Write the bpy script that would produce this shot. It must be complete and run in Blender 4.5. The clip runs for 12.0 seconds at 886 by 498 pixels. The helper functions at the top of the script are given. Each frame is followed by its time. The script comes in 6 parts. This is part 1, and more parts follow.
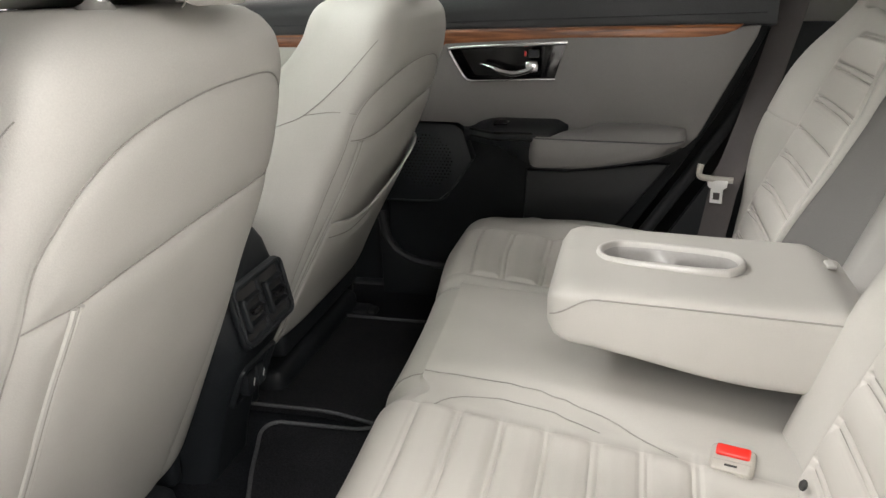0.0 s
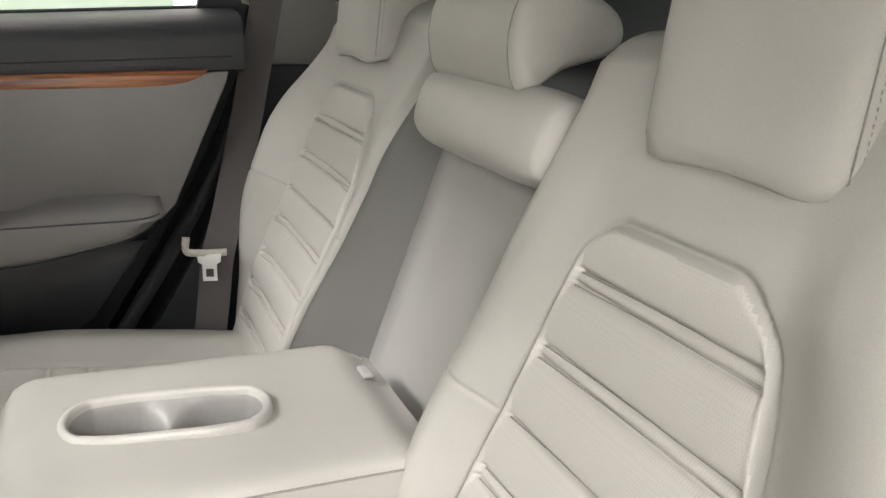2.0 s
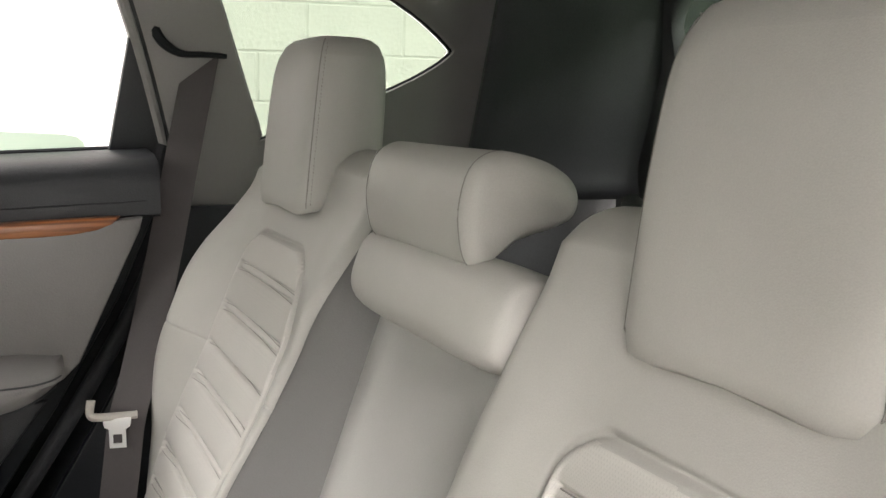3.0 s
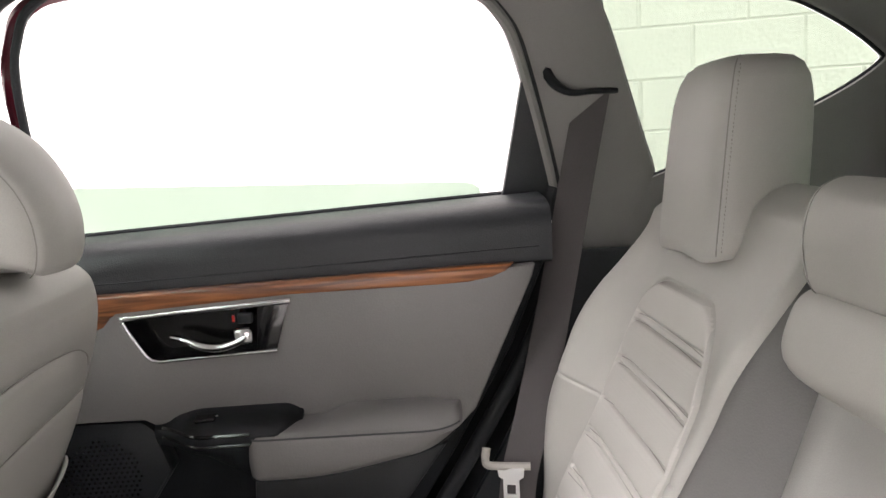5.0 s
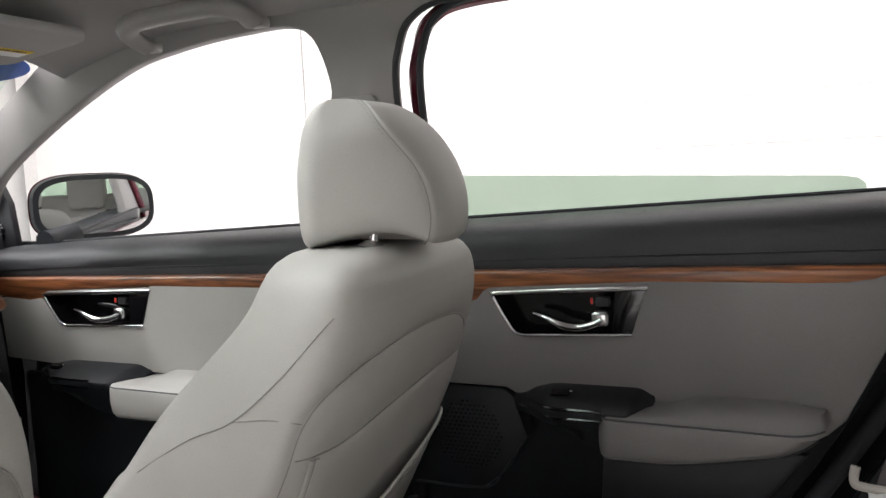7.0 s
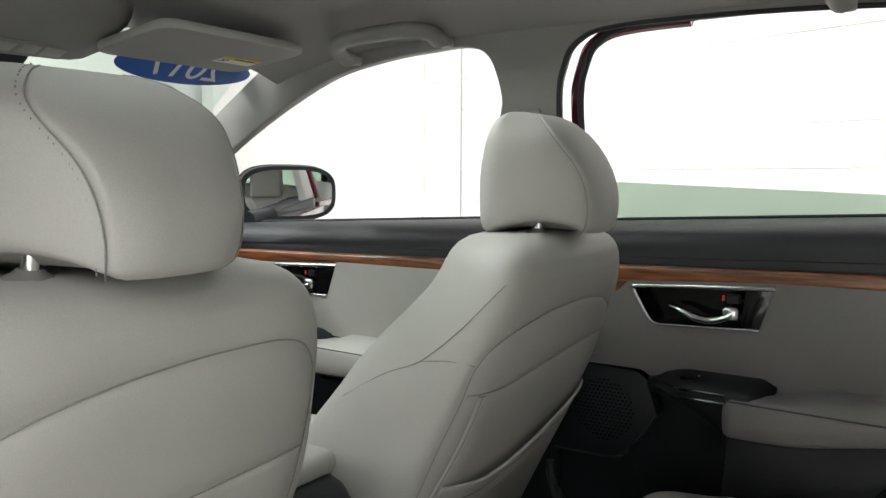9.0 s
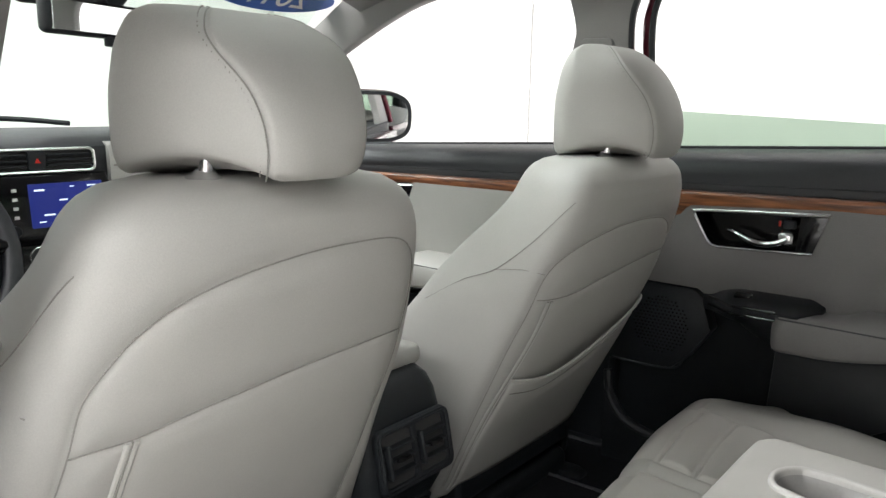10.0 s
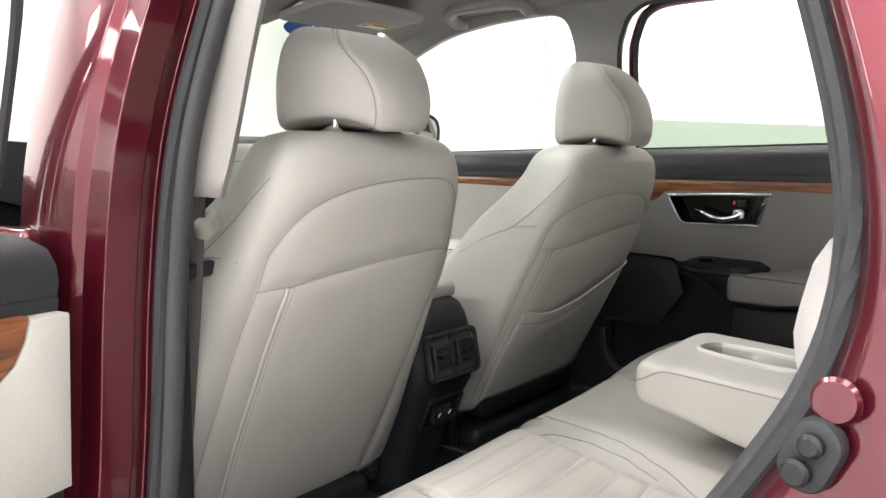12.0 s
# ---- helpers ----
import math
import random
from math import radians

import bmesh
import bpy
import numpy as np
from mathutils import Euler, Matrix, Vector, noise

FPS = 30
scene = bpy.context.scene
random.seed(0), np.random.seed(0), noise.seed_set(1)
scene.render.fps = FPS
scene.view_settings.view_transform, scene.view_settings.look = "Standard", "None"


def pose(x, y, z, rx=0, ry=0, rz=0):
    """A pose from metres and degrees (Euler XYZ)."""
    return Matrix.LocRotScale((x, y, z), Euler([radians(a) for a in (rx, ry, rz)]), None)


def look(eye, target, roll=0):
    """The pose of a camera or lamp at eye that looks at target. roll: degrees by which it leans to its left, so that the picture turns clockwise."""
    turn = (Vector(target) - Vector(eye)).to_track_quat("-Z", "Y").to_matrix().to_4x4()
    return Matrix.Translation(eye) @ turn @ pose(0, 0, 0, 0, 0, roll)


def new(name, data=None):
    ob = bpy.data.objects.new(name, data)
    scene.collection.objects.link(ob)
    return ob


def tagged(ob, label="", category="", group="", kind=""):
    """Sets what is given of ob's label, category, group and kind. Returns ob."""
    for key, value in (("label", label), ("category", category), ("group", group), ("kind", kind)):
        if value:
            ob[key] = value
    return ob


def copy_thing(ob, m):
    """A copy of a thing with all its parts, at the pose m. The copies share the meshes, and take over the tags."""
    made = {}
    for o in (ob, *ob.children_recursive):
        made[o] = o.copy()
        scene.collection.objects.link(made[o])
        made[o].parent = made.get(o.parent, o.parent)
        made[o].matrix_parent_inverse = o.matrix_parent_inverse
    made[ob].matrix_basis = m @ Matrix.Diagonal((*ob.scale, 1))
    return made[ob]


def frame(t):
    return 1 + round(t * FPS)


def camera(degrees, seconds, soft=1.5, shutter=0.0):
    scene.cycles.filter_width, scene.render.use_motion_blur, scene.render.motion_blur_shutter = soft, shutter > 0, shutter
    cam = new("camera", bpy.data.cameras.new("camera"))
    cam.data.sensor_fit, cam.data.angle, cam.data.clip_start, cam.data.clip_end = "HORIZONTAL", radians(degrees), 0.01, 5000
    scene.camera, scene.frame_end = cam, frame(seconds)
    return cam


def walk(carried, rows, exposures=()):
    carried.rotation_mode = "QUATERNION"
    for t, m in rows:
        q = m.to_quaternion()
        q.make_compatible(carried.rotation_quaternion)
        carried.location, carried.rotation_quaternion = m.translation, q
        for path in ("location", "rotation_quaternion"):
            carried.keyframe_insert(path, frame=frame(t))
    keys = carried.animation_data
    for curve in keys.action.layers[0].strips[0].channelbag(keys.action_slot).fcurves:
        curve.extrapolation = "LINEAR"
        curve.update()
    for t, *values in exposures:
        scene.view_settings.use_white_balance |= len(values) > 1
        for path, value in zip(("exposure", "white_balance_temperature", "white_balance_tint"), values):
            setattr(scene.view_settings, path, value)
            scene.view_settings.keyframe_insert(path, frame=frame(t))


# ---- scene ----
cam = camera(58.4, 12.0)
EXPOSE = [(0, 1.3, 6700, 11), (1, 1.42, 6700, 11), (2.5, 1.5, 6700, 12), (4.5, 1.75, 6650, 14), (5.5, 1.48, 6450, 18), (6.5, 1.08, 6350, 18), (7.0, 0.95, 6450, 15), (7.5, 0.25, 6700, 13), (9.5, 0.92, 6350, 6), (10.5, 1.22, 6350, 15), (11, 1.42, 6450, 18), (12, 1.32, 6600, 12)]
PATH = [
    (0, (0.393, -1.019, 1.204), (-0.048, 0.816, 0.541), -0.9),
    (0.5, (0.403, -0.915, 1.185), (0.126, 0.908, 0.41), -1.2),
    (1, (0.403, -0.834, 1.191), (0.398, 1.008, 0.414), 1.2),
    (1.5, (0.402, -0.749, 1.206), (0.84, 1.062, 0.48), 2.4),
    (2, (0.417, -0.705, 1.222), (1.19, 1.037, 0.617), 1.6),
    (2.5, (0.423, -0.67, 1.239), (1.389, 1.029, 0.813), 2.0),
    (2.7, (0.428, -0.648, 1.257), (1.425, 1.046, 0.886), 2.0),
    (4.3, (0.453, -0.507, 1.284), (0.87, 1.427, 0.997), -3.7),
    (4.5, (0.474, -0.504, 1.288), (0.744, 1.458, 1.012), -4.2),
    (5, (0.439, -0.503, 1.279), (0.526, 1.478, 1.02), -3.1),
    (5.5, (0.443, -0.492, 1.285), (0.328, 1.483, 0.992), -2.7),
    (6, (0.444, -0.493, 1.279), (0.117, 1.458, 0.983), -2.9),
    (6.5, (0.436, -0.507, 1.27), (-0.121, 1.392, 0.986), -2.7),
    (7, (0.444, -0.542, 1.259), (-0.34, 1.287, 1.052), -2.7),
    (7.5, (0.431, -0.562, 1.253), (-0.461, 1.22, 1.088), -2.6),
    (7.7, (0.43, -0.557, 1.254), (-0.512, 1.197, 1.061), -2.0),
    (9.3, (0.527, -0.805, 1.248), (-0.579, 0.851, 1.063), 0.7),
    (9.5, (0.531, -0.828, 1.249), (-0.591, 0.814, 1.037), 1.0),
    (10, (0.569, -0.878, 1.248), (-0.629, 0.681, 0.885), 1.2),
    (10.5, (0.648, -0.936, 1.248), (-0.65, 0.5, 0.745), 1.5),
    (11, (0.7, -0.995, 1.226), (-0.624, 0.389, 0.649), 0.8),
    (11.5, (0.765, -1.117, 1.186), (-0.516, 0.357, 0.757), 0.4),
    (12, (0.822, -1.246, 1.168), (-0.42, 0.299, 0.901), 1.1),
]
walk(cam, [(t, look(eye, target, roll)) for t, eye, target, roll in PATH], EXPOSE)

from mathutils.geometry import delaunay_2d_cdt, tessellate_polygon

# ---- light ----
world = bpy.data.worlds.new("hall_air")
scene.world = world
world.use_nodes = True
world.node_tree.nodes["Background"].inputs[0].default_value = (0.9, 0.95, 1.0, 1)
world.node_tree.nodes["Background"].inputs[1].default_value = 0.05
LAMP = 1.0


# ---- materials ----
def material(name, colour, rough=0.5, metal=0.0, grain=0.0, grain_size=300.0, bump=0.0, bump_size=400.0,
             coat=0.0, wear=0.0, wear_size=6.0, spec=0.5, sheen=0.0, dist=0.001):
    m = bpy.data.materials.new(name)
    m.use_nodes = True
    nt = m.node_tree
    b = nt.nodes["Principled BSDF"]
    b.inputs["Roughness"].default_value = rough
    b.inputs["Metallic"].default_value = metal
    b.inputs["Specular IOR Level"].default_value = spec
    b.inputs["Coat Weight"].default_value = coat
    b.inputs["Coat Roughness"].default_value = 0.04
    b.inputs["Sheen Weight"].default_value = sheen
    tc = nt.nodes.new("ShaderNodeTexCoord")
    col = nt.nodes.new("ShaderNodeRGB")
    col.outputs[0].default_value = (*colour, 1)
    out = col.outputs[0]
    for amount, size in ((grain, grain_size), (wear, wear_size)):
        if amount:
            n = nt.nodes.new("ShaderNodeTexNoise")
            n.inputs["Scale"].default_value = size
            n.inputs["Detail"].default_value = 4
            nt.links.new(tc.outputs["Object"], n.inputs["Vector"])
            r = nt.nodes.new("ShaderNodeMapRange")
            r.inputs[1].default_value, r.inputs[2].default_value = 0.3, 0.7
            r.inputs[3].default_value, r.inputs[4].default_value = 1 - amount, 1 + amount
            nt.links.new(n.outputs[0], r.inputs[0])
            x = nt.nodes.new("ShaderNodeVectorMath")
            x.operation = "SCALE"
            nt.links.new(out, x.inputs[0])
            nt.links.new(r.outputs[0], x.inputs["Scale"])
            out = x.outputs[0]
    nt.links.new(out, b.inputs["Base Color"])
    if bump:
        n = nt.nodes.new("ShaderNodeTexVoronoi")
        n.inputs["Scale"].default_value = bump_size
        nt.links.new(tc.outputs["Object"], n.inputs["Vector"])
        n2 = nt.nodes.new("ShaderNodeTexNoise")
        n2.inputs["Scale"].default_value = bump_size * 0.05
        nt.links.new(tc.outputs["Object"], n2.inputs["Vector"])
        ad = nt.nodes.new("ShaderNodeMath")
        ad.operation = "ADD"
        nt.links.new(n.outputs[0], ad.inputs[0])
        nt.links.new(n2.outputs[0], ad.inputs[1])
        bu = nt.nodes.new("ShaderNodeBump")
        bu.inputs["Strength"].default_value = bump
        bu.inputs["Distance"].default_value = dist
        nt.links.new(ad.outputs[0], bu.inputs["Height"])
        nt.links.new(bu.outputs[0], b.inputs["Normal"])
    return m


def perforated(name, colour):
    """Seat leather pricked with fine rows of holes."""
    m = material(name, colour, 0.5, grain=0.04, grain_size=900, wear=0.03, wear_size=7)
    nt = m.node_tree
    b = nt.nodes["Principled BSDF"]
    tc = nt.nodes.new("ShaderNodeTexCoord")
    sep = nt.nodes.new("ShaderNodeSeparateXYZ")
    nt.links.new(tc.outputs["Object"], sep.inputs[0])
    waves = []
    diag = nt.nodes.new("ShaderNodeMath")
    diag.operation = "SUBTRACT"
    nt.links.new(sep.outputs[2], diag.inputs[0])
    nt.links.new(sep.outputs[0], diag.inputs[1])
    for socket, pitch in ((sep.outputs[1], 0.0026), (diag.outputs[0], 0.0032)):
        k = nt.nodes.new("ShaderNodeMath")
        k.operation = "MULTIPLY"
        k.inputs[1].default_value = 2 * math.pi / pitch
        nt.links.new(socket, k.inputs[0])
        w = nt.nodes.new("ShaderNodeMath")
        w.operation = "SINE"
        nt.links.new(k.outputs[0], w.inputs[0])
        waves.append(w.outputs[0])
    mul = nt.nodes.new("ShaderNodeMath")
    mul.operation = "MULTIPLY"
    nt.links.new(waves[0], mul.inputs[0])
    nt.links.new(waves[1], mul.inputs[1])
    r = nt.nodes.new("ShaderNodeMapRange")
    r.inputs[1].default_value, r.inputs[2].default_value = 0.35, 0.8
    r.inputs[3].default_value, r.inputs[4].default_value = 1.0, 0.0
    nt.links.new(mul.outputs[0], r.inputs[0])
    bu = nt.nodes.new("ShaderNodeBump")
    bu.inputs["Strength"].default_value = 0.2
    bu.inputs["Distance"].default_value = 0.0004
    nt.links.new(r.outputs[0], bu.inputs["Height"])
    nt.links.new(bu.outputs[0], b.inputs["Normal"])
    tone = nt.nodes.new("ShaderNodeMapRange")
    tone.inputs[3].default_value, tone.inputs[4].default_value = 0.90, 1.0
    nt.links.new(r.outputs[0], tone.inputs[0])
    x = nt.nodes.new("ShaderNodeVectorMath")
    x.operation = "SCALE"
    old = b.inputs["Base Color"].links[0].from_socket
    nt.links.new(old, x.inputs[0])
    nt.links.new(tone.outputs[0], x.inputs["Scale"])
    nt.links.new(x.outputs[0], b.inputs["Base Color"])
    return m


def glow(name, colour, strength):
    m = bpy.data.materials.new(name)
    m.use_nodes = True
    b = m.node_tree.nodes["Principled BSDF"]
    b.inputs["Base Color"].default_value = (*[c * 0.2 for c in colour], 1)
    b.inputs["Emission Color"].default_value = (*colour, 1)
    b.inputs["Emission Strength"].default_value = strength
    return m


def glassy(name, tint, rough=0.0, haze=0.0):
    m = bpy.data.materials.new(name)
    m.use_nodes = True
    nt = m.node_tree
    nt.nodes.remove(nt.nodes["Principled BSDF"])
    t = nt.nodes.new("ShaderNodeBsdfRefraction" if haze else "ShaderNodeBsdfTransparent")
    t.inputs["Color"].default_value = (*tint, 1)
    if haze:
        t.inputs["Roughness"].default_value, t.inputs["IOR"].default_value = haze, 1.01
    g = nt.nodes.new("ShaderNodeBsdfGlossy")
    g.inputs["Roughness"].default_value = rough
    lw = nt.nodes.new("ShaderNodeLayerWeight")
    lw.inputs[0].default_value = 0.5
    pw = nt.nodes.new("ShaderNodeMath")
    pw.operation = "POWER"
    pw.inputs[1].default_value = 4.5
    f = nt.nodes.new("ShaderNodeMath")
    f.operation = "MULTIPLY_ADD"
    f.inputs[1].default_value, f.inputs[2].default_value = 0.55, 0.025
    nt.links.new(lw.outputs["Facing"], pw.inputs[0])
    nt.links.new(pw.outputs[0], f.inputs[0])
    x = nt.nodes.new("ShaderNodeMixShader")
    nt.links.new(f.outputs[0], x.inputs[0])
    nt.links.new(t.outputs[0], x.inputs[1])
    nt.links.new(g.outputs[0], x.inputs[2])
    nt.links.new(x.outputs[0], nt.nodes["Material Output"].inputs[0])
    return m


def wood_material():
    m = material("walnut_veneer", (0.30, 0.10, 0.035), 0.36, coat=0.25)
    nt = m.node_tree
    b = nt.nodes["Principled BSDF"]
    tc = nt.nodes.new("ShaderNodeTexCoord")
    mp = nt.nodes.new("ShaderNodeMapping")
    mp.inputs["Scale"].default_value = (3.0, 40, 40)
    nt.links.new(tc.outputs["Object"], mp.inputs[0])
    n = nt.nodes.new("ShaderNodeTexNoise")
    n.inputs["Scale"].default_value, n.inputs["Detail"].default_value = 2.2, 9
    n.inputs["Distortion"].default_value = 1.2
    nt.links.new(mp.outputs[0], n.inputs["Vector"])
    ra = nt.nodes.new("ShaderNodeValToRGB")
    ra.color_ramp.elements[0].position, ra.color_ramp.elements[0].color = 0.32, (0.075, 0.024, 0.010, 1)
    ra.color_ramp.elements[1].position, ra.color_ramp.elements[1].color = 0.68, (0.34, 0.125, 0.045, 1)
    nt.links.new(n.outputs[0], ra.inputs[0])
    nt.links.new(ra.outputs[0], b.inputs["Base Color"])
    return m


LEATHER = material("ivory_leather", (0.44, 0.43, 0.40), 0.52, grain=0.04, grain_size=900, bump=0.10, bump_size=900, wear=0.05, wear_size=7)
# raised above the plain leather's tone to stand for light on the pillows
LEATHER_PERF_LIT = perforated("lit_perforated_leather", (0.53, 0.515, 0.48))
LEATHER_SIDE = material("ivory_vinyl", (0.43, 0.423, 0.398), 0.54, grain=0.04, grain_size=700, bump=0.10, bump_size=800, wear=0.05, wear_size=5)
SEAM = material("seam_thread", (0.27, 0.262, 0.24), 0.7, grain=0.2, grain_size=800)
# one vinyl in two tones: the darker carries shade on the rear door
TRIM_SHADED = material("shaded_door_vinyl", (0.190, 0.183, 0.179), 0.5, grain=0.05, grain_size=600, bump=0.2, bump_size=350, wear=0.04)
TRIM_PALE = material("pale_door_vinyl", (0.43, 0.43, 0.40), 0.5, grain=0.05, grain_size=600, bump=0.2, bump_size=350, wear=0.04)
SOFT_BLACK = material("soft_black_vinyl", (0.019, 0.021, 0.024), 0.5, grain=0.2, grain_size=500, bump=0.3, bump_size=450, wear=0.15)
PLASTIC = material("black_moulded_plastic", (0.0125, 0.0148, 0.0172), 0.45, grain=0.2, grain_size=500, bump=0.25, bump_size=600, wear=0.2, spec=0.3)
GLOSS_BLACK = material("piano_black", (0.006, 0.006, 0.007), 0.12, wear=0.3)
WOOD = wood_material()
CHROME = material("satin_chrome", (0.72, 0.72, 0.73), 0.18, metal=1.0, wear=0.04)
STEEL = material("polished_steel", (0.75, 0.75, 0.76), 0.12, metal=1.0, wear=0.05)
CARPET = material("black_carpet", (0.015, 0.017, 0.020), 0.95, grain=0.5, grain_size=500, bump=0.8, bump_size=700, wear=0.2, spec=0.1, dist=0.003)
EDGING = material("mat_edging", (0.075, 0.078, 0.084), 0.8, grain=0.3)
MAT = material("black_mat_carpet", (0.024, 0.025, 0.028), 0.95, grain=0.5, grain_size=450, bump=0.8, bump_size=600, wear=0.25, spec=0.1, dist=0.003)
HEADLINER = material("grey_headliner", (0.36, 0.35, 0.34), 0.85, grain=0.06, grain_size=700, bump=0.3, bump_size=700, wear=0.03, spec=0.2)
PILLAR = material("grey_pillar_plastic", (0.27, 0.26, 0.25), 0.5, grain=0.06, grain_size=700, bump=0.2, bump_size=600, wear=0.04)
DARK_TRIM = material("charcoal_cargo_trim", (0.05, 0.053, 0.055), 0.55, grain=0.1, bump=0.2, wear=0.1)
RUBBER = material("weatherstrip_rubber", (0.026, 0.028, 0.031), 0.6, grain=0.15, bump=0.15, wear=0.15, spec=0.25)
PAINT = material("dark_cherry_paint", (0.082, 0.006, 0.014), 0.30, metal=0.62, coat=0.9, wear=0.04, spec=0.3)
BRIGHT = material("brushed_tongue_steel", (0.88, 0.88, 0.87), 0.38, metal=0.6, wear=0.03)
SEAL = material("grey_doorway_rubber", (0.040, 0.041, 0.043), 0.55, grain=0.12, bump=0.15, wear=0.15, spec=0.3)
BELT = material("grey_seat_belt_webbing", (0.085, 0.076, 0.076), 0.75, grain=0.15, grain_size=900, bump=0.5, bump_size=900, wear=0.08)
BEIGE = material("beige_plastic", (0.42, 0.40, 0.36), 0.4, grain=0.04, wear=0.05)
RED = material("red_release_button", (0.75, 0.03, 0.02), 0.35, wear=0.05)
GLASS = glassy("green_tinted_glass", (0.54, 0.62, 0.545))
# haze put into the glass for its reflections, blurring the wall behind
HAZED_GLASS = glassy("hazed_green_glass", (0.56, 0.63, 0.57), 0.05, 0.9)
DARK_GLASS = glassy("privacy_glass", (0.56, 0.61, 0.55))
CLEAR = glassy("windscreen_glass", (0.83, 0.93, 0.88))
MIRROR = material("mirror_glass", (0.85, 0.87, 0.88), 0.02, metal=1.0)
WALL = material("white_block_paint", (0.76, 0.75, 0.73), 0.6, grain=0.04, grain_size=60, bump=0.5, bump_size=55, wear=0.04, wear_size=1.5, dist=0.004)
MORTAR = material("white_painted_joint", (0.70, 0.69, 0.67), 0.8, grain=0.06, grain_size=40)
CONCRETE = material("grey_shop_floor", (0.56, 0.55, 0.53), 0.5, grain=0.08, grain_size=30, bump=0.2, bump_size=60, wear=0.12, wear_size=1.2)
WHITE = material("white_painted_panel", (0.78, 0.78, 0.76), 0.6, grain=0.03, grain_size=20, wear=0.03, wear_size=1)
PAPER = material("label_paper", (0.8, 0.8, 0.78), 0.6, wear=0.03)
YELLOW = material("yellow_label", (0.75, 0.52, 0.03), 0.6, wear=0.04)
INK = material("dark_ink", (0.03, 0.03, 0.03), 0.6, wear=0.1)
BLUE = material("blue_sticker", (0.02, 0.10, 0.42), 0.4, wear=0.05)
SCREEN = glow("lit_blue_screen", (0.02, 0.04, 0.36), 0.2)
GLYPH = glow("lit_white_glyphs", (0.75, 0.85, 1.0), 0.7)
RED_LIT = glow("lit_red_glyphs", (1.0, 0.03, 0.03), 2.0)


# ---- mesh helpers ----
def finish(name, bm, mat, parent=None, label="", smooth=40):
    me = bpy.data.meshes.new(name)
    bmesh.ops.recalc_face_normals(bm, faces=bm.faces)
    bm.to_mesh(me)
    bm.free()
    for p in me.polygons:
        p.use_smooth = True
    me.set_sharp_from_angle(angle=radians(smooth))
    me.materials.append(mat)
    ob = new(name, me)
    if parent:
        ob.parent = parent
    return tagged(ob, label)


def part(name, bm, mat, parent, label="", smooth=40):
    return finish(name, bm, mat, parent, label, smooth)


def thing(name, label, category, group="", kind=""):
    return tagged(new(name), label, category, group, kind)


def grid(rows, closed=False, caps=False, bm=None):
    """A sheet from rows of points; closed rows become rings."""
    bm = bm or bmesh.new()
    vs = [[bm.verts.new(p) for p in r] for r in rows]
    n = len(vs[0])
    for a, b in zip(vs, vs[1:]):
        for i in range(n if closed else n - 1):
            j = (i + 1) % n
            bm.faces.new((a[i], a[j], b[j], b[i]))
    if caps:
        bm.faces.new(vs[0])
        bm.faces.new(vs[-1])
    return bm


def dense(name, P, mat, parent, label="", smooth=60, first_cap=True):
    """A mesh from an array of points, rows of closed rings, with the ends capped."""
    n, m = P.shape[:2]
    idx = np.arange(n * m).reshape(n, m)
    a, b = idx[:-1], idx[1:]
    quads = np.stack([a, np.roll(a, -1, 1), np.roll(b, -1, 1), b], -1).reshape(-1, 4)
    me = bpy.data.meshes.new(name)
    me.from_pydata(P.reshape(-1, 3).tolist(), [], quads.tolist() + [idx[-1].tolist()] + ([idx[0].tolist()] if first_cap else []))
    bm = bmesh.new()
    bm.from_mesh(me)
    bpy.data.meshes.remove(me)
    return finish(name, bm, mat, parent, label, smooth)


def gap_to(lines, y, z):
    """Distance of points in the plane to a set of polylines."""
    best = np.full(np.shape(y), 9.0)
    for line in lines:
        for (ay, az), (by, bz) in zip(line, line[1:]):
            dy, dz = by - ay, bz - az
            t = np.clip(((y - ay) * dy + (z - az) * dz) / (dy * dy + dz * dz + 1e-12), 0, 1)
            best = np.minimum(best, np.hypot(y - ay - t * dy, z - az - t * dz))
    return best


def ramp(x, a, b):
    t = np.clip((x - a) / (b - a), 0, 1)
    return t * t * (3 - 2 * t)


def bell(x, w):
    return np.exp(-(x / w) ** 2)


def box(size, at=(0, 0, 0), bevel=0.0, seg=3, m=None, bm=None):
    bm = bm or bmesh.new()
    r = bmesh.ops.create_cube(bm, size=1.0)
    vs = r["verts"]
    for v in vs:
        v.co = Vector((v.co.x * size[0], v.co.y * size[1], v.co.z * size[2]))
    if bevel:
        es = list({e for v in vs for e in v.link_edges})
        g = bmesh.ops.bevel(bm, geom=es, offset=bevel, segments=seg, affect="EDGES", profile=0.5)
        vs = list({v for f in g["faces"] for v in f.verts} | {v for v in vs if v.is_valid})
    M = Matrix.Translation(at) @ (m or Matrix())
    for v in vs:
        v.co = M @ v.co
    return bm


def smooth_path(pts, n=8, closed=False):
    """Catmull-Rom through the points."""
    P = [Vector(p) for p in pts]
    out = []
    N = len(P)
    for i in range(N if closed else N - 1):
        a, b, c, d = (P[(i + k) % N] if closed else P[min(max(i + k, 0), N - 1)] for k in (-1, 0, 1, 2))
        for k in range(n):
            t = k / n
            out.append(0.5 * ((2 * b) + (c - a) * t + (2 * a - 5 * b + 4 * c - d) * t * t + (3 * b - a - 3 * c + d) * t ** 3))
    if not closed:
        out.append(P[-1])
    return out


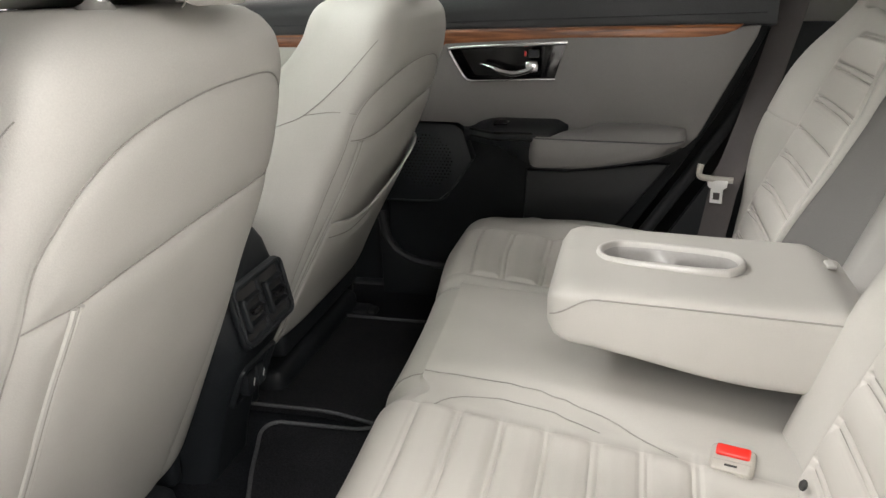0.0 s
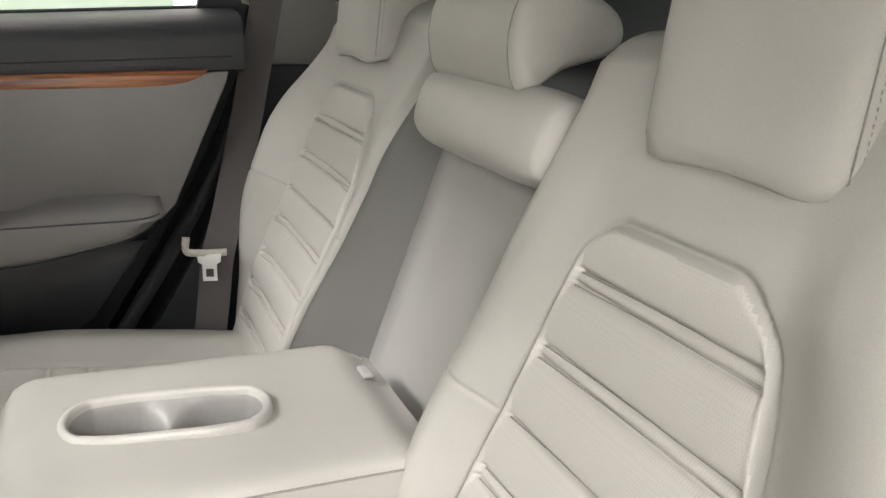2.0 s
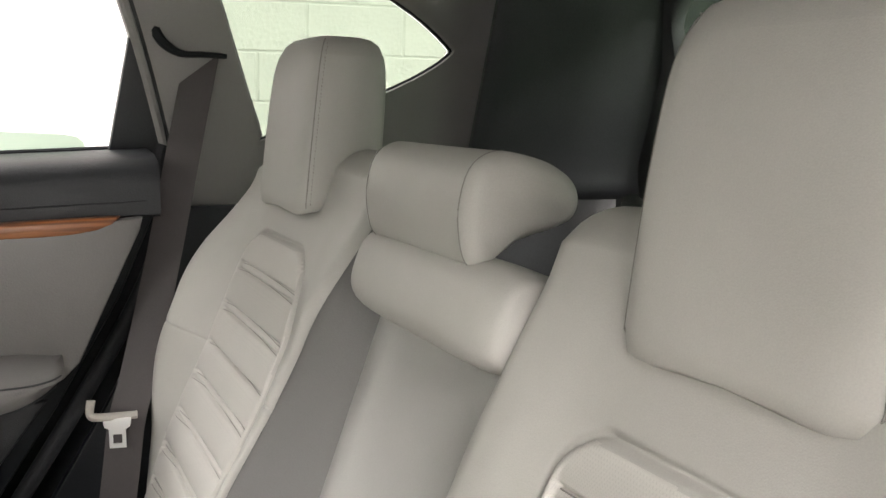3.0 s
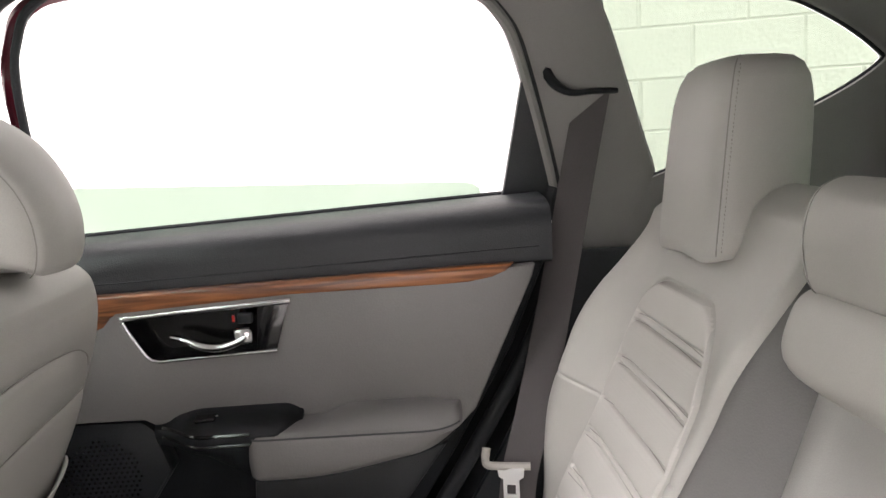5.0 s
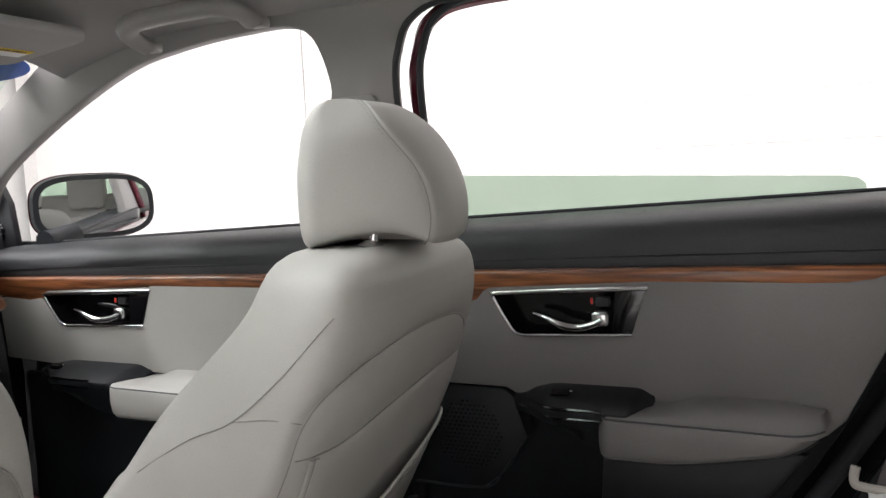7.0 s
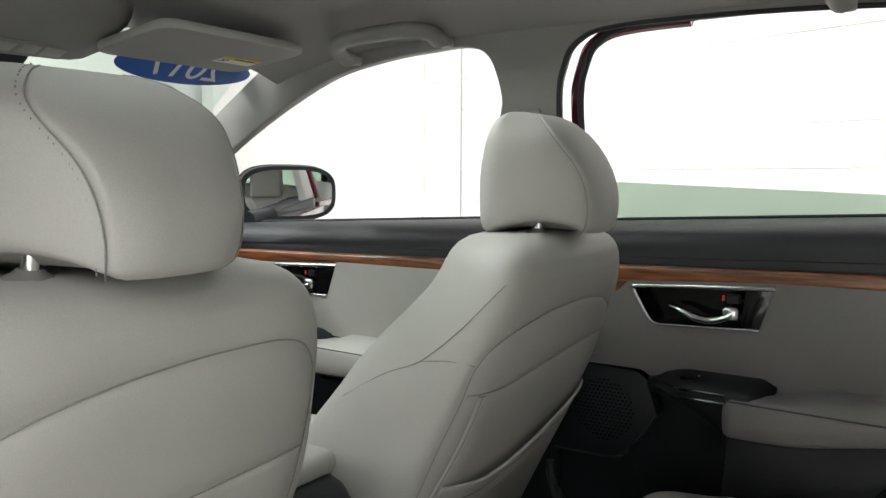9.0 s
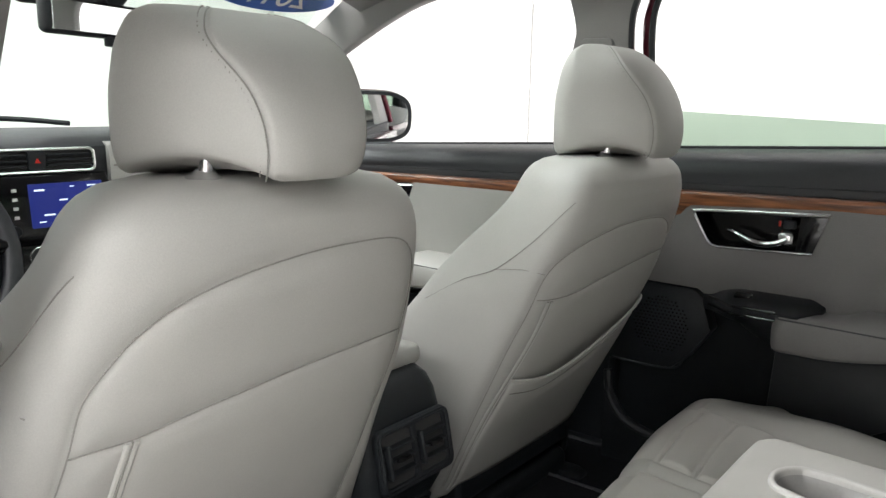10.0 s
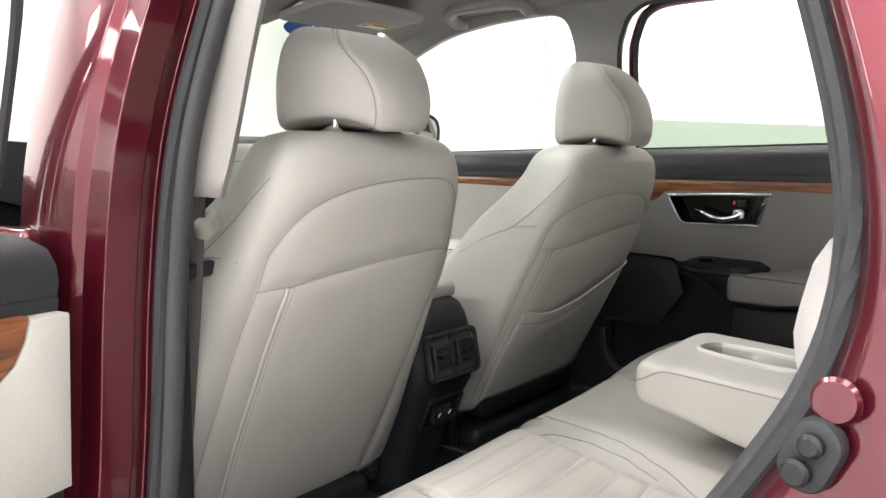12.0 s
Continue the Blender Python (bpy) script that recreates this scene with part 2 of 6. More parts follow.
def tube(pts, r, sides=8, closed=False, bm=None, flat=1.0, up=(0, 0, 1)):
    """A tube along points; flat squeezes it across."""
    P = [Vector(p) for p in pts]
    rows = []
    N = len(P)
    for i, p in enumerate(P):
        d = (P[(i + 1) % N] - P[i - 1]) if closed else (P[min(i + 1, N - 1)] - P[max(i - 1, 0)])
        d.normalize()
        u = Vector(up)
        s = d.cross(u)
        if s.length < 1e-4:
            s = d.cross(Vector((1, 0, 0.1)))
        s.normalize()
        w = s.cross(d)
        rr = r[i] if isinstance(r, (list, tuple)) else r
        rows.append([p + s * (rr * math.cos(a)) + w * (rr * flat * math.sin(a)) for a in [2 * math.pi * k / sides for k in range(sides)]])
    if closed:
        rows.append(rows[0])
        return grid(rows, True, False, bm)
    return grid(rows, True, True, bm)


def cyl(r, h, at=(0, 0, 0), m=None, sides=24, bevel=0.0, r2=None, bm=None):
    """A turned solid along local z, base at its origin."""
    prof = [(0.0001, 0), (r - bevel, 0), (r, bevel), ((r2 if r2 is not None else r), h - bevel), ((r2 if r2 is not None else r) - bevel, h), (0.0001, h)]
    M = Matrix.Translation(at) @ (m or Matrix())
    rows = [[M @ Vector((q * math.cos(a), q * math.sin(a), z)) for a in [2 * math.pi * k / sides for k in range(sides)]] for q, z in prof]
    return grid(rows, True, False, bm)


def inset(loop, d):
    """A closed outline moved inwards (to its left) by d, corner by corner."""
    out = []
    n = len(loop)
    for i in range(n):
        a, b, c = Vector(loop[i - 1][:2]), Vector(loop[i][:2]), Vector(loop[(i + 1) % n][:2])
        e, f = (b - a), (c - b)
        if e.length < 1e-7 or f.length < 1e-7:
            out.append(tuple(b))
            continue
        e.normalize(), f.normalize()
        m = Vector((-e.y, e.x)) + Vector((-f.y, f.x))
        k = m.length
        m = m / k if k > 1e-4 else Vector((-e.y, e.x))
        out.append(tuple(b + m * min(d / max(k / 2, 0.35), d * 2.2)))
    return out


def area(loop):
    return sum(a[0] * b[1] - b[0] * a[1] for a, b in zip(loop, loop[1:] + loop[:1])) / 2


def inside_loop(p, loop):
    """Whether a point lies within a closed outline."""
    odd = False
    for (ax, ay), (bx, by) in zip(loop, loop[1:] + loop[:1]):
        if (ay > p[1]) != (by > p[1]) and p[0] < ax + (p[1] - ay) * (bx - ax) / (by - ay):
            odd = not odd
    return odd


def sheet(outer, holes=(), depth=0.01, bevel=0.0, place=None, res=2):
    """A plate with holes: outlines in a plane, given thickness and rounded rims, then laid where place(u, v, w) says."""
    loops = []
    for k, pts in enumerate((outer, *holes)):
        q = [(float(p[0]), float(p[1])) for p in pts]
        q = [a for a, b in zip(q, q[-1:] + q[:-1]) if (a[0] - b[0]) ** 2 + (a[1] - b[1]) ** 2 > 1e-10]
        if (area(q) > 0) != (k == 0):
            q.reverse()
        loops.append(q)
    bm = bmesh.new()
    h = depth / 2
    levels = []
    if bevel:
        steps = [(1 - math.cos(a), math.sin(a)) for a in np.linspace(0, math.pi / 2, res + 1)]
        levels = [(bevel * (1 - s), -h + bevel * c) for c, s in steps] + [(bevel * (1 - s), h - bevel * c) for c, s in reversed(steps)]
    else:
        levels = [(0.0, -h), (0.0, h)]
    lay = place or (lambda u, v, w: (u, v, w))
    ends = ([], [])
    for q in loops:
        rows = []
        for d, w in levels:
            ring = inset(q, d) if d else q
            rows.append([bm.verts.new(lay(u, v, w)) for u, v in ring])
        n = len(q)
        for a, b in zip(rows, rows[1:]):
            for i in range(n):
                bm.faces.new((a[i], a[(i + 1) % n], b[(i + 1) % n], b[i]))
        flat = inset(q, levels[0][0]) if levels[0][0] else q
        ends[0].append((flat, rows[0]))
        ends[1].append((flat, rows[-1]))
    flat = [p for f, _ in ends[0] for p in f]
    if len(loops) == 1:
        tris = tessellate_polygon([[Vector((u, v, 0)) for u, v in flat]])
    else:
        edges, k = [], 0
        for f, _ in ends[0]:
            edges += [(k + i, k + (i + 1) % len(f)) for i in range(len(f))]
            k += len(f)
        _, _, faces, back, _, _ = delaunay_2d_cdt([Vector(p) for p in flat], edges, [], 0, 1e-7)
        tris = []
        for f in faces:
            if not all(back[v] for v in f):
                continue
            tri = [back[v][0] for v in f]
            mid = [sum(flat[i][k] for i in tri) / len(tri) for k in (0, 1)]
            if inside_loop(mid, ends[0][0][0]) and not any(inside_loop(mid, q) for q, _ in ends[0][1:]):
                tris.append(tri)
    for side in ends:
        vs = [v for _, r in side for v in r]
        for tri in tris:
            try:
                bm.faces.new([vs[i] for i in tri])
            except ValueError:
                pass
    return bm


def cut_long(bm, step, axis=0):
    """Splits faces along one axis so that a bent plate stays smooth."""
    lo, hi = min(v.co[axis] for v in bm.verts), max(v.co[axis] for v in bm.verts)
    k = lo + step
    n = [0, 0, 0]
    n[axis] = 1
    while k < hi:
        c = [0, 0, 0]
        c[axis] = k
        bmesh.ops.bisect_plane(bm, geom=bm.verts[:] + bm.edges[:] + bm.faces[:], plane_co=c, plane_no=n, dist=0.0001)
        k += step
    return bm


def rounded(x0, z0, x1, z1, r, n=6):
    out = []
    for cx, cz, a0 in ((x1 - r, z1 - r, 0), (x0 + r, z1 - r, 90), (x0 + r, z0 + r, 180), (x1 - r, z0 + r, 270)):
        for k in range(n + 1):
            a = radians(a0 + 90 * k / n)
            out.append((cx + r * math.cos(a), cz + r * math.sin(a)))
    return out


def lerp_table(table, z):
    """Smooth look-up in a table of (key, values...)."""
    n = len(table)
    i = 0
    while i < n - 2 and z > table[i + 1][0]:
        i += 1
    a, b = table[i], table[i + 1]
    t = min(max((z - a[0]) / (b[0] - a[0]), 0.0), 1.0)
    p, q = table[max(i - 1, 0)], table[min(i + 2, n - 1)]
    out = []
    for k in range(1, len(a)):
        h = b[0] - a[0]
        d = (b[k] - a[k]) / h
        da = (b[k] - p[k]) / (b[0] - p[0])
        db = (q[k] - a[k]) / (q[0] - a[0])
        da, db = (0.0 if x * d <= 0 else math.copysign(min(abs(x), 3 * abs(d)), x) for x in (da, db))
        out.append(a[k] * (2 * t ** 3 - 3 * t * t + 1) + da * h * (t ** 3 - 2 * t * t + t) + b[k] * (3 * t * t - 2 * t ** 3) + db * h * (t ** 3 - t * t))
    return out


def bump01(x, c, w):
    d = abs(x - c) / w
    return 0.5 * (1 + math.cos(math.pi * d)) if d < 1 else 0.0


def step01(x, a, b):
    t = min(max((x - a) / (b - a), 0.0), 1.0)
    return t * t * (3 - 2 * t)


# ---- car shell ----
def side_y(z, base=0.84):
    """Inner face of the body side: upright below the sill, leaning in above it."""
    return base - 0.30 * max(z - 1.16, 0)


FRONT_WINDOW = smooth_path([(-1.40, 1.11, 0), (-1.32, 1.25, 0), (-1.10, 1.370, 0), (-0.82, 1.480, 0), (-0.64, 1.515, 0), (-0.48, 1.528, 0), (-0.39, 1.527, 0), (-0.345, 1.50, 0), (-0.329, 1.42, 0), (-0.345, 1.36, 0), (-0.41, 1.11, 0)], 6)
REAR_WINDOW = smooth_path([(-0.205, 1.07, 0), (-0.20, 1.38, 0), (-0.175, 1.48, 0), (-0.139, 1.522, 0), (-0.069, 1.54, 0), (0.12, 1.542, 0), (0.37, 1.532, 0), (0.55, 1.512, 0), (0.61, 1.475, 0), (0.645, 1.40, 0), (0.70, 1.20, 0), (0.72, 1.07, 0)], 6)
QUARTER = smooth_path([(0.760, 1.485, 0), (0.782, 1.497, 0), (1.022, 1.487, 0), (1.122, 1.456, 0), (1.217, 1.40, 0), (1.225, 1.373, 0), (1.119, 1.31, 0), (0.882, 1.215, 0), (0.858, 1.234, 0), (0.782, 1.43, 0)], 5, True)


def p2(path):
    return [(p[0], p[1]) for p in path]


def body_side(sign, base, name, label, open_rear):
    """Pillars and roof rail of one side as one moulded trim, with the window openings through it."""
    place = lambda u, v, w: (u, sign * (side_y(v, base) + w), v)
    rim = [(-1.62, 1.04), (-1.53, 1.20), (-1.23, 1.42), (-0.93, 1.57), (-0.4, 1.60), (0.5, 1.60), (1.30, 1.56), (1.45, 1.40), (1.45, 1.088), (0.80, 1.088)]
    rear = [q for q in p2(REAR_WINDOW) if q[1] > 1.10]
    if open_rear:
        rear = [(x + 0.035 * step01(x, 0.45, 0.62), z) for x, z in rear]
    front = p2(FRONT_WINDOW)
    outline = rim + [(rear[-1][0] + 0.002, 1.088)] + rear[::-1] + [(-0.205, 1.05), (-0.37, 1.05)] + [(-0.425, 1.05)] + front[::-1][1:-1] + [(-1.43, 1.04)]
    t = finish(name, sheet(outline, [p2(QUARTER)], 0.03, 0.004, place), PILLAR, None, "", 50)
    return tagged(t, label, "pillar trim", "", "structure")


trim_right = body_side(1, 0.855, "trim_right", "grey moulded pillar and roof rail trim round the windows", False)
trim_left = body_side(-1, 0.735, "trim_left", "grey moulded pillar trim beside the open doorway", True)
QSEAL = [(p[0], side_y(p[1], 0.855) - 0.002, p[1]) for p in QUARTER]
tagged(finish("quarter_seal", tube(QSEAL, 0.0045, 6, True), RUBBER), "black rubber seal round the quarter window", "window seal", "", "structure")
qg = finish("quarter_glass", sheet(p2(QUARTER), (), 0.004, 0, lambda u, v, w: (u, side_y(v, 0.87) + w, v)), DARK_GLASS)
qg.visible_shadow = False
tagged(qg, "green-tinted fixed quarter window glass", "window", "", "structure")

# roof lining, with an assumed glass roof panel let into it that admits light
def lining_z(x, y):
    a = abs(y) / 0.76
    front = max(0.0, (-0.58 - x) / 0.40)
    return 1.625 - 0.085 * a ** 3.5 - 0.060 * front ** 1.6


hole = rounded(-0.58, -0.37, -0.08, 0.37, 0.05)
ceil_bm = sheet([(-0.98, -0.76), (1.70, -0.76), (1.70, 0.76), (-0.98, 0.76)], [hole], 0.03, 0.006, lambda u, v, w: (u, v, w))
for axis, step in ((0, 0.08), (1, 0.06)):
    cut_long(ceil_bm, step, axis)
for v in ceil_bm.verts:
    v.co.z += lining_z(v.co.x, v.co.y) + 0.012
tagged(finish("ceiling", ceil_bm, HEADLINER), "pale grey woven roof lining", "headliner", "", "structure")
roof = finish("roof", sheet(rounded(-1.0, -0.72, 1.75, 0.72, 0.1), [hole], 0.012, 0, lambda u, v, w: (u, v, 1.672 + w)), PAINT)
tagged(roof, "dark cherry painted steel roof", "roof", "", "structure")
rg = finish("roof_glass", sheet(rounded(-0.59, -0.38, -0.07, 0.38, 0.05), (), 0.005, 0, lambda u, v, w: (u, v, 1.682 + w)), CLEAR)
rg.visible_shadow = False
tagged(rg, "clear tilting glass roof panel", "sunroof", "", "structure")

# floor, tunnel and sills
floor_bm = sheet([(-1.5, -0.74), (0.35, -0.74), (0.35, 0.74), (-1.5, 0.74)], (), 0.03, 0, lambda u, v, w: (u, v, 0.458 + w))
tagged(finish("floor", floor_bm, CARPET), "black loop-pile carpet on the cabin floor", "floor", "", "structure")
tagged(finish("tunnel", box((1.0, 0.13, 0.10), (-0.70, -0.05, 0.50), 0.035), CARPET), "black carpeted hump along the floor", "floor hump", "", "structure")
tagged(finish("rear_floor", box((0.30, 1.46, 0.16), (0.32, 0, 0.44), 0.02), CARPET), "black carpeted step below the rear bench", "floor", "", "structure")
for s, b in ((1, 0.78), (-1, 0.76)):
    tagged(finish("sill", box((1.75, 0.10, 0.07), (-0.55, s * (b - 0.02), 0.445), 0.015), PLASTIC), "black plastic sill plate along the doorway", "door sill", "", "structure")
    tagged(finish("rocker", box((2.9, 0.10, 0.18), (-0.2, s * 0.86, 0.36), 0.04), PAINT), "dark cherry painted rocker panel", "rocker panel", "", "structure")

# cargo bay behind the bench
for s in (1, -1):
    place = lambda u, v, w: (u, s * (0.80 + w), v)
    tagged(finish("cargo_side", sheet([(0.92, 0.45), (1.75, 0.45), (1.75, 1.12), (0.92, 1.12)], (), 0.03, 0.006, place), DARK_TRIM), "charcoal moulded cargo side panel", "cargo trim", "", "structure")
    rows = [[(x, s * (0.80 - 0.10 * step01(x, 1.2, 1.7) - 0.30 * max(z - 1.16, 0) + 0.0), z) for z in np.linspace(1.09, 1.60, 14)] for x in np.linspace(1.28, 1.75, 14)]
    # darker trim in place of light falling off towards the tail
    d = finish("rear_pillar", grid(rows), DARK_TRIM)
    m = d.modifiers.new("thickness", "SOLIDIFY")
    m.thickness = 0.02
    tagged(d, "rear pillar trim of the cargo bay, darkened as shade", "pillar trim", "", "structure")
tagged(finish("cargo_floor", box((0.95, 1.6, 0.03), (1.25, 0, 0.74), 0.005), CARPET), "black carpeted cargo floor", "floor", "", "structure")
place = lambda u, v, w: (1.74 - 0.30 * max(v - 1.1, 0) + w, u, v)
tagged(finish("tailgate", sheet([(-0.78, 0.5), (0.78, 0.5), (0.70, 1.62), (-0.70, 1.62)], [rounded(-0.58, 1.17, 0.58, 1.50, 0.07)], 0.04, 0.008, place), DARK_TRIM), "charcoal tailgate trim with the rear window", "tailgate", "", "structure")
tg = finish("rear_glass", sheet(rounded(-0.60, 1.15, 0.60, 1.52, 0.07), (), 0.004, 0, lambda u, v, w: (1.765 - 0.30 * max(v - 1.1, 0) + w, u, v)), GLASS)
tg.visible_shadow = False
tagged(tg, "green-tinted rear window glass", "window", "", "structure")
tagged(finish("parcel_post", tube(smooth_path([(0.98, -0.05, 1.165), (1.0, -0.02, 1.17), (1.06, 0.06, 1.17)], 4), 0.012, 10), PLASTIC), "small black plastic latch behind the bench", "latch", "", "structure")

# windscreen and cowl
rows = [[Vector((-0.97 - 0.62 * t - 0.10 * (1 - (y / 0.74) ** 2) , y * (1 + 0.12 * t), 1.585 - 0.425 * t)) for y in np.linspace(-0.70, 0.70, 17)] for t in np.linspace(0, 1, 12)]
ws = finish("windscreen", grid(rows), CLEAR)
ws.visible_shadow = False
tagged(ws, "clear faintly green windscreen glass", "windscreen", "", "structure")
tagged(finish("cowl", box((0.25, 1.5, 0.03), (-1.74, 0, 1.135), 0.01), PLASTIC), "black plastic cowl under the windscreen", "cowl", "", "structure")
tagged(finish("wiper", tube(smooth_path([(-1.62, -0.45, 1.165), (-1.60, 0.0, 1.185), (-1.62, 0.25, 1.17)], 8), 0.008, 6), PLASTIC), "black windscreen wiper lying on the glass", "wiper")

# near side doorway: painted flanges and rubber seal
SEAL_L = smooth_path([(0.36, -0.775, 0.49), (0.02, -0.775, 0.49), (0.0, -0.765, 0.56), (0.022, -0.755, 0.80), (0.030, -0.747, 1.0), (0.038, -0.732, 1.16), (0.046, -0.696, 1.30), (0.056, -0.645, 1.45), (0.095, -0.628, 1.515), (0.20, -0.625, 1.535), (0.40, -0.63, 1.53), (0.555, -0.645, 1.495), (0.62, -0.675, 1.42), (0.690, -0.725, 1.26), (0.727, -0.755, 1.14), (0.722, -0.767, 1.05), (0.680, -0.775, 0.96), (0.59, -0.78, 0.82), (0.48, -0.78, 0.66), (0.43, -0.777, 0.54), (0.36, -0.775, 0.49)], 6)
seal = finish("door_seal", tube(SEAL_L[:-1], 0.015, 12, True), SEAL)
tagged(seal, "dark grey rubber seal round the open doorway", "door seal", "", "structure")
lip = finish("door_seal_lip", tube([(p[0], p[1] - 0.016, p[2]) for p in SEAL_L[:-1]], 0.008, 8, True), RUBBER)
tagged(lip, "thin dark rubber lip of the doorway seal", "door seal", "", "structure")


def flange(seal_pts, out, name, label):
    """Painted sheet running from the seal outwards; out(p) gives the outer edge's points."""
    rows = []
    for p in seal_pts:
        p = Vector(p) + Vector((0, -0.012, 0))
        qs = out(p)
        rows.append([p, *qs])
    b = finish(name, grid(rows), PAINT, None, "", 60)
    m = b.modifiers.new("thickness", "SOLIDIFY")
    m.thickness, m.offset = 0.004, 0
    m = b.modifiers.new("round", "BEVEL")
    m.width, m.segments, m.limit_method = 0.006, 3, "ANGLE"
    return tagged(b, label, "body panel", "", "structure")


b_pts = [p for p in SEAL_L[6:48]]
flange(b_pts, lambda p: [p + Vector((-0.022, -0.004, 0)), p + Vector((-0.026, -0.022, 0)), p + Vector((-0.010, -0.030, 0)), p + Vector((-0.016, -0.062, 0)), p + Vector((-0.05, -0.066, 0)), p + Vector((-0.058, -0.078, 0)), p + Vector((-0.085, -0.085, 0)), p + Vector((-0.16, -0.088, 0))], "center_pillar", "glossy dark cherry painted centre pillar with pressed steps")
c_pts = [p for p in SEAL_L[66:115]]
low_pts = [p for p in c_pts if p[2] < 1.115]
flange(c_pts, lambda p: [p + Vector((0.010, -0.016, 0)), p + Vector((0.013, -0.030, 0)), p + Vector((0.020, -0.036, 0)), p + Vector((0.072, -0.040, 0.004)), p + Vector((0.080, -0.046, 0.004)), p + Vector((0.086, -0.075, 0.004)), p + Vector((0.094, -0.098, 0.004)), p + Vector((0.12, -0.108, 0)), p + Vector((0.5, -0.12, 0.0))], "quarter_panel", "glossy dark cherry painted rear quarter panel")
rows = []
for p in low_pts:
    f = 1.3 * step01(1.155 - p[2], 0.0, 0.07) * step01(p[2], 0.985, 1.06)
    p = Vector(p)
    rows.append([p + Vector((0.004, 0.010, 0)), p + Vector((-0.010 * f, 0.030, 0)), p + Vector((-0.026 * f, 0.060, 0)), p + Vector((-0.030 * f, 0.085, 0)), p + Vector((-0.016 * f, 0.105, 0)), p + Vector((0.03, 0.120, 0)), p + Vector((0.12, 0.125, 0))])
pc = finish("pillar_cover_rear", grid(rows), HEADLINER, None, "", 60)
md = pc.modifiers.new("thickness", "SOLIDIFY")
md.thickness = 0.006
tagged(pc, "pale grey moulded cover inside the rear doorway edge", "pillar cover", "", "structure")
t_pts = [p for p in SEAL_L[46:68]]
flange(t_pts, lambda p: [p + Vector((0, -0.01, 0.025)), p + Vector((0, -0.05, 0.03)), p + Vector((0, -0.05, 0.07)), p + Vector((0, 0.05, 0.12))], "roof_rail", "dark cherry painted roof rail over the doorway")
# lower inner cover of the near centre pillar
pl = finish("pillar_cover", box((0.22, 0.06, 0.62), (-0.125, -0.718, 0.78), 0.02), PLASTIC)
tagged(pl, "black plastic lower cover of the centre pillar", "pillar cover", "", "structure")
EDGE_B = [(1.095, 0.044, -0.702), (1.13, 0.052, -0.696), (1.17, 0.058, -0.689), (1.30, 0.074, -0.668), (1.45, 0.095, -0.635), (1.53, 0.120, -0.60)]
rows = []
for z in np.linspace(1.100, 1.53, 16):
    ex, ey = lerp_table(EDGE_B, z)
    rows.append([(ex - 0.050, ey - 0.022, z), (ex - 0.028, ey - 0.009, z), (ex - 0.008, ey - 0.001, z), (ex, ey + 0.004, z), (ex - 0.006, ey + 0.011, z), (ex - 0.035, ey + 0.020, z), (ex - 0.15, ey + 0.035, z), (ex - 0.34, ey - 0.01, z)])
pu = grid(rows)
pu = finish("pillar_cover_upper", pu, PILLAR)
m = pu.modifiers.new("thickness", "SOLIDIFY")
m.thickness = 0.006
tagged(pu, "pale grey upper cover of the near centre pillar", "pillar cover", "", "structure")

# striker and plug on the quarter panel
def striker():
    t = thing("door_striker", "black rubber-framed steel door striker on painted panel", "door striker")
    R = Matrix.Translation((0.728, -0.826, 1.014)) @ Matrix.Rotation(radians(-10), 4, "Z") @ Matrix.Rotation(radians(22), 4, "Y")
    pl = lambda u, v, w: R @ Vector((u, w, v))
    part("backing", sheet(rounded(-0.014, -0.021, 0.014, 0.021, 0.0135), (), 0.012, 0.004, pl), RUBBER, t)
    for dz, rb in ((0.0085, 0.0065), (-0.0085, 0.0075)):
        part("bolt", cyl(rb, 0.008, R @ Vector((0, -0.006, dz)), R.to_3x3().to_4x4() @ Matrix.Rotation(radians(90), 4, "X"), 18, 0.002), PLASTIC, t)
    return t


striker()
R = Matrix.Translation((0.737, -0.823, 1.044)) @ Matrix.Rotation(radians(-6), 4, "Z")
tagged(finish("plug", cyl(0.0125, 0.005, (0, 0, 0), R @ Matrix.Rotation(radians(90), 4, "X"), 24, 0.002), PAINT), "round dark cherry painted plug in the panel", "panel plug")

# far side: inner panels behind the doors and below the rear pillar
tagged(finish("pillar_cover_lower", sheet([(0.40, 0.44), (0.46, 0.58), (0.575, 0.77), (0.67, 0.95), (0.705, 1.095), (1.05, 1.095), (1.05, 0.44)], (), 0.02, 0.006, lambda u, v, w: (u, 0.775 + w + 0.25 * max(0, v - 1.0), v)), PLASTIC), "dark charcoal lower cover of the rear pillar", "pillar cover", "", "structure")
tagged(finish("far_door_seal", tube(smooth_path([(0.33, 0.768, 0.46), (0.405, 0.768, 0.58), (0.53, 0.768, 0.775), (0.632, 0.768, 0.95), (0.692, 0.775, 1.10), (0.70, 0.80, 1.17)], 8), 0.014, 10), RUBBER), "black rubber seal along the far doorway", "door seal", "", "structure")
for sgn in (1, -1):
    tagged(finish("body_inner", sheet([(-1.5, 0.40), (-0.22, 0.40), (-0.22, 1.12), (-1.5, 1.12)], (), 0.02, 0, lambda u, v, w: (u, sgn * (0.885 + w), v)), PLASTIC), "black inner body panel behind the front door", "body panel", "", "structure")
tagged(finish("body_inner", sheet([(-0.22, 0.40), (1.7, 0.40), (1.7, 1.12), (-0.22, 1.12)], (), 0.02, 0, lambda u, v, w: (u, 0.885 + w, v)), PLASTIC), "black inner body panel behind the rear door", "body panel", "", "structure")
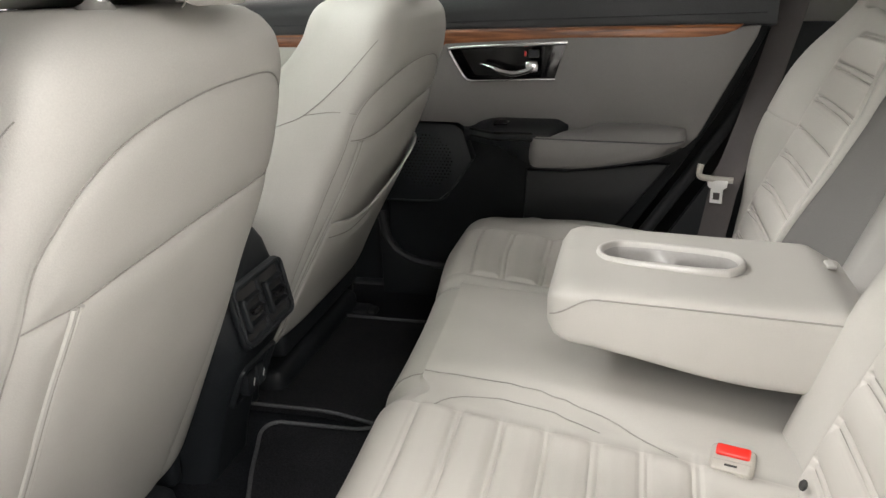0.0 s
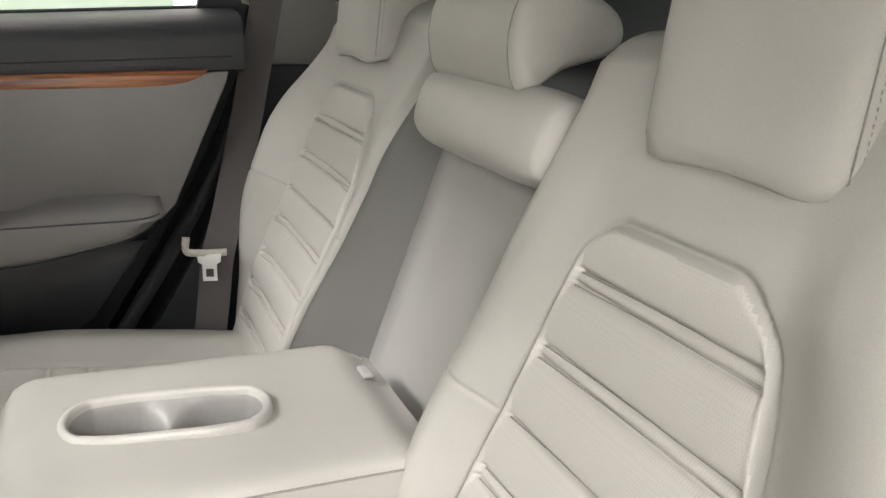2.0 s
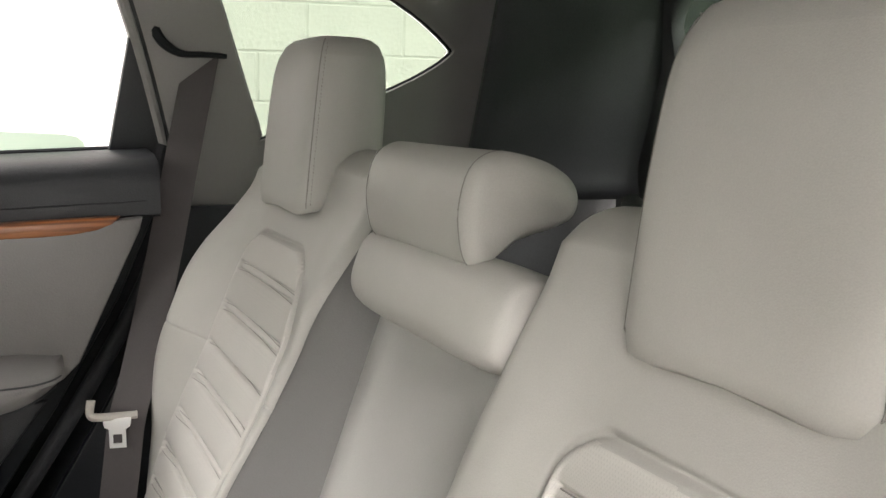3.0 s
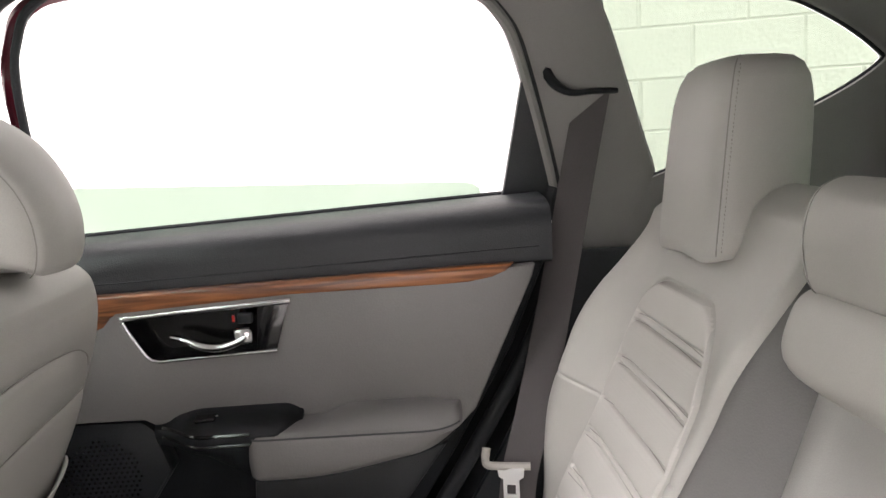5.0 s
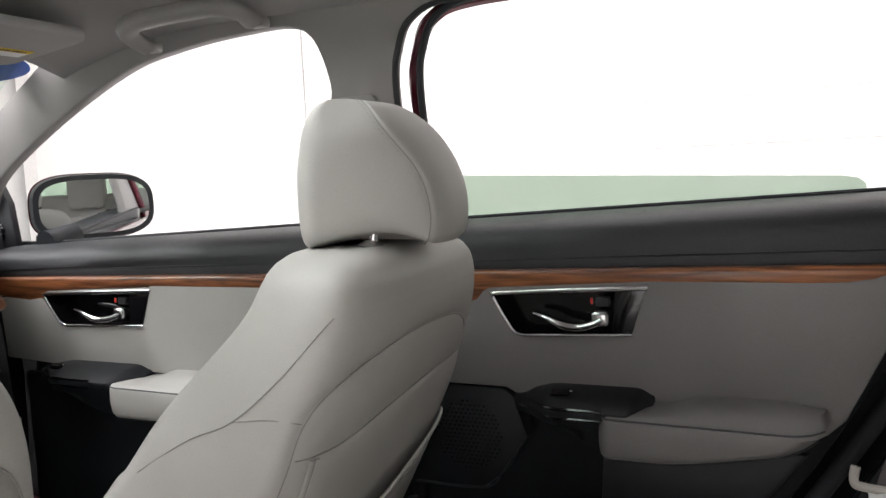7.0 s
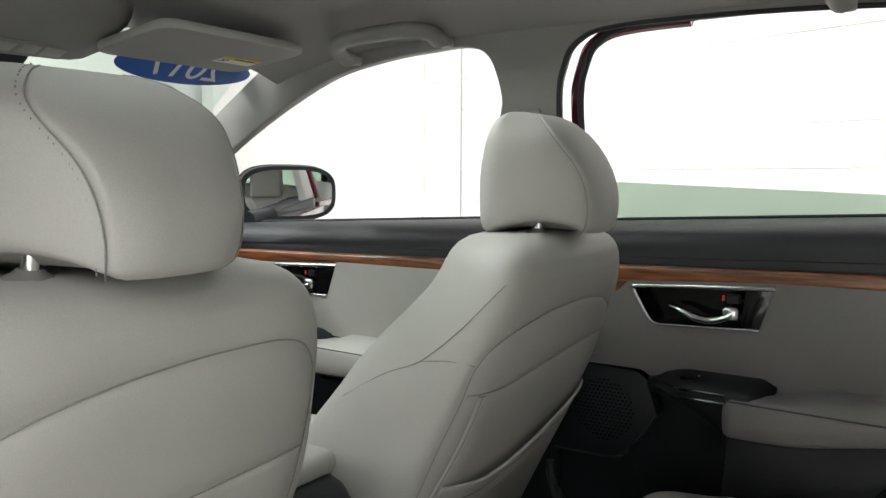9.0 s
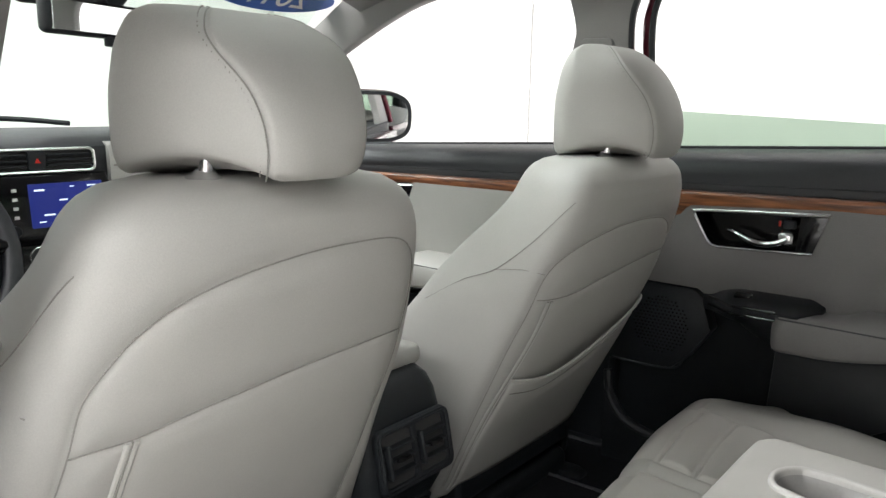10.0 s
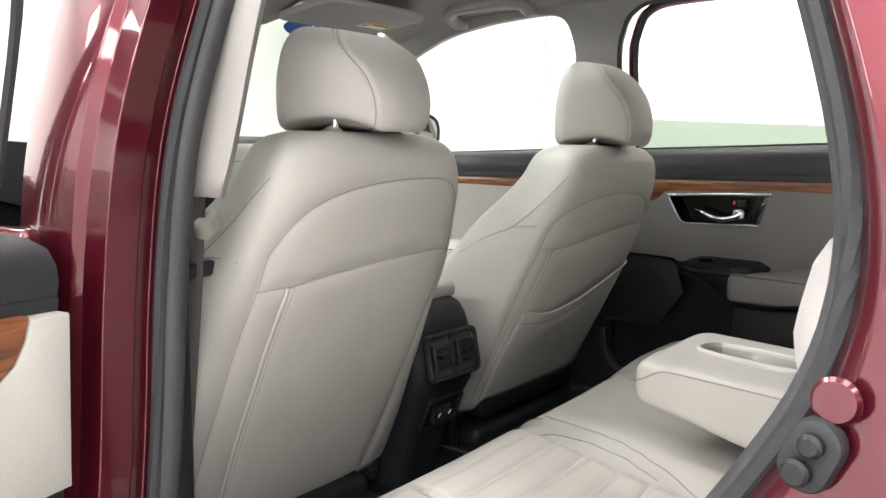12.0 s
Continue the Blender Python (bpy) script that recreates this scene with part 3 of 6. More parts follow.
tagged(finish("pillar_cover_far", box((0.17, 0.10, 0.66), (-0.26, 0.79, 0.76), 0.03), PLASTIC), "black plastic lower cover of the far centre pillar", "pillar cover", "", "structure")
tagged(finish("firewall", box((0.05, 1.6, 0.75), (-1.62, 0, 0.75)), PLASTIC), "black panel closing the front footwells", "bulkhead", "", "structure")

tagged(finish("belt_adjuster", sheet(rounded(-0.315, 1.345, -0.235, 1.395, 0.012), [rounded(-0.29, 1.352, -0.25, 1.38, 0.008)], 0.012, 0.003, lambda u, v, w: (u, side_y(v, 0.836) + w, v)), PILLAR), "grey belt height adjuster on the centre pillar", "belt adjuster", "", "structure")
tagged(finish("pillar_clip", sheet(rounded(-1.06, 1.375, -1.03, 1.40, 0.008), [rounded(-1.055, 1.38, -1.035, 1.395, 0.005)], 0.004, 0.001, lambda u, v, w: (u - 0.13, side_y(v, 0.836) + w, v + 0.035)), PILLAR), "small grey airbag mark on the pillar", "pillar mark", "", "structure")


# ---- doors ----
def rise(x):
    """The belt line climbs slightly to the rear."""
    return 0.045 * x


def door(name, label, front, dx, dz, dy, panel_mat, face_mat):
    """A car door with its inner trim; front doors carry the same trim moved forward."""
    t = thing(name, label, "car door", "doors of the car")
    x0, x1 = (-0.17, 0.66) if not front else (-0.16, 0.80)
    P = lambda u, v, w: (u + dx, w + dy, v + dz)
    # the front doors have a longer handle surround
    B = (lambda u, v, w: P(u * 1.22 - 0.022, v, w)) if front else P
    # core and lower panel
    if front:
        core = [(x0, 0.46), (0.72, 0.46), (0.78, 0.80), (0.79, 1.155), (x0, 1.12)]
    else:
        core = [(x0, 0.44), (0.30, 0.44), (0.37, 0.58), (0.50, 0.78), (0.60, 0.95), (0.665, 1.10), (0.67, 1.16), (x0, 1.14)]
    part("core", sheet(core, (), 0.09, 0.01, lambda u, v, w: P(u, v, 0.80 + w)), PLASTIC, t, "black inner door moulding")
    part("skin", sheet(core, (), 0.02, 0.004, lambda u, v, w: P(u, v, 0.875 + w)), PAINT, t, "dark cherry painted outer skin")
    # top roll
    rows = []
    for x in np.linspace(x0 - (0.09 if front else 0), x1, 24):
        z = 1.128 + rise(x) - (0.012 if front else 0)
        prof = [(0.745, 1.078 + 0.02 * x - z), (0.706, 1.079 + 0.02 * x - z), (0.699, 1.083 + 0.02 * x - z), (0.697, 1.094 + 0.025 * x - z), (0.699, 1.100 + 0.028 * x - z), (0.6955, -0.012), (0.698, 0.006), (0.710, 0.022), (0.74, 0.031), (0.80, 0.036), (0.842, 0.036), (0.842, -0.03)]
        rows.append([Vector(P(x, z + b, a)) for a, b in prof])
    part("top_roll", grid(rows, True, True), SOFT_BLACK, t, "soft black upper door roll")
    part("stitching", tube([Vector(P(x, 1.0995 + 0.028 * x, 0.6985)) for x in np.linspace(x0, x1 - 0.02, 30)], 0.0012, 5), RUBBER, t)
    part("window_wiper", tube([Vector(P(x, 1.166 + rise(x) - (0.012 if front else 0), 0.842)) for x in np.linspace(x0, x1, 12)], 0.004, 6), RUBBER, t, "black rubber strip along the window slot")
    # wood strip
    end = x1 - 0.062 if not front else x1
    up = [(x, 1.0850 + 0.020 * x) for x in np.linspace(x0 if front else -0.124, end, 14)]
    low = [(end - 0.012, 1.083), (end - 0.035, 1.0745), (end - 0.07, 1.0695)] if not front else [(end, 1.070)]
    low += [(x, 1.0665 + 0.006 * (x - 0.26)) for x in np.linspace(end - 0.11, 0.27, 8)] + [(x, 1.0530 + 0.052 * x) for x in np.linspace(0.258, 0.0, 8)]
    strip = up + low + ([(-0.008, 1.048), (-0.02, 1.036), (-0.06, 1.030), (x0, 1.040)] if front else [(-0.008, 1.048), (-0.02, 1.034), (-0.055, 1.020), (-0.082, 1.020), (-0.104, 1.036), (-0.117, 1.058)])
    bm = sheet(strip, (), 0.024, 0.007, lambda u, v, w: P(u, v, 0.690 + w), 3)
    part("wood_strip", bm, WOOD, t, "glossy walnut veneer strip")
    # main padded panel
    if front:
        shape = [(x0, 0.895), (0.03, 0.885), (0.24, 0.885), (0.36, 0.88), (0.74, 0.87), (0.77, 1.095), (0.255, 1.088), (0.0, 1.080), (-0.03, 1.05), (-0.06, 1.04), (x0, 1.035)]
    else:
        shape = [(x0, 0.888), (0.02, 0.886), (0.04, 0.875), (0.26, 0.87), (0.505, 0.845), (0.53, 0.87), (0.625, 1.075), (0.63, 1.094), (0.575, 1.090), (0.51, 1.089), (0.255, 1.084), (0.0, 1.078), (-0.03, 1.042), (-0.058, 1.022), (-0.082, 1.022), (-0.104, 1.038), (-0.117, 1.060), (-0.124, 1.080), (x0, 1.078)]
    slot = [((u * 1.22 - 0.022) if front else u, v) for u, v in ((0.000, 1.049), (0.254, 1.062), (0.230, 0.986), (0.222, 0.982), (0.055, 0.978), (0.042, 0.982))]
    bm = sheet(shape, [slot], 0.05, 0.005, lambda u, v, w: P(u, v, 0.712 + w - 0.008 * step01(v, 0.965, 1.0)))
    part("door_panel", bm, panel_mat, t, "padded vinyl door panel")
    part("panel_crease", tube([Vector(P(x, 0.972 + 0.02 * x, 0.6848)) for x in np.linspace(0.24, 0.57 if not front else 0.74, 14)], 0.0016, 5), SEAM, t)
    # handle bezel: chrome along the top, front and foot, gloss black within
    outer = [(-0.004, 1.0505), (0.256, 1.0640), (0.233, 0.983), (0.055, 0.9755), (0.045, 0.977), (0.037, 0.982)]
    path = [(0.257, 1.0605), (0.13, 1.0540), (0.012, 1.0475), (0.004, 1.0460), (0.006, 1.0400), (0.020, 1.0150), (0.036, 0.9890), (0.044, 0.9815), (0.056, 0.9785), (0.14, 0.9815), (0.232, 0.9850)]
    bz = tube([Vector(B(u, v, 0.681)) for u, v in path], [0.0052, 0.0052, 0.0048, 0.0042, 0.0038, 0.0034, 0.0030, 0.0027, 0.0026, 0.0026, 0.0026], 10, False, None, 1.0)
    part("handle_bezel", bz, CHROME, t, "satin chrome handle surround")
    cup = part("handle_cup", sheet(outer, (), 0.004, 0, lambda u, v, w: B(u, v, 0.722 + w)), GLOSS_BLACK, t, "gloss black handle recess")
    ring = [(0.006, 1.046), (0.254, 1.0585), (0.231, 0.986), (0.056, 0.980), (0.042, 0.984)]
    part("recess_wall", grid([[Vector(B(u, v, 0.680)) for u, v in ring], [Vector(B(u * 0.9 + 0.015, v * 0.9 + 0.102, 0.721)) for u, v in ring]], True), GLOSS_BLACK, cup)
    face = [(0.206, 1.0555), (0.2545, 1.0590), (0.2315, 0.986), (0.200, 0.984)]
    part("recess_plate", sheet(face, (), 0.006, 0.002, lambda u, v, w: B(u, v, 0.686 + w)), GLOSS_BLACK, cup)
    lever = smooth_path([(0.074, 1.014, 0.692), (0.095, 1.010, 0.684), (0.12, 1.0, 0.680), (0.145, 0.996, 0.680), (0.172, 1.002, 0.682), (0.192, 1.014, 0.688)], 5)
    rad = [0.0045 + 0.0050 * step01(k / (len(lever) - 1), 0, 0.5) for k in range(len(lever))]
    lv = tube([Vector(B(p[0], p[1], p[2] - 0.004)) for p in lever], rad, 10, False, None, 0.75)
    box((0.030, 0.02, 0.026), B(0.183, 1.010, 0.683), 0.008, 3, None, lv)
    part("handle_lever", lv, CHROME, t, "bright chrome pull lever")
    part("lock_button", box((0.022, 0.012, 0.016), B(0.186, 1.036, 0.690), 0.003), PLASTIC, t)
    part("lock_mark", box((0.004, 0.004, 0.010), B(0.168, 1.036, 0.690), 0.001), RED, t, "red lock marker")
    # armrest: flat-topped pad with a stitched front edge, a ridge along the door and a rounded end
    xa, xb = (0.186, 0.506) if not front else (0.222, 0.66)
    rows, seam, foot = [], [], []
    for k in range(49):
        u = k / 48
        x = xa + (xb - xa) * u
        tip = 1 - math.sqrt(max(0, 1 - max(0, 1 - u / 0.07) ** 2))
        tail = 1 - math.sqrt(max(0, 1 - max(0, (u - 0.80) / 0.20) ** 2))
        nose = 0.598 + 0.030 * tip + 0.062 * tail
        zs = 0.8755 - 0.004 * u
        ridge = 0.016 * step01(x, 0.285, 0.345) * (1 - 0.55 * step01(u, 0.80, 1.0))
        top = 0.880 + ridge - 0.003 * tip
        bot = 0.809 + 0.002 * u + 0.030 * step01(u, 0.25, 1.0) + 0.012 * tip + 0.018 * tail
        mid = 0.5 * (zs + bot)
        lean = 0.030 * step01(u, 0.75, 1.0)
        prof = [(0.70, bot + 0.004), (nose + 0.022 + lean, bot), (nose + 0.008 + lean, bot + 0.002), (nose + 0.002 + lean, bot + 0.010), (nose - 0.001 + lean * 0.5, mid), (nose, zs - 0.008), (nose + 0.0015, zs - 0.0022), (nose + 0.0030, zs - 0.0008), (nose + 0.0045, zs + 0.0018), (nose + 0.010, zs + 0.0042), (nose + 0.024, 0.5 * (zs + top) + 0.0022), (max(nose + 0.030, 0.650), top), (max(nose + 0.032, 0.672), top), (0.70, top - 0.001)]
        rows.append([Vector(P(x, b, a)) for a, b in prof])
        seam.append(Vector(P(x, zs - 0.0012, nose + 0.0020)))
        foot.append(Vector(P(x, bot + 0.001, nose + 0.010 + lean)))
    arm = part("armrest", grid(rows, True, True), panel_mat, t, "padded vinyl armrest", 50)
    # seam drawn near black, carrying the shade of its groove
    part("armrest_seam", tube(seam[:-1], 0.0016, 5), DARK_TRIM, arm)
    part("armrest_piping", tube(foot[:-2], 0.0026, 6), RUBBER, arm, "dark piping under the pad")
    # switch panel and grab cup
    xs, long = (xa - 0.148, 0.226) if not front else (-0.045, 0.315)
    rows = []
    for k in range(33):
        u = k / 32
        x = xs + u * long
        nose = 0.676 - 0.074 * step01(u, 0, 0.42) + 0.060 * step01(u, 0.86, 1.0)
        zt = 0.886 + 0.014 * step01(u, 0.0, 0.35) - 0.010 * step01(u, 0.88, 1.0)
        zn = 0.878 + 0.006 * step01(u, 0.0, 0.5)
        lo = 0.866 - 0.062 * step01(u, 0.10, 0.80)
        rows.append([Vector(P(x, b, a)) for a, b in [(0.71, lo), (nose + 0.034, lo), (nose + 0.010, zn - 0.030), (nose + 0.004, zn - 0.020), (nose, zn - 0.014), (nose + 0.002, zn - 0.004), (nose + 0.010, zn), (max(nose + 0.024, 0.655), zt - 0.004), (max(nose + 0.026, 0.690), zt + 0.001), (0.71, zt)]])
    sw = part("switch_panel", grid(rows, True, True), PLASTIC, t, "black window switch panel", 50)
    edge = [(u, 0.676 - 0.074 * step01(u, 0, 0.42)) for u in np.linspace(0.06, 0.70, 16)]
    part("switch_trim", tube([Vector(P(xs + u * long, 0.8765 + 0.006 * step01(u, 0, 0.5), n + 0.003)) for u, n in edge], 0.0028, 6), GLOSS_BLACK, sw)
    part("switch_trim", tube([Vector(P(xs + u * long, 0.8625 + 0.006 * step01(u, 0, 0.5), n + 0.001)) for u, n in edge], 0.0024, 6), GLOSS_BLACK, sw)
    part("window_switch", box((0.030, 0.016, 0.010), P(xs + 0.085, 0.8945, 0.650), 0.003, 3, Matrix.Rotation(radians(14), 4, "X")), GLOSS_BLACK, sw, "small black rocker switch")
    part("switch_mark", box((0.0035, 0.003, 0.0016), P(xs + 0.102, 0.8990, 0.650), 0.0005), PAPER, sw, "tiny white mark")
    # speaker moulding with its perforated grille, and the pocket below
    if not front:
        spk = [(x0, 0.695), (-0.03, 0.700), (0.005, 0.73), (0.052, 0.80), (0.030, 0.868), (0.012, 0.882), (x0, 0.886)]
        sp = part("speaker_panel", sheet(spk, (), 0.05, 0.008, lambda u, v, w: P(u, v, 0.722 + w)), PLASTIC, t, "black speaker moulding")
        holes = bmesh.new()
        for i in range(-8, 9):
            for j in range(-8, 9):
                u, v = i * 0.0085 + (j % 2) * 0.00425, j * 0.0074
                if u * u + v * v < 0.060 ** 2:
                    cyl(0.0021, 0.0012, P(-0.055 + u, 0.795 + v, 0.6975), Matrix.Rotation(radians(90), 4, "X"), 6, 0, None, holes)
        gr = part("speaker_grille", holes, GLOSS_BLACK, sp)
        tagged(gr, "perforated black speaker grille", "", "", "stuff")
        part("speaker_edge", tube(smooth_path([P(x0 + 0.01, 0.700, 0.697), P(-0.03, 0.703, 0.697), P(0.004, 0.733, 0.697), P(0.052, 0.802, 0.697)], 6), 0.0025, 6), SOFT_BLACK, sp)
        pocket = smooth_path([P(-0.165, 0.672, 0.69), P(-0.155, 0.62, 0.685), P(-0.12, 0.575, 0.68), P(-0.05, 0.552, 0.68), P(0.10, 0.55, 0.68), P(0.25, 0.56, 0.685), P(0.34, 0.60, 0.69)], 6)
        part("pocket_rim", tube(pocket, 0.010, 8), SOFT_BLACK, t, "moulded rim of the door pocket")
        part("pocket_wall", sheet([(-0.165, 0.46), (0.26, 0.46), (0.345, 0.60), (0.25, 0.555), (0.10, 0.545), (-0.05, 0.548), (-0.12, 0.572), (-0.155, 0.62), (-0.165, 0.66)], (), 0.03, 0.006, lambda u, v, w: P(u, v, 0.692 + w)), PLASTIC, t, "black door pocket")
        low = [(0.16, 0.60), (0.33, 0.63), (0.38, 0.66), (0.485, 0.80), (0.45, 0.80), (0.26, 0.775), (0.17, 0.775)]
        part("lower_panel", sheet(low, (), 0.02, 0.008, lambda u, v, w: P(u, v, 0.742 + w)), SOFT_BLACK, t, "dark charcoal lower door panel")
        # painted shut face at the hinge end with its seal
        part("shut_face", box((0.026, 0.115, 0.70), P(x0 - 0.012, 0.81, 0.80), 0.010), face_mat, t, "hinge face of the door")
        part("end_seal", tube(smooth_path([P(0.655, 1.10, 0.800), P(0.672, 1.15, 0.822), P(0.688, 1.20, 0.826)], 5), 0.013, 8), RUBBER, t, "black rubber seal at the rear end of the door")
        part("edge_seal", tube([Vector(P(x0 - 0.020, z, 0.772 + (0.0 if z < 1.15 else -0.30 * (z - 1.15)))) for z in np.linspace(0.48, 1.10, 12)], 0.010, 8), RUBBER, t, "dark rubber seal on the door edge")
        # window frame
        fr = [(x, z) for x, z in p2(REAR_WINDOW)]
        seal = [Vector((x + dx, side_y(z, 0.845) + dy, z + dz)) for x, z in fr if z > 1.12]
        part("frame_seal", tube(seal, 0.0065, 6), SEAL, t, "black rubber window channel")
        red = [Vector((max(x + 0.028, -0.172) + dx, side_y(z, 0.875) + dy, z + dz)) for x, z in fr if z > 1.14 and x < 0.05]
        part("frame_paint", tube(red, 0.013, 8), PAINT, t, "dark cherry painted window frame")
        red2 = [Vector((max(x + 0.045, -0.157) + dx, side_y(z, 0.855) + dy, z + dz)) for x, z in fr if z > 1.14 and x < 0.05]
        part("frame_channel", tube(red2, 0.007, 8), RUBBER, t)
        tri = [(0.594, 1.160), (0.70, 1.150), (0.697, 1.20), (0.643, 1.385), (0.635, 1.385), (0.604, 1.20)]
        part("corner_cover", sheet(tri, (), 0.02, 0.003, lambda u, v, w: (u + dx, side_y(v, 0.842) + w + dy, v + dz)), SOFT_BLACK, t, "black corner cover beside the window")
        back = [Vector((x - 0.012 + dx, side_y(z, 0.838) + dy, z + dz)) for x, z in fr if z > 1.14 and x > 0.56]
        part("frame_edge", tube(back, 0.009, 8), PILLAR, t, "grey painted rear window frame")
        g = [(-0.155, 1.0), (0.612, 1.0), (0.574, 1.17), (0.566, 1.203), (0.556, 1.212), (0.535, 1.216), (-0.16, 1.243)]
        gl = part("window_glass", sheet(g, (), 0.005, 0.001, lambda u, v, w: (u + dx, side_y(v, 0.862) + w + dy, v + dz)), HAZED_GLASS, t, "lowered green-tinted window glass with added haze")
        gl.visible_shadow = False
    else:
        tri = [(-0.40, 1.13), (-0.26, 1.13), (-0.275, 1.245), (-0.30, 1.29)]
        tw = part("corner_cover", sheet(tri, (), 0.02, 0.004, lambda u, v, w: P(u, v, 0.83 + w)), SOFT_BLACK, t, "black corner cover with tweeter")
        part("tweeter_ring", tube([Vector(P(-0.325 + 0.026 * math.cos(a), 1.175 + 0.026 * math.sin(a), 0.817)) for a in np.linspace(0, 2 * math.pi, 25)[:-1]], 0.004, 8, True), GLOSS_BLACK, tw)
        part("tweeter", cyl(0.022, 0.006, P(-0.325, 1.175, 0.822), Matrix.Rotation(radians(90), 4, "X"), 24, 0.002), PLASTIC, tw)
        part("lower_panel", sheet([(x0, 0.5), (0.70, 0.5), (0.70, 0.76), (0.2, 0.76), (0.12, 0.83), (x0, 0.85)], (), 0.03, 0.01, lambda u, v, w: P(u, v, 0.742 + w)), PLASTIC, t, "black lower door panel")
    return t


rear_right = door("rear_door", "closed rear door with shade-toned vinyl trim and wood strip", False, 0, 0, 0, TRIM_SHADED, PLASTIC)
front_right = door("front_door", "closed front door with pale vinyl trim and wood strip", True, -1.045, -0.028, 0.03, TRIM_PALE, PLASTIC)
# the near rear door stands wide open
OPEN = Matrix.Translation((-0.134, -0.90, -0.092)) @ Matrix.Rotation(radians(-76), 4, "Z") @ Matrix.Translation((0.17, 0.84, 0)) @ Matrix.Diagonal((1, -1, 1, 1))
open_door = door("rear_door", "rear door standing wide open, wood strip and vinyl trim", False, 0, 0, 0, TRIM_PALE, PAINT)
open_door.matrix_basis = OPEN
front_left = copy_thing(front_right, Matrix.Translation((0, 0.02, 0)) @ Matrix.Diagonal((1, -1, 1, 1)))
tagged(front_left, "closed driver door with pale vinyl trim")


# ---- seat belts ----
def strap(pts, width, turn, bm=None):
    """A woven strap: a thin band along points, its width along turn."""
    rows = []
    w = Vector(turn).normalized() * width / 2
    for i, p in enumerate(pts):
        p = Vector(p)
        d = (Vector(pts[min(i + 1, len(pts) - 1)]) - Vector(pts[max(i - 1, 0)])).normalized()
        n = d.cross(w).normalized() * 0.0008
        rows.append([p - w - n, p - w * 0.9 - n * 1.4, p + w * 0.9 - n * 1.4, p + w - n, p + w + n, p + w * 0.9 + n * 1.4, p - w * 0.9 + n * 1.4, p - w + n])
    return grid(rows, True, True, bm)


def rear_belt():
    t = thing("seat_belt", "dark grey rear seat belt with steel tongue", "seat belt")
    run = smooth_path([(0.752, 0.792, 1.352), (0.72, 0.778, 1.22), (0.668, 0.735, 1.02), (0.618, 0.680, 0.86), (0.590, 0.652, 0.78), (0.578, 0.650, 0.70), (0.56, 0.665, 0.56)], 6)
    part("webbing", strap(run, 0.056, (0.93, -0.35, -0.06)), BELT, t)
    ring = smooth_path([(0.672, 0.785, 1.405), (0.682, 0.772, 1.372), (0.71, 0.766, 1.352), (0.75, 0.772, 1.352), (0.79, 0.785, 1.352)], 5)
    part("guide_slot", tube(ring, [0.011 - 0.006 * min(1, k / 12) for k in range(len(ring))], 8), PLASTIC, t, "black belt guide in the pillar")
    at = Vector((0.572, 0.632, 0.797))
    body = smooth_path([at + Vector((-0.034, 0.004, 0.028)), at + Vector((-0.036, 0, 0.006)), at + Vector((-0.018, 0, 0)), at + Vector((0.03, -0.004, -0.002))], 5)
    tg = part("tongue", tube(body, 0.0065, 8), BEIGE, t, "pale plastic tongue grip")
    o = [(-0.022, 0.0), (0.022, 0.0), (0.020, -0.014), (0.013, -0.018), (0.013, -0.048), (-0.013, -0.048), (-0.013, -0.018), (-0.020, -0.014)]
    h = [(-0.007, -0.026), (0.007, -0.026), (0.007, -0.041), (-0.007, -0.041)]
    part("tongue_plate", sheet(o, [h], 0.0035, 0.0006, lambda u, v, w: at + Vector((u * 0.9, -u * 0.25 - 0.006 + w, v - 0.002))), BRIGHT, tg, "bright steel tongue plate")
    return t


rear_belt()


def driver_belt():
    t = thing("driver_belt", "dark seat belt hanging beside the driver seat", "seat belt")
    run = smooth_path([(-0.08, -0.652, 1.38), (-0.076, -0.656, 1.2), (-0.07, -0.662, 1.05), (-0.075, -0.68, 0.8), (-0.095, -0.695, 0.55)], 6)
    part("webbing", strap(run, 0.048, (0.75, 0.35, 0)), BELT, t)
    part("tongue", box((0.022, 0.046, 0.030), (-0.058, -0.640, 1.056), 0.009, 3, Matrix.Rotation(radians(30), 4, "Z") @ Matrix.Rotation(radians(20), 4, "X")), BEIGE, t, "pale plastic tongue grip")
    part("stop", box((0.02, 0.05, 0.02), (-0.065, -0.650, 0.998), 0.005), PLASTIC, t)
    return t


driver_belt()


# ---- front seats ----
# height, rear face, front face at the middle, half width, forward reach of the side bolsters
BACK = [(0.545, -0.250, -0.30, 0.235, 0.12), (0.553, -0.236, -0.305, 0.248, 0.12), (0.568, -0.222, -0.31, 0.256, 0.12), (0.60, -0.202, -0.31, 0.260, 0.12), (0.66, -0.172, -0.31, 0.260, 0.12), (0.72, -0.142, -0.295, 0.257, 0.125),
        (0.80, -0.102, -0.268, 0.253, 0.130), (0.88, -0.064, -0.245, 0.248, 0.110), (0.95, -0.030, -0.225, 0.242, 0.075), (1.02, -0.002, -0.208, 0.232, 0.045),
        (1.08, 0.017, -0.192, 0.222, 0.02), (1.12, 0.024, -0.180, 0.212, 0.006), (1.145, 0.023, -0.172, 0.201, 0.0), (1.162, 0.015, -0.160, 0.185, 0.0),
        (1.173, 0.003, -0.143, 0.165, 0.0), (1.180, -0.016, -0.115, 0.130, 0.0)]
SQ = 4.2
SEAT = {"flare": 0.0, "back": BACK}


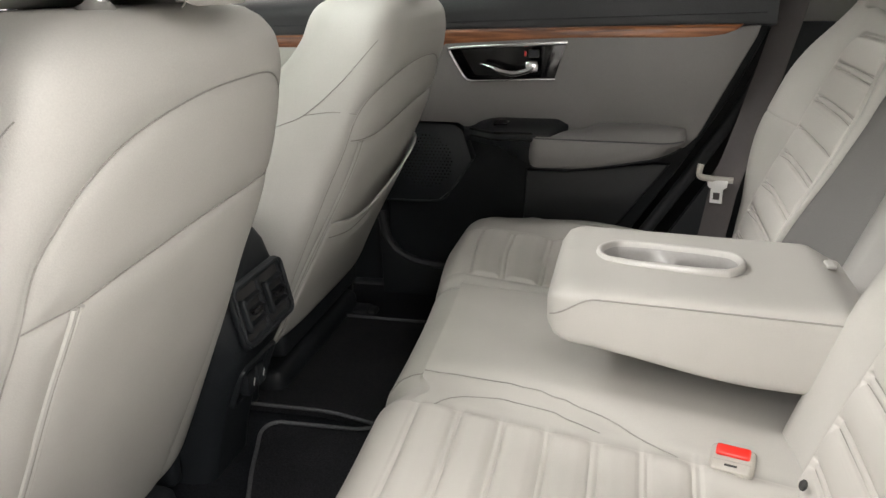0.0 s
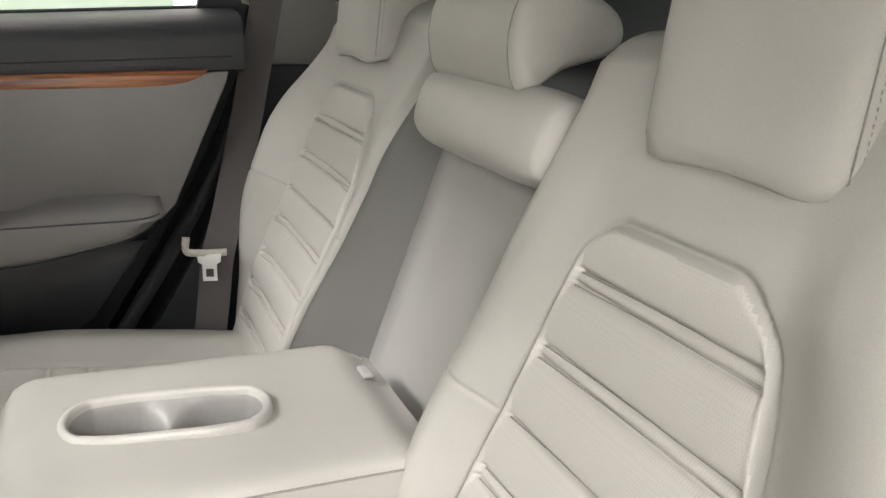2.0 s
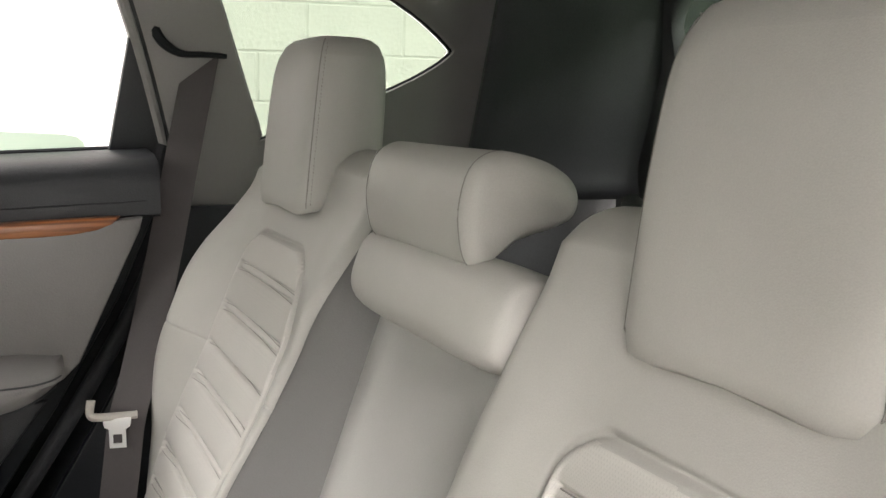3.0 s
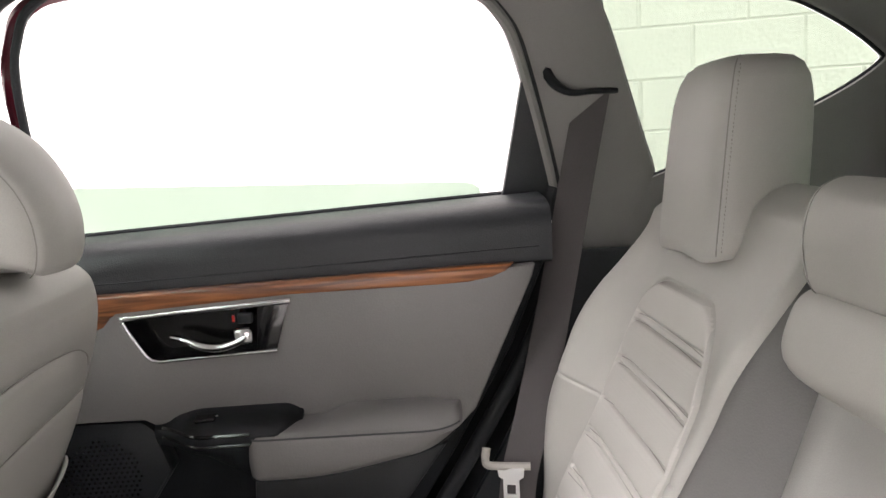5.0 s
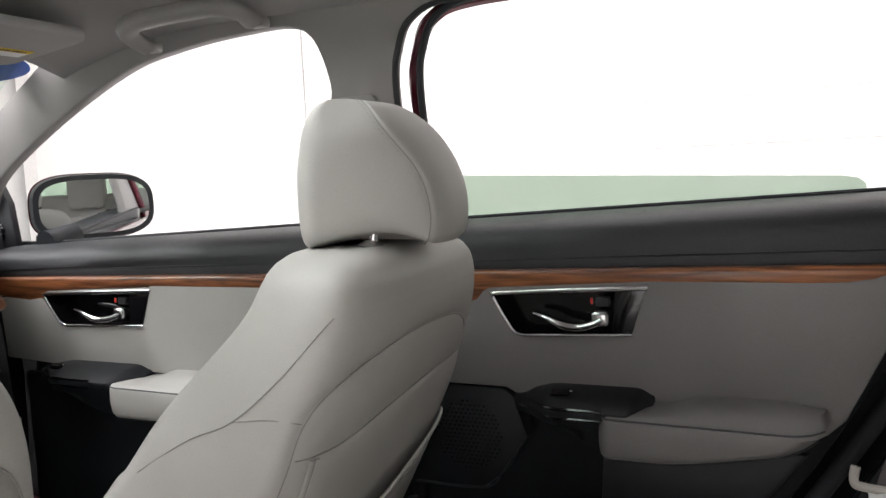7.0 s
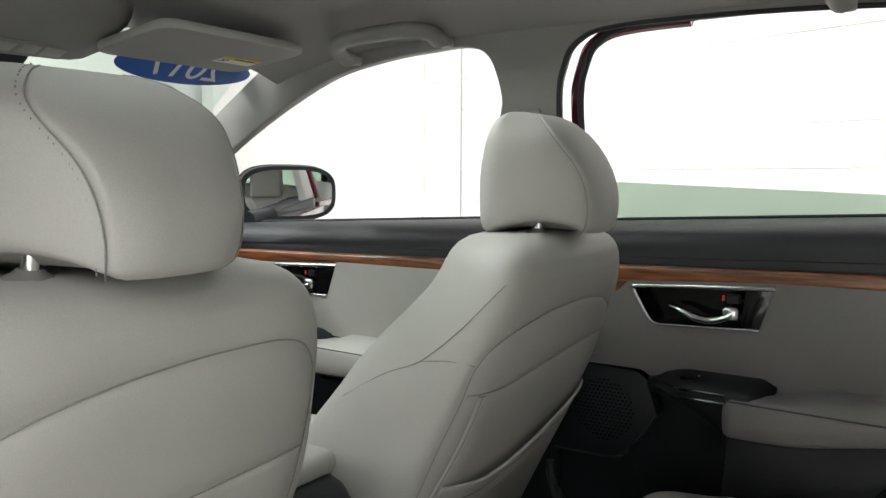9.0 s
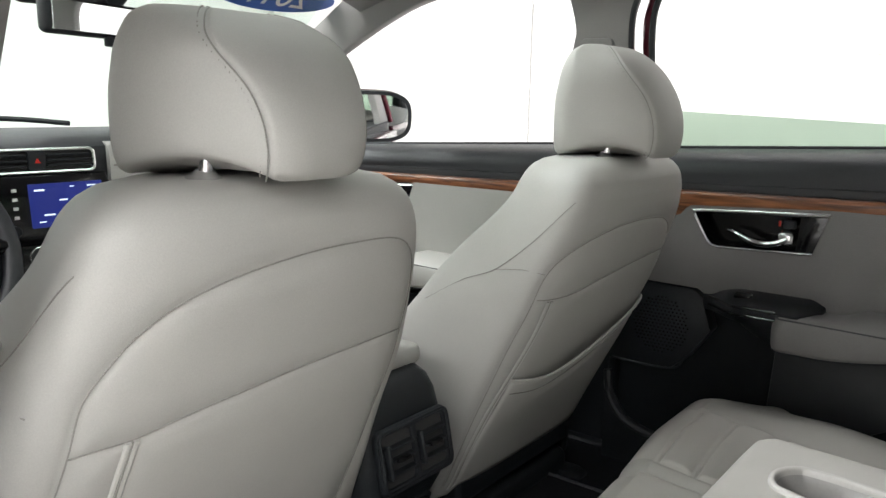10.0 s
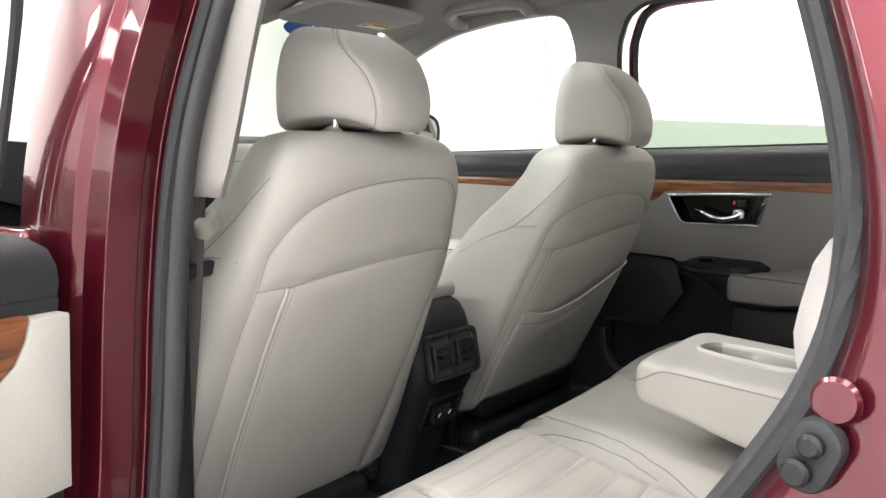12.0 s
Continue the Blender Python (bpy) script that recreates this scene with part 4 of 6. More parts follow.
BACK_LONG = [(0.513, -0.268, -0.30, 0.228, 0.12), (0.521, -0.253, -0.305, 0.245, 0.12), (0.536, -0.237, -0.31, 0.256, 0.12), (0.57, -0.217, -0.31, 0.260, 0.12)] + BACK[4:]
BACK_SHORT = [(0.572, -0.236, -0.30, 0.235, 0.12), (0.580, -0.222, -0.305, 0.248, 0.12), (0.595, -0.208, -0.31, 0.256, 0.12), (0.625, -0.189, -0.31, 0.260, 0.12)] + BACK[4:]


def back_x(y, z, rear=True, out=0.0):
    """Surface of the front seat back at a side distance y from its middle."""
    xr, xf, w, bol = lerp_table(SEAT["back"], z)
    w += SEAT["flare"] * (1 - step01(z, 0.62, 0.90))
    a = min(abs(y) / w, 0.999)
    h = (xr - xf) / 2
    e = (1 - a ** SQ) ** (1 / SQ)
    if rear:
        return (xr + xf) / 2 + h * e + out
    return (xr + xf) / 2 - h * e - bol * step01(a, 0.55, 0.95) - out


def ring_point(z, a, out=0.0, taper=0.36):
    """A point of the backrest's section at a height: a = 0 behind, 90 degrees at the side, 180 in front."""
    xr, xf, w, bol = lerp_table(SEAT["back"], z)
    w += SEAT["flare"] * (1 - step01(z, 0.62, 0.90))
    h, c = (xr - xf) / 2, (xr + xf) / 2
    ca, sa = math.cos(a), math.sin(a)
    q = SQ if ca > 0 else SQ - 1.9 * step01(z, 0.98, 1.12)
    x = c + (h + out) * math.copysign(abs(ca) ** (2 / q), ca)
    y = (w + out) * math.copysign(abs(sa) ** (2 / q), sa)
    if ca < 0:
        x -= bol * step01(abs(y) / w, 0.55, 0.95) * min(1, -ca * 3)
    y *= 1 - taper * step01(z, 0.95, 1.15) * min(1, max(0, (xr - x) / (xr - xf)))
    return (x, y, z)


def side_point(z, x, s, taper):
    """The point of the backrest's side at a height and a distance forward."""
    lo, hi = 0.0, math.pi
    for _ in range(40):
        mid = (lo + hi) / 2
        if ring_point(z, mid, 0.0, taper)[0] > x:
            lo = mid
        else:
            hi = mid
    return ring_point(z, s * lo, 0.0006, taper)


def even_angles(n):
    """Angles round the backrest's section that lie evenly along it."""
    a = np.linspace(0, 2 * math.pi, 4001)
    c, t = np.cos(a), np.sin(a)
    x, y = 0.09 * np.sign(c) * abs(c) ** (2 / 4.2), 0.25 * np.sign(t) * abs(t) ** (2 / 4.2)
    d = np.r_[0, np.cumsum(np.hypot(np.diff(x), np.diff(y)))]
    return np.interp(np.linspace(0, d[-1], n + 1)[:-1], d, a)


def seat_back(taper, seams, parent):
    """The padded backrest; the leather dips where its panels are sewn together."""
    zs = sorted(set([r[0] for r in SEAT["back"]] + list(np.linspace(SEAT["back"][2][0], 1.165, 150))))
    ang = even_angles(230)
    P = np.array([[ring_point(z, a, 0.0, taper) for a in ang] for z in zs])
    rear = np.cos(ang)[None, :] > 0.02
    d = np.where(rear, gap_to(seams, P[..., 1], P[..., 2]), 9.0)
    P[..., 0] -= 0.0026 * bell(d, 0.0034) + 0.0032 * bell(d, 0.016)
    return dense("backrest", P, LEATHER_SIDE, parent, "ivory leather backrest", 70)


def on_back(pts, rear=True, out=0.0004):
    return [(back_x(y, z, rear, out), y, z) for y, z in pts]


def poly(pts, n=8):
    return [(p[0], p[1]) for p in smooth_path([(a, b, 0) for a, b in pts], n)]


# share of the height, rear face, front face, half width in front and behind
HEAD = [(0.0, 0.030, -0.096, 0.086, 0.034), (0.02, 0.044, -0.109, 0.100, 0.044), (0.07, 0.053, -0.115, 0.107, 0.050), (0.20, 0.058, -0.117, 0.111, 0.053), (0.35, 0.056, -0.117, 0.112, 0.056), (0.50, 0.047, -0.116, 0.112, 0.060),
        (0.62, 0.034, -0.113, 0.111, 0.066), (0.74, 0.016, -0.108, 0.109, 0.073), (0.85, -0.004, -0.100, 0.104, 0.078), (0.93, -0.022, -0.090, 0.098, 0.074), (0.97, -0.035, -0.080, 0.089, 0.064), (0.99, -0.046, -0.071, 0.078, 0.052), (1.0, -0.0585, -0.0595, 0.050, 0.046)]


def head_ring(h):
    """Plan of the headrest at a share of its height: wide in front, narrow behind, corners rounded."""
    xr, xf, wf, wr = lerp_table(HEAD, h)
    wr *= 1 - 0.28 * ramp(h, 0.66, 1.0) ** 1.5
    k = min(1.0, (xr - xf) / 0.14)
    xa, xb = xf + 0.045 * k, xr - 0.013 * k
    side = lambda f: (xa + f * (xb - xa), wf + f * (wr + 0.0035 * k - wf) + 0.005 * k * math.sin(math.pi * f))
    pts = [(xf, 0), (xf + 0.002 * k, 0.6 * wf), (xf + 0.010 * k, 0.88 * wf), (xf + 0.024 * k, 0.98 * wf), (xa, wf), side(0.38), side(0.72), (xb, wr + 0.0035 * k), (xr - 0.003 * k, wr - 0.008 * k), (xr + 0.003 * k, 0.45 * wr), (xr + 0.004 * k, 0)]
    half = smooth_path([(a, b, 0) for a, b in pts], 8)
    full = [(p[0], p[1]) for p in half] + [(p[0], -p[1]) for p in half[-2:0:-1]]
    return full, (xr - 0.0115 * k, wr + 0.0032 * k)


def front_headrest(t, z0, z1):
    """Tapered cushion on two steel posts, its side panels framed by a stitched seam."""
    rows, corner = [], []
    for h in sorted(set([r[0] for r in HEAD] + list(np.linspace(0.03, 0.90, 40)) + [1 - 0.1 * (1 - k / 16) ** 2 for k in range(16)])):
        ring, c = head_ring(h)
        z = z0 + (z1 - z0) * h
        low = step01(0.30 - h, 0, 0.28)
        dip = lambda x, y: 0.022 * low * (1 - 0.3 * (y / 0.11) ** 2) * max(0, 1 - ((x + 0.028) / 0.068) ** 2)
        rows.append([(x, y, z + dip(x, y)) for x, y in ring])
        corner.append((c[0] + 0.0004, c[1] + 0.0002, z))
    P = np.array(rows)
    seam = np.array(corner)
    for sg in (1, -1):
        d = np.min(np.linalg.norm(P[:, :, None, :] - (seam * (1, sg, 1))[None, None, :, :], axis=-1), axis=-1)
        P[..., 1] -= sg * 0.0016 * bell(d, 0.0035)
    h = dense("headrest", P, LEATHER_SIDE, t, "ivory leather headrest with stitched edges", 70)
    for s in (1, -1):
        c = [(x, s * y, z) for x, y, z in corner][1:-1]
        part("headrest_seam", tube(c, 0.0007, 6), SEAM, h)
        st = bmesh.new()
        for k in range(1, 34):
            f = k / 34 * (len(c) - 1)
            i = int(f)
            p = Vector(c[i]).lerp(Vector(c[min(i + 1, len(c) - 1)]), f - i) + Vector((-0.0062, s * 0.0022, 0.0008))
            box((0.0008, 0.0008, 0.0024), p, 0, 1, None, st)
        tagged(part("stitches", st, SEAM, h), "", "", "", "stuff")
        part("headrest_post", cyl(0.0070, 0.075, (-0.034, s * 0.062, 1.140), Matrix.Rotation(radians(8), 4, "Y"), 16), STEEL, t, "polished steel headrest post")
        part("post_sleeve", cyl(0.017, 0.011, (-0.030, s * 0.062, 1.176), Matrix.Rotation(radians(8), 4, "Y"), 20, 0.004, 0.012), POST_GREY, t, "grey plastic post sleeve")
    return h


POST_GREY = material("grey_post_plastic", (0.22, 0.215, 0.205), 0.45, grain=0.04, wear=0.05)
# seams of the backrests: side distance, height
ARC_PLAIN = [(-0.198, 0.545), (-0.201, 0.72), (-0.201, 0.794), (-0.198, 0.907), (-0.192, 0.965), (-0.187, 1.012), (-0.172, 1.041), (-0.151, 1.066), (-0.116, 1.087), (-0.066, 1.101), (0, 1.110), (0.066, 1.113), (0.133, 1.110), (0.172, 1.092), (0.193, 1.05), (0.203, 0.97), (0.206, 0.85), (0.205, 0.545)]
CROSS_PLAIN = [(-0.192, 0.965), (-0.167, 0.967), (-0.138, 0.968), (-0.087, 0.976), (-0.038, 0.981), (0.046, 0.989), (0.143, 0.993), (0.198, 0.99)]
PIPE_PLAIN = [(-0.142, 0.967), (-0.146, 0.916), (-0.147, 0.827), (-0.145, 0.716), (-0.132, 0.535)]
ARC_POCKET = [(-0.228, 0.61), (-0.230, 0.681), (-0.234, 0.784), (-0.232, 0.878), (-0.225, 0.954), (-0.218, 1.004), (-0.198, 1.036), (-0.150, 1.059), (-0.071, 1.072), (0.033, 1.074), (0.12, 1.062), (0.18, 1.02), (0.21, 0.9), (0.22, 0.61)]
CROSS_POCKET = [(-0.220, 0.966), (-0.203, 0.965), (-0.150, 0.967), (-0.07, 0.979), (0.05, 0.993), (0.15, 0.999), (0.196, 0.995)]
PIPE_POCKET = [(-0.199, 0.962), (-0.199, 0.885), (-0.212, 0.794), (-0.215, 0.718), (-0.212, 0.60)]
POCKET_TOP = [(-0.26, 0.828), (-0.213, 0.824), (-0.131, 0.815), (-0.034, 0.836), (0.045, 0.863), (0.12, 0.885), (0.2, 0.90), (0.26, 0.905)]


def front_seat(label, pocket, head):
    t = thing("front_seat", label, "car seat", "front seats")
    taper = 0.20 if pocket else 0.30
    SEAT["flare"], SEAT["back"] = (-0.012, BACK_SHORT) if pocket else (0.026, BACK_LONG)
    arc, cross, pipe = (poly(q, 6) for q in ((ARC_POCKET, CROSS_POCKET, PIPE_POCKET) if pocket else (ARC_PLAIN, CROSS_PLAIN, PIPE_PLAIN)))
    b = seat_back(taper, [arc, cross, pipe], t)
    for run in (arc, cross):
        part("back_seam", tube(on_back(run, True, -0.0046), 0.0008, 5), SEAM, b)
    # a narrow folded gap runs down from the cross seam
    for k in (-0.0036, 0.0036):
        part("back_piping", tube(on_back([(y + k, z) for y, z in pipe], True, -0.0036), 0.0032, 8), LEATHER_SIDE, b)
    part("back_seam", tube(on_back(pipe, True, -0.0022), 0.0012, 6), SEAM, b)
    for s in (1, -1):
        # seam over the side bolster and the short one joining it to the arc
        run = [side_point(z, x, s, taper) for z, x in ((1.118, -0.008), (1.102, -0.022), (1.054, -0.066), (1.006, -0.124), (0.982, -0.182), (0.939, -0.255))]
        part("side_seam", tube(smooth_path(run, 8), 0.0007, 5), SEAM, b)
        run = [side_point(z, x, s, taper) for z, x in ((1.008, -0.040), (1.012, -0.075), (1.006, -0.124))]
        part("side_seam", tube(smooth_path(run, 8), 0.0007, 5), SEAM, b)
    if pocket:
        rows = []
        for u in np.linspace(0, 1, 40):
            y = -0.212 + 0.405 * u
            top = lerp_table(POCKET_TOP, y)[0]
            slack = math.sin(math.pi * min(1, 0.03 + 0.97 * u)) ** 0.7
            rows.append([(back_x(y, z, True, 0.0012 + 0.022 * slack * step01(z, 0.66, top + 0.02) - 0.004 * slack * bump01(z, top - 0.030, 0.014)), y, z) for z in np.linspace(0.605, top, 26)])
        pk = part("seat_pocket", grid(rows), LEATHER_SIDE, t, "slack ivory map pocket", 70)
        m = pk.modifiers.new("thickness", "SOLIDIFY")
        m.thickness, m.offset = 0.002, 1
        part("pocket_hem", tube([r[-1] for r in rows], 0.0026, 8), LEATHER_SIDE, pk)
        # dark line stands for shade under the fold below the hem
        part("pocket_fold_shade", tube([Vector(r[-4]) + Vector((0.0006, 0, 0)) for r in rows[1:-1]], 0.0008, 6), SEAM, pk)
    # cushion
    rows = []
    for y in np.linspace(-0.25, 0.25, 30):
        a = abs(y) / 0.25
        ed = 0.05 * (1 - math.sqrt(max(0, 1 - max(0, (a - 0.75) / 0.25) ** 2)))
        bol = 0.04 * bump01(a, 0.85, 0.35)
        prof = [(-0.31, 0.50), (-0.29, 0.60), (-0.31, 0.665), (-0.40, 0.655), (-0.55, 0.665), (-0.68, 0.685), (-0.74, 0.68), (-0.775, 0.64), (-0.77, 0.56), (-0.72, 0.50)]
        rows.append([(x, y, z - (ed if z > 0.6 else -ed * 0.5) + (bol if z > 0.62 else 0)) for x, z in prof])
    part("cushion", grid(rows, True, True), LEATHER, t, "ivory leather seat cushion", 70)
    # frame and rails
    part("base_shell", box((0.42, 0.42, 0.07), (-0.42, 0, 0.50), 0.02), PLASTIC, t, "black seat base shell")
    part("back_shell", box((0.05, 0.40, 0.06), (SEAT["back"][0][1] + 0.006, 0, SEAT["back"][0][0] + 0.014), 0.015), PLASTIC, t, "black lower edge of the backrest")
    for s in (1, -1):
        part("rail", box((0.52, 0.035, 0.05), (-0.42, s * 0.19, 0.47), 0.006), PLASTIC, t)
        part("rail_foot", box((0.05, 0.05, 0.045), (-0.20, s * 0.19, 0.475), 0.008), PLASTIC, t)
        part("side_shield", box((0.36, 0.03, 0.10), (-0.42, s * 0.252, 0.545), 0.012), PLASTIC, t)
    front_headrest(t, *head)
    return t


driver_seat = front_seat("ivory leather driver seat seen from behind", False, (1.178, 1.326))
driver_seat.location = (0.022, -0.403, 0)
passenger_seat = front_seat("ivory leather passenger seat with a map pocket", True, (1.176, 1.358))
passenger_seat.location = (0.020, 0.362, -0.012)


# ---- rear bench ----
BX, BZ, BS, BC = 0.584, 0.575, math.sin(radians(19.8)), math.cos(radians(19.8))
GROOVES = [1.035, 0.975, 0.919, 0.867, 0.803, 0.744, 0.688]


def rear_back(sgn, edges, panel, ptop, r_in, crown, drop, parent, label):
    """One backrest of the bench: padded, with a ribbed centre panel let in by a seam. Tables give, by height, how far from the car's
    middle the backrest and its panel begin and end."""
    top = (crown - BZ) / BC
    grooves = [g - drop for g in GROOVES]
    ss = set(np.linspace(0, 1, 150))
    ss |= {(g + d - BZ) / BC / top for g in grooves for d in np.linspace(-0.012, 0.012, 23)}
    ss |= {(ptop + d - BZ) / BC / top for d in np.linspace(-0.012, 0.012, 17)}
    ss = np.array(sorted(k for k in ss if 0 <= k <= 1))
    dense_to = lambda n, a, b: np.linspace(0, 1, n) if not (a or b) else (1 - np.cos(np.linspace(0, math.pi if a and b else math.pi / 2, n))) / (2 if a and b else 1)
    q = np.r_[0.25 * (1 - dense_to(34, 1, 0)[::-1]), 0.25 + 0.5 * dense_to(90, 1, 1)[1:], 0.75 + 0.25 * dense_to(44, 1, 0)[1:]]
    Q, K = np.meshgrid(q, ss, indexing="ij")
    ze = np.linspace(0.5, 1.25, 200)
    cols = [np.array([lerp_table(tab, z)[k] for z in ze]) for tab in (edges, panel) for k in (0, 1)]

    def at_height(z):
        return [np.interp(z, ze, c) for c in cols]

    def lay(q, k, groove=1.0):
        v0, v1, p0, p1 = at_height(BZ + k * top * BC)
        v = np.where(q < 0.25, v0 + (p0 - v0) * q * 4, np.where(q < 0.75, p0 + (p1 - p0) * (q - 0.25) * 2, p1 + (v1 - p1) * (q - 0.75) * 4))
        mid = 0.5 * (v0 + v1)
        edge = np.zeros_like(v)
        for de, rr in ((v - v0, r_in), (v1 - v, 0.060)):
            edge = edge + rr * (1 - np.sqrt(np.maximum(0, 1 - np.maximum(0, 1 - de / rr) ** 2)))
        L = top - 0.008 * ((v - mid) / 0.25) ** 2 - 0.030 * ramp(v, 0.50, 0.70) - edge * 0.4
        s = k * L
        z = BZ + s * BC
        v0, v1, p0, p1 = at_height(z)
        v = np.where(q < 0.25, v0 + (p0 - v0) * q * 4, np.where(q < 0.75, p0 + (p1 - p0) * (q - 0.25) * 2, p1 + (v1 - p1) * (q - 0.75) * 4))
        f = np.minimum(v - p0, p1 - v)
        d = ptop - z
        r = 0.036
        inside = np.where((f < r) & (d < r), r - np.hypot(r - f, r - d), np.minimum(f, d))
        rel = (0.010 + 0.014 * (1 - ramp(z, 0.84, 1.0))) * ramp(-f, 0.0, 0.055) * (1 - 0.75 * ramp(z, 1.0, 1.15))
        rel = rel + np.where(v > 0.5 * (p0 + p1), 0.040 * ramp(v - p1, 0.0, 0.10) * (1 - ramp(z, 0.97, 1.16)), 0)
        rel = rel + 0.0050 * ramp(inside, 0, 0.009) - 0.0048 * bell(inside, 0.0028) - 0.0012 * bell(inside, 0.010)
        m = ramp(inside, 0.005, 0.011)
        for n, g in enumerate(grooves):
            h = 0.0 if n == 2 else 0.0050
            off = np.maximum(abs(z - g) - h, 0)
            rel = rel - m * (0.0042 * groove * (bell(z - g - h, 0.0017) + bell(z - g + h, 0.0017)) * (0.6 if n == 2 else 1) + 0.0072 * np.exp(-off / 0.011))
        rel = rel - 0.0022 * bell(z - grooves[2] + 0.004, 0.0024) * ramp(-f, 0.0, 0.004)
        rel = rel + 0.012 * np.sin(math.pi * np.clip((z - 0.6) / 0.55, 0, 1))
        return np.stack([BX + s * BS - (rel - edge) * BC, sgn * v, BZ + s * BC + (rel - edge) * BS], -1), inside, edge, s, v

    P, inside, edge, S, V = lay(Q, K)
    # roll over the top and down the rear
    cx, cz, r = BX + S[:, -1] * BS, BZ + S[:, -1] * BC, 0.05
    ex, back = edge[:, -1], []
    for a in np.radians(np.linspace(20, 180, 14)):
        nx, nz = -BC * math.cos(a) + BS * math.sin(a), BS * math.cos(a) + BC * math.sin(a)
        back.append(np.stack([cx + BC * r + nx * (r - ex * 0.8), sgn * V[:, -1], cz - BS * r + nz * (r - ex * 0.8) * 0.8], -1))
    back.append(np.stack([np.full(len(q), BX + 0.14), sgn * V[:, 0], np.full(len(q), BZ - 0.01)], -1))
    b = dense("backrest", np.concatenate([P, np.stack(back, 1)], 1), LEATHER, parent, label, 70, False)
    b.data.materials.append(LEATHER_PERF_LIT)
    for f in b.data.polygons:
        c = f.center
        if c.x < BX + (c.z - BZ) / BC * BS + 0.03:
            _, _, p0, p1 = at_height(c.z)
            if p0 + 0.004 < abs(c.y) < p1 - 0.004 and c.z < ptop - 0.004 and math.hypot(max(0, 0.036 - min(abs(c.y) - p0, p1 - abs(c.y))), max(0, 0.036 - ptop + c.z)) < 0.034:
                f.material_index = 1
    # thread lying in the stitched grooves; its dark tone also stands for shade there
    for n, g in enumerate(grooves):
        for h in ((0.0,) if n == 2 else (-0.0050, 0.0050)):
            line, ins, *_ = lay(np.linspace(0.02, 0.98, 160), np.full(160, (g + h - BZ) / BC / top))
            line = [tuple(p) for p, i in zip(line, ins) if i > 0.010]
            part("rib_seam", tube(line[::3], 0.0007, 5), SEAM, b)
    # grey side wall, darkened for shade, that slants back to the armrest hollow
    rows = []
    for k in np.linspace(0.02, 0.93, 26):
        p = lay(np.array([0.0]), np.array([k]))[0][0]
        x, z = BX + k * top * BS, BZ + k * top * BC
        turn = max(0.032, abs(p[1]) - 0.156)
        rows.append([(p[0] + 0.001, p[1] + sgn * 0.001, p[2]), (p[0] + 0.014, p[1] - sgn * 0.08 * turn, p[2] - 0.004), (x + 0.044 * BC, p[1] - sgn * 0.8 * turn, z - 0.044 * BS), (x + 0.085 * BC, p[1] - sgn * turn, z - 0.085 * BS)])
    sp = part("inner_side", grid(rows), SIDE_SHADE, b, "grey vinyl side of the backrest, darkened as shade")
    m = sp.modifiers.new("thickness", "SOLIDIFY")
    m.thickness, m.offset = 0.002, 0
    return b


HOLLOW = material("grey_hollow_vinyl", (0.38, 0.373, 0.352), 0.55, grain=0.04, grain_size=700, bump=0.1, bump_size=700, wear=0.05)
# grey vinyl with the side wall's shade worked into its tone
SIDE_SHADE = material("shaded_grey_side", (0.145, 0.142, 0.135), 0.6, grain=0.05, grain_size=700, bump=0.2, bump_size=420, wear=0.04)
bench = thing("rear_bench", "ivory leather rear bench with folded-down centre armrest", "rear seat")
# height, inner edge, outer edge
rear_back(1, [(0.5, 0.335, 0.670), (0.70, 0.318, 0.672), (0.774, 0.300, 0.671), (0.854, 0.272, 0.672), (0.92, 0.252, 0.675), (0.99, 0.236, 0.686), (1.05, 0.224, 0.690), (1.11, 0.203, 0.690), (1.16, 0.185, 0.675), (1.25, 0.180, 0.665)],
          [(0.5, 0.374, 0.655), (0.73, 0.344, 0.622), (0.80, 0.322, 0.602), (0.854, 0.299, 0.582), (0.90, 0.283, 0.565), (0.935, 0.277, 0.558), (0.99, 0.274, 0.553), (1.045, 0.294, 0.547), (1.09, 0.312, 0.522), (1.25, 0.317, 0.51)], 1.092, 0.014, 1.196, 0.0, bench, "ribbed ivory leather backrest")
rear_back(-1, [(0.5, 0.100, 0.635), (0.80, 0.108, 0.645), (0.93, 0.116, 0.652), (1.02, 0.119, 0.655), (1.10, 0.123, 0.650), (1.16, 0.128, 0.645), (1.25, 0.13, 0.64)],
          [(0.5, 0.172, 0.485), (0.65, 0.178, 0.480), (0.73, 0.183, 0.477), (0.80, 0.190, 0.472), (0.857, 0.199, 0.466), (0.914, 0.209, 0.457), (0.974, 0.215, 0.443), (1.007, 0.218, 0.433), (1.039, 0.222, 0.419), (1.064, 0.228, 0.402), (1.25, 0.23, 0.39)], 1.070, 0.034, 1.184, 0.012, bench, "ribbed ivory leather backrest")
# middle: hollow for the armrest and the small pad above it
rows = []
for y in np.linspace(-0.135, 0.175, 14):
    rows.append([(BX + s * BS + 0.088 * (1 - 0.25 * (abs(y - 0.02) / 0.155) ** 4), y, BZ + s * BC) for s in np.linspace(0.02, 0.55, 14)])
mid = part("armrest_hollow", grid(rows), HOLLOW, bench, "ivory vinyl lining of the armrest hollow")
m = mid.modifiers.new("thickness", "SOLIDIFY")
m.thickness = 0.02
rows = []
